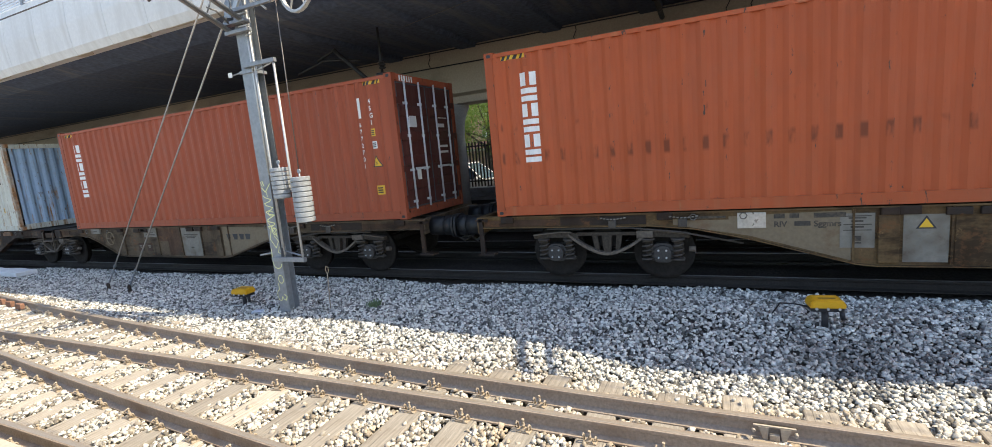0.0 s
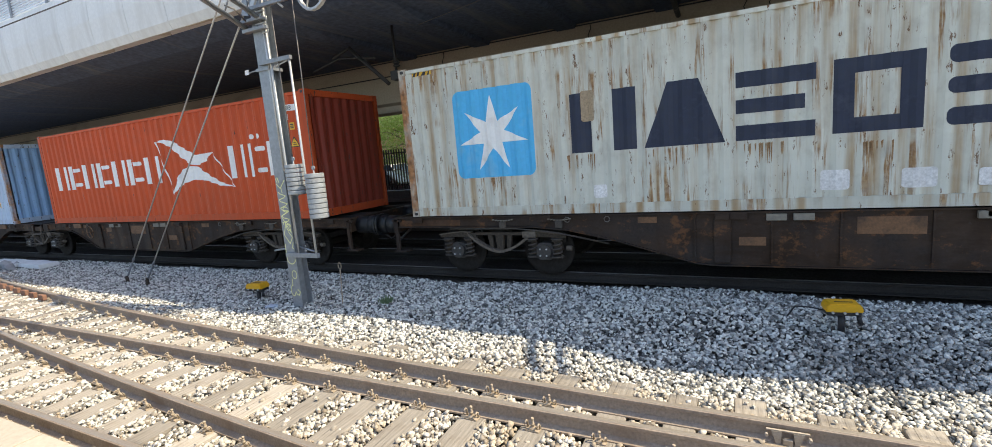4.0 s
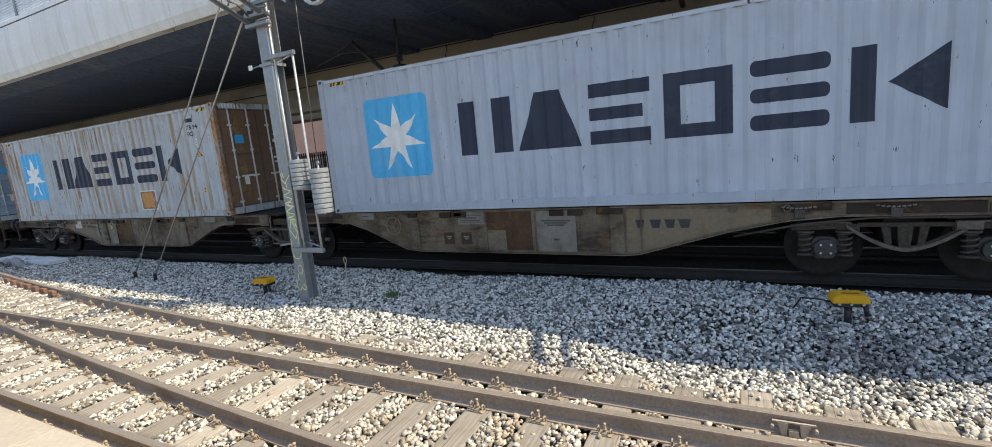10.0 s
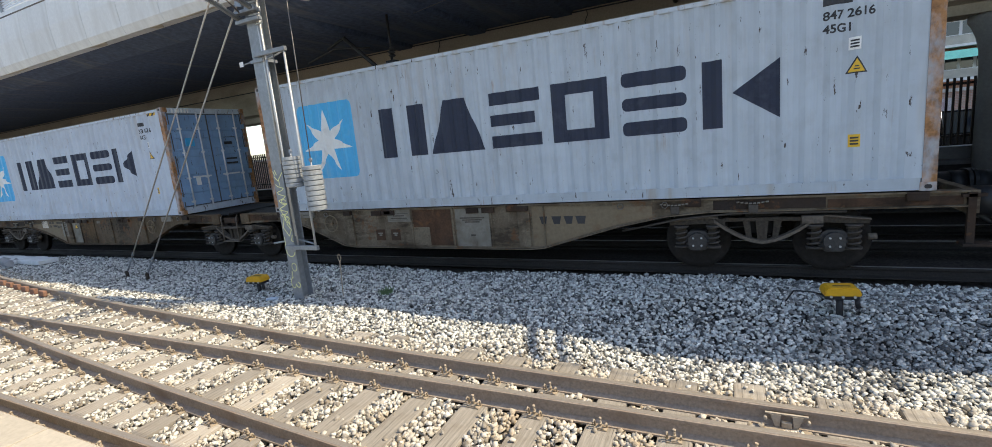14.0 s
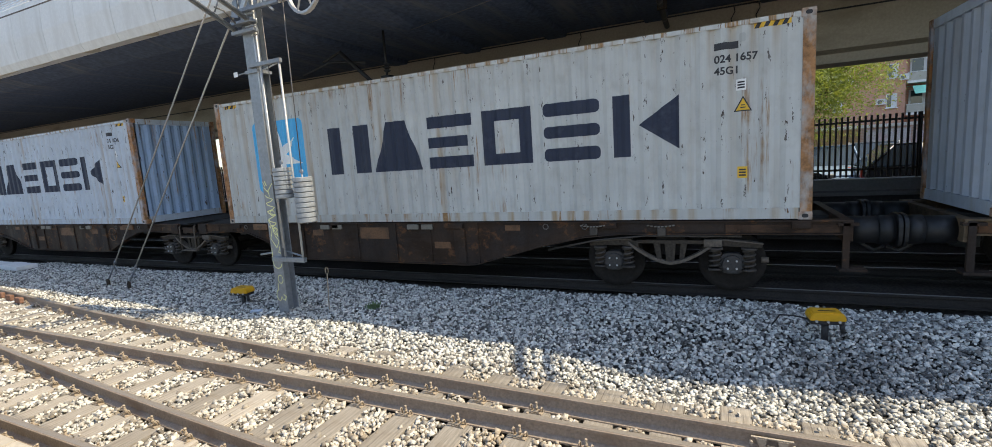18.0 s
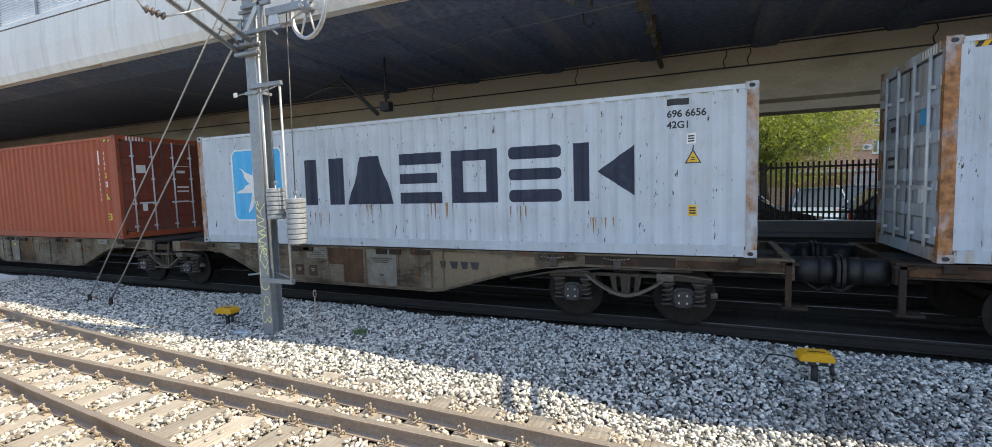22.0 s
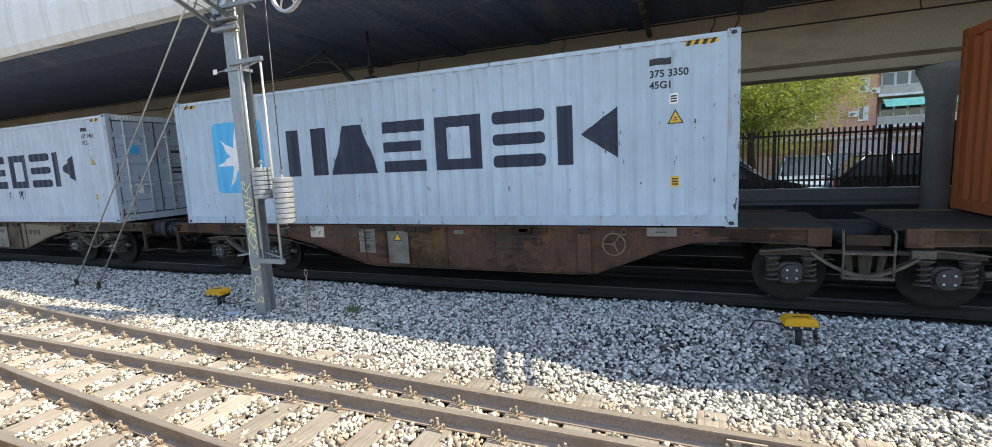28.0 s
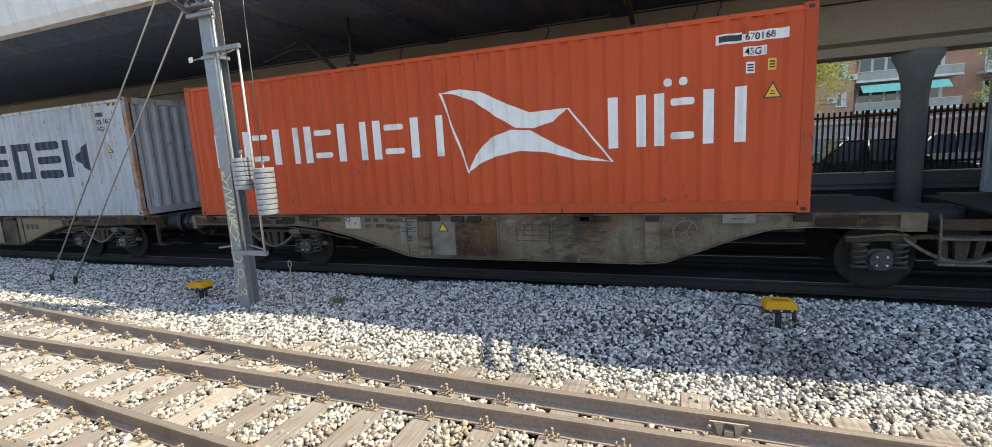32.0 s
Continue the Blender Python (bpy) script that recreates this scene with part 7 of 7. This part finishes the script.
def window(house, x, y, z, w=0.9, h=1.3):
    win = part("window", box(x, x + w, y - 0.05, y + 0.02, z, z + h, 0.01), M_FRAMEW, house, "white-framed window")
    part("pane", box(x + 0.07, x + w / 2 - 0.03, y - 0.062, y - 0.05, z + 0.08, z + h - 0.08), M_PANE, win)
    part("shutter", box(x + w / 2 + 0.03, x + w - 0.07, y - 0.064, y - 0.05, z + 0.08, z + h - 0.08), M_FRAMEW, win, "white roller shutter")
    part("sill", box(x - 0.08, x + w + 0.08, y - 0.14, y, z - 0.07, z), M_SLAB, win)


def cooler(house, x, y, z):
    c = part("air_conditioner", box(x, x + 0.75, y - 0.32, y - 0.02, z, z + 0.55, 0.02), M_FRAMEW, house, "white wall-mounted air conditioner")
    part("fan_grille", rod(bmesh.new(), (x + 0.28, y - 0.335, z + 0.27), (x + 0.28, y - 0.32, z + 0.27), 0.2, 14), M_PANE, c)


def houses():
    y = 60.0
    h = thing("apartment_house", "red-brown brick apartment house with white windows and balconies", "house")
    part("wall", box(-70, 17.1, y, y + 12, 0.3, 26), M_BRICK, h)
    part("wall", box(17.1, 60, y + 1.6, y + 12, 0.3, 26), M_BRICK, h, "set-back brick wall behind the balconies")
    part("roof", box(-70.3, 60.3, y - 0.3, y + 12.3, 26, 26.3), M_SLAB, h)
    for i in range(12):
        for fl in range(3):
            window(h, 15.6 - i * 4.4, y, 4.65 + fl * 2.85, 0.85, 1.35)
            if i < 6:
                cooler(h, 14.75 - i * 4.4 + (1.75 if fl == 1 else 0), y, 5.0 + fl * 2.2)
    for fl in range(4):
        z = 3.80 + fl * 3.05
        for x0, x1 in ((17.2, 25.8), (27.4, 36.0)):
            b = part("balcony", box(x0, x1, y - 0.1, y + 1.6, z, z + 0.22), M_SLAB, h, "white balcony slab")
            part("balcony_panel", box(x0 + 0.02, x1 - 0.02, y - 0.06, y + 0.0, z + 0.22, z + 0.98), M_PARAPET, b)
            part("balcony_rail", box(x0, x1, y - 0.09, y - 0.01, z + 1.0, z + 1.06), M_FRAMEW, b)
            part("glazing", box(x0 + 0.6, x1 - 0.9, y + 1.52, y + 1.6, z + 0.3, z + 2.5), M_FRAMEW, b, "white glazed balcony front")
            for k in range(6):
                part("pane", box(x0 + 0.75 + k * 1.15, x0 + 1.65 + k * 1.15, y + 1.5, y + 1.52, z + 1.1, z + 2.4), M_PANE, b)
            if fl == 0 or fl == 2:
                a = bmesh.new()
                prism(a, [(y - 0.05, z + 2.75), (y + 1.5, z + 2.85), (y + 1.5, z + 2.81), (y - 0.05, z + 2.71), (y - 0.9, z + 1.95), (y - 0.9, z + 2.0)], x0 + 0.4, x1 - 1.1, "x")
                part("awning", a, M_AWNING, b, "mint green cloth awning")
    w = thing("brick_garden_wall", "low dusty red brick street wall with faded mural patches", "wall", "", None, "structure")
    part("wall", box(-40, 32, 26.5, 26.8, 0.4, 2.55), M_BRICKWALL, w)
    part("coping", box(-40, 32, 26.42, 26.88, 2.55, 2.68), M_SLAB, w)
    part("band", box(1.8, 6.0, 26.46, 26.5, 1.9, 2.5), M_TANBAND, w, "tan rendered band")
    for x, wd, z, hh in ((6.2, 1.6, 0.7, 1.75), (7.9, 0.7, 1.0, 1.3), (-3.0, 1.2, 0.8, 1.2)):
        part("mural_patch", box(x, x + wd, 26.47, 26.5, z, z + hh), M_POSTER, w, "faded white mural patch")


houses()

# ---- small things under the deck and on the ballast ----


M_PIPE = surf("scraped_grey_pipe", (0.07, 0.07, 0.07), 0.7, var=0.3, stain=(0.26, 0.25, 0.23), amount=0.3, stain_scale=2.5)


def deck_fittings():
    c = thing("conduits", "thin dark cable conduits along the carrying beam", "conduit")
    for z in (4.96, 5.385):
        part("conduit", rod(bmesh.new(), (-40, 12.72, z), (20, 12.72, z), 0.018, 6), M_BLACK, c)
    for x in (-7.5, -3.1, 0.45, 0.95, 4.3, 8.0):
        part("cable_drop", tube(bmesh.new(), [(x, 12.70, 5.38), (x + 0.02, 12.67, 5.25), (x - 0.06, 12.68, 5.1), (x - 0.02, 12.70, 4.97)], 0.012, 5), M_BLACK, c)
    d = thing("drainpipe", "scraped pale drainpipe slung under the deck", "pipe")
    part("pipe", tube(bmesh.new(), [(-0.90, 7.4, 5.42), (-0.92, 8.2, 5.30), (-0.94, 9.3, 5.27), (-0.96, 10.6, 5.20), (-0.98, 12.6, 5.15)], 0.06, 10), M_PIPE, d)
    for y in (8.3, 9.6, 10.8):
        part("hanger", box(-1.03, -0.84, y, y + 0.05, 5.1, 5.44), M_BOGIE, d)
    e = thing("feeder_pipe", "bent grey pipe ends under the viaduct edge", "pipe")
    part("pipe", tube(bmesh.new(), [(-2.1, 6.95, 5.55), (-2.08, 7.1, 5.3), (-2.0, 7.45, 5.18), (-1.92, 7.75, 5.2), (-1.86, 7.8, 5.42)], 0.035, 10), M_PIPE, e)
    part("pipe", tube(bmesh.new(), [(-1.75, 7.0, 5.55), (-1.72, 7.5, 5.25), (-1.70, 8.0, 5.2), (-1.70, 8.1, 5.44)], 0.022, 8), M_PIPE, e)
    part("pipe", tube(bmesh.new(), [(-2.05, 8.9, 5.44), (-2.04, 8.92, 5.26), (-1.95, 9.0, 5.2), (-1.88, 9.0, 5.28)], 0.018, 6), M_BLACK, e)
    f = thing("feeder_brackets", "black angle brackets and a feeder hanging under the deck", "bracket")
    part("strut", rod(bmesh.new(), (-8.35, 9.6, 5.15), (-7.25, 9.6, 4.15), 0.05, 8), M_BLACK, f)
    part("strut", rod(bmesh.new(), (-8.9, 9.6, 4.98), (-8.35, 9.6, 5.15), 0.03, 8), M_BLACK, f)
    part("arm", tube(bmesh.new(), [(-9.6, 9.6, 4.75), (-8.7, 9.6, 4.95), (-8.1, 9.6, 4.88), (-7.6, 9.6, 4.8)], 0.025, 6), M_BLACK, f)
    part("hanger", rod(bmesh.new(), (-7.0, 9.6, 5.46), (-7.0, 9.6, 4.2), 0.03, 8), M_BLACK, f)
    part("junction", box(-7.12, -6.86, 9.5, 9.7, 4.2, 4.42, 0.03), M_BLACK, f)
    for k in range(3):
        part("insulator", lathe(bmesh.new(), [(0.05, 0), (0.09, 0.03), (0.05, 0.06)], (-6.98, 9.6, 4.5 + k * 0.07), 10), M_BLACK, f)
    g = thing("feeder_cable", "thin pale cable strung below the deck", "cable")
    part("wire", tube(bmesh.new(), [(-6, 9.2, 5.2), (-3.5, 8.4, 5.2), (-1.0, 8.1, 5.2), (3, 7.9, 5.22), (8, 7.8, 5.25)], 0.006, 5), M_CABLE, g)


deck_fittings()


def ground_bits():
    w = thing("weed", "small green weed growing in the ballast", "plant", "", pose(-5.52, 6.52, -0.2))
    r = random.Random(2)
    bm = bmesh.new()
    for k in range(60):
        a, l = r.uniform(0, 6.28), r.uniform(0.04, 0.17)
        p = Vector((r.uniform(-0.09, 0.09), r.uniform(-0.09, 0.09), 0.0))
        d = Vector((math.cos(a) * 0.45, math.sin(a) * 0.45, 1)).normalized() * l
        s = d.cross(Vector((0, 1, 0.2))).normalized() * 0.014
        bm.faces.new([bm.verts.new(q) for q in (p, p + d * 0.6 - s, p + d, p + d * 0.6 + s)])
    part("leaves", bm, M_WEED, w)
    s = thing("marker_stake", "thin rusty marker stake with a looped top", "stake", "", pose(-6.35, 6.3, -0.25))
    part("rod", rod(bmesh.new(), (0, 0, 0), (0.05, 0, 0.72), 0.010, 6), M_CLIP, s)
    part("loop", tube(bmesh.new(), [(0.05 + 0.035 * math.sin(k * 0.7), 0, 0.78 - 0.065 * math.cos(k * 0.7)) for k in range(10)], 0.008, 5), M_CLIP, s)
    l = thing("litter", "crumpled pale blue plastic litter on the ballast", "litter", "", pose(-7.66, 5.86, -0.19))
    bm = bmesh.new()
    bmesh.ops.create_icosphere(bm, subdivisions=2, radius=0.11)
    for v in bm.verts:
        v.co = Vector((v.co.x * 1.3, v.co.y * 0.8, v.co.z * 0.45)) * r.uniform(0.7, 1.25)
    part("bag", bm, surf("pale_blue_plastic", (0.50, 0.58, 0.68), 0.4, var=0.1), l)
    t = thing("trough_slab", "pale concrete cable trough slabs lying by the track", "slab", "", pose(-22.5, 7.35, -0.2))
    for k in range(5):
        part("slab", box(-1.6 + k * 0.82, -0.82 + k * 0.82, -0.25 + 0.05 * (k % 2), 0.3 + 0.05 * (k % 2), 0, 0.13, 0.02), M_CONC, t)
    d = thing("rubble", "white broken concrete lumps beside the trough", "rubble", "", pose(-22.0, 7.0, -0.18))
    for k in range(7):
        bm = bmesh.new()
        bmesh.ops.create_icosphere(bm, subdivisions=1, radius=r.uniform(0.08, 0.16))
        for v in bm.verts:
            v.co *= r.uniform(0.75, 1.25)
        bmesh.ops.translate(bm, verts=bm.verts, vec=(r.uniform(-0.9, 0.9), r.uniform(-0.25, 0.25), 0.05))
        part("lump", bm, M_COLUMN, d)
    f = thing("rail_joint", "rust-red bolted joint plates on the outer rail", "rail joint")
    for k in range(7):
        x = -17.7 + k * 0.62
        part("joint_block", box(x - 0.12, x + 0.12, far_rail(x) - 0.16, far_rail(x) - 0.075, -0.15, -0.02, 0.02), M_RUSTRED, f)
    c = thing("slide_chair", "pale cast slide chair between the switch rails", "rail chair", "", pose(0.42, far_rail(0.42) - 0.05, -0.05))
    part("bar", box(-0.15, 0.15, -0.020, 0.0, 0.0, 0.012, 0.003), M_CHAIR, c)
    for k in (-1, 1):
        part("leg", prism(bmesh.new(), [(k * 0.040, 0.0), (k * 0.115, 0.0), (k * 0.080, -0.105), (k * 0.050, -0.105)], -0.024, 0.0), M_CHAIR, c)
    part("block", box(-0.035, 0.035, -0.035, -0.002, -0.105, -0.055, 0.006), M_CHAIR, c)
    part("foot_plate", box(-0.16, 0.16, -0.10, 0.0, -0.118, -0.105, 0.003), M_CLIP, c)
    for k in (-0.15, 0.15):
        part("bolt", rod(bmesh.new(), (k, -0.05, -0.03), (k, -0.012, -0.03), 0.014, 6), M_CHAIR, c)
    # Unseen bars added overhead only to throw two shadow stripes on the ballast.
    v = thing("drain_spouts", "pair of unseen bars added at the viaduct edge to cast shadow stripes", "pipe")
    for x in (2.26, 2.66):
        part("spout", tube(bmesh.new(), [(x - 0.10, 6.96, 5.93), (x, 6.45, 5.90), (x + 0.16, 6.0, 5.86), (x + 0.38, 5.62, 5.82)], 0.065, 10), M_PIPE, v)


M_CHAIR = surf("pale_worn_casting", (0.42, 0.36, 0.28), 0.7, grain=40, var=0.2)
M_RUSTRED = surf("rust_red_iron", (0.24, 0.125, 0.08), 0.85, var=0.25)
ground_bits()


# ---- the train rolls by ----
TRAIN_Y = 7.936 + HY


def gone(t):
    """Place of the left end of the first container along the track."""
    return -3.565 + 6.905 * t + 0.00211 * t * t + 0.000291 * t ** 3


def motions():
    times = [k * 1.0 for k in range(33)]
    for i, ob in enumerate(CONTAINERS):
        back = -(i - i // 2) * P_END - (i // 2) * P_JOINT + SHIFT.get(i, 0.0)
        walk(ob, [(t, pose(gone(t) + back + HX, TRAIN_Y, LOAD)) for t in times])
    for i, ob in enumerate(WAGONS):
        # each wagon's joint lies half a joint pitch beyond the container behind it
        back = IN + CL if i == 0 else -i * P_END - (i - 1) * P_JOINT - IN
        walk(ob, [(t, pose(gone(t) + back, TRAIN_Y, 0)) for t in times])
    steps = [k / 15 for k in range(481)]
    for w, x, y, flip in WHEELSETS:
        turn = [(t, pose(x, y, 0.46, 0, math.degrees((gone(t) - gone(0)) / 0.46), 0) @ (FAR if flip else Matrix.Identity(4))) for t in steps]
        walk(w, turn)


# small play of single containers on their seats
SHIFT = {15: -0.50, 0: -0.04, 1: 0.10, 2: 0.05, 3: -0.35, 4: 0.10, 5: 0.17, 6: -0.06, 7: 0.05, 8: -0.20, 10: -0.07, 12: 0.03, 13: 0.09, 14: 0.08, 16: -0.09}
motions()
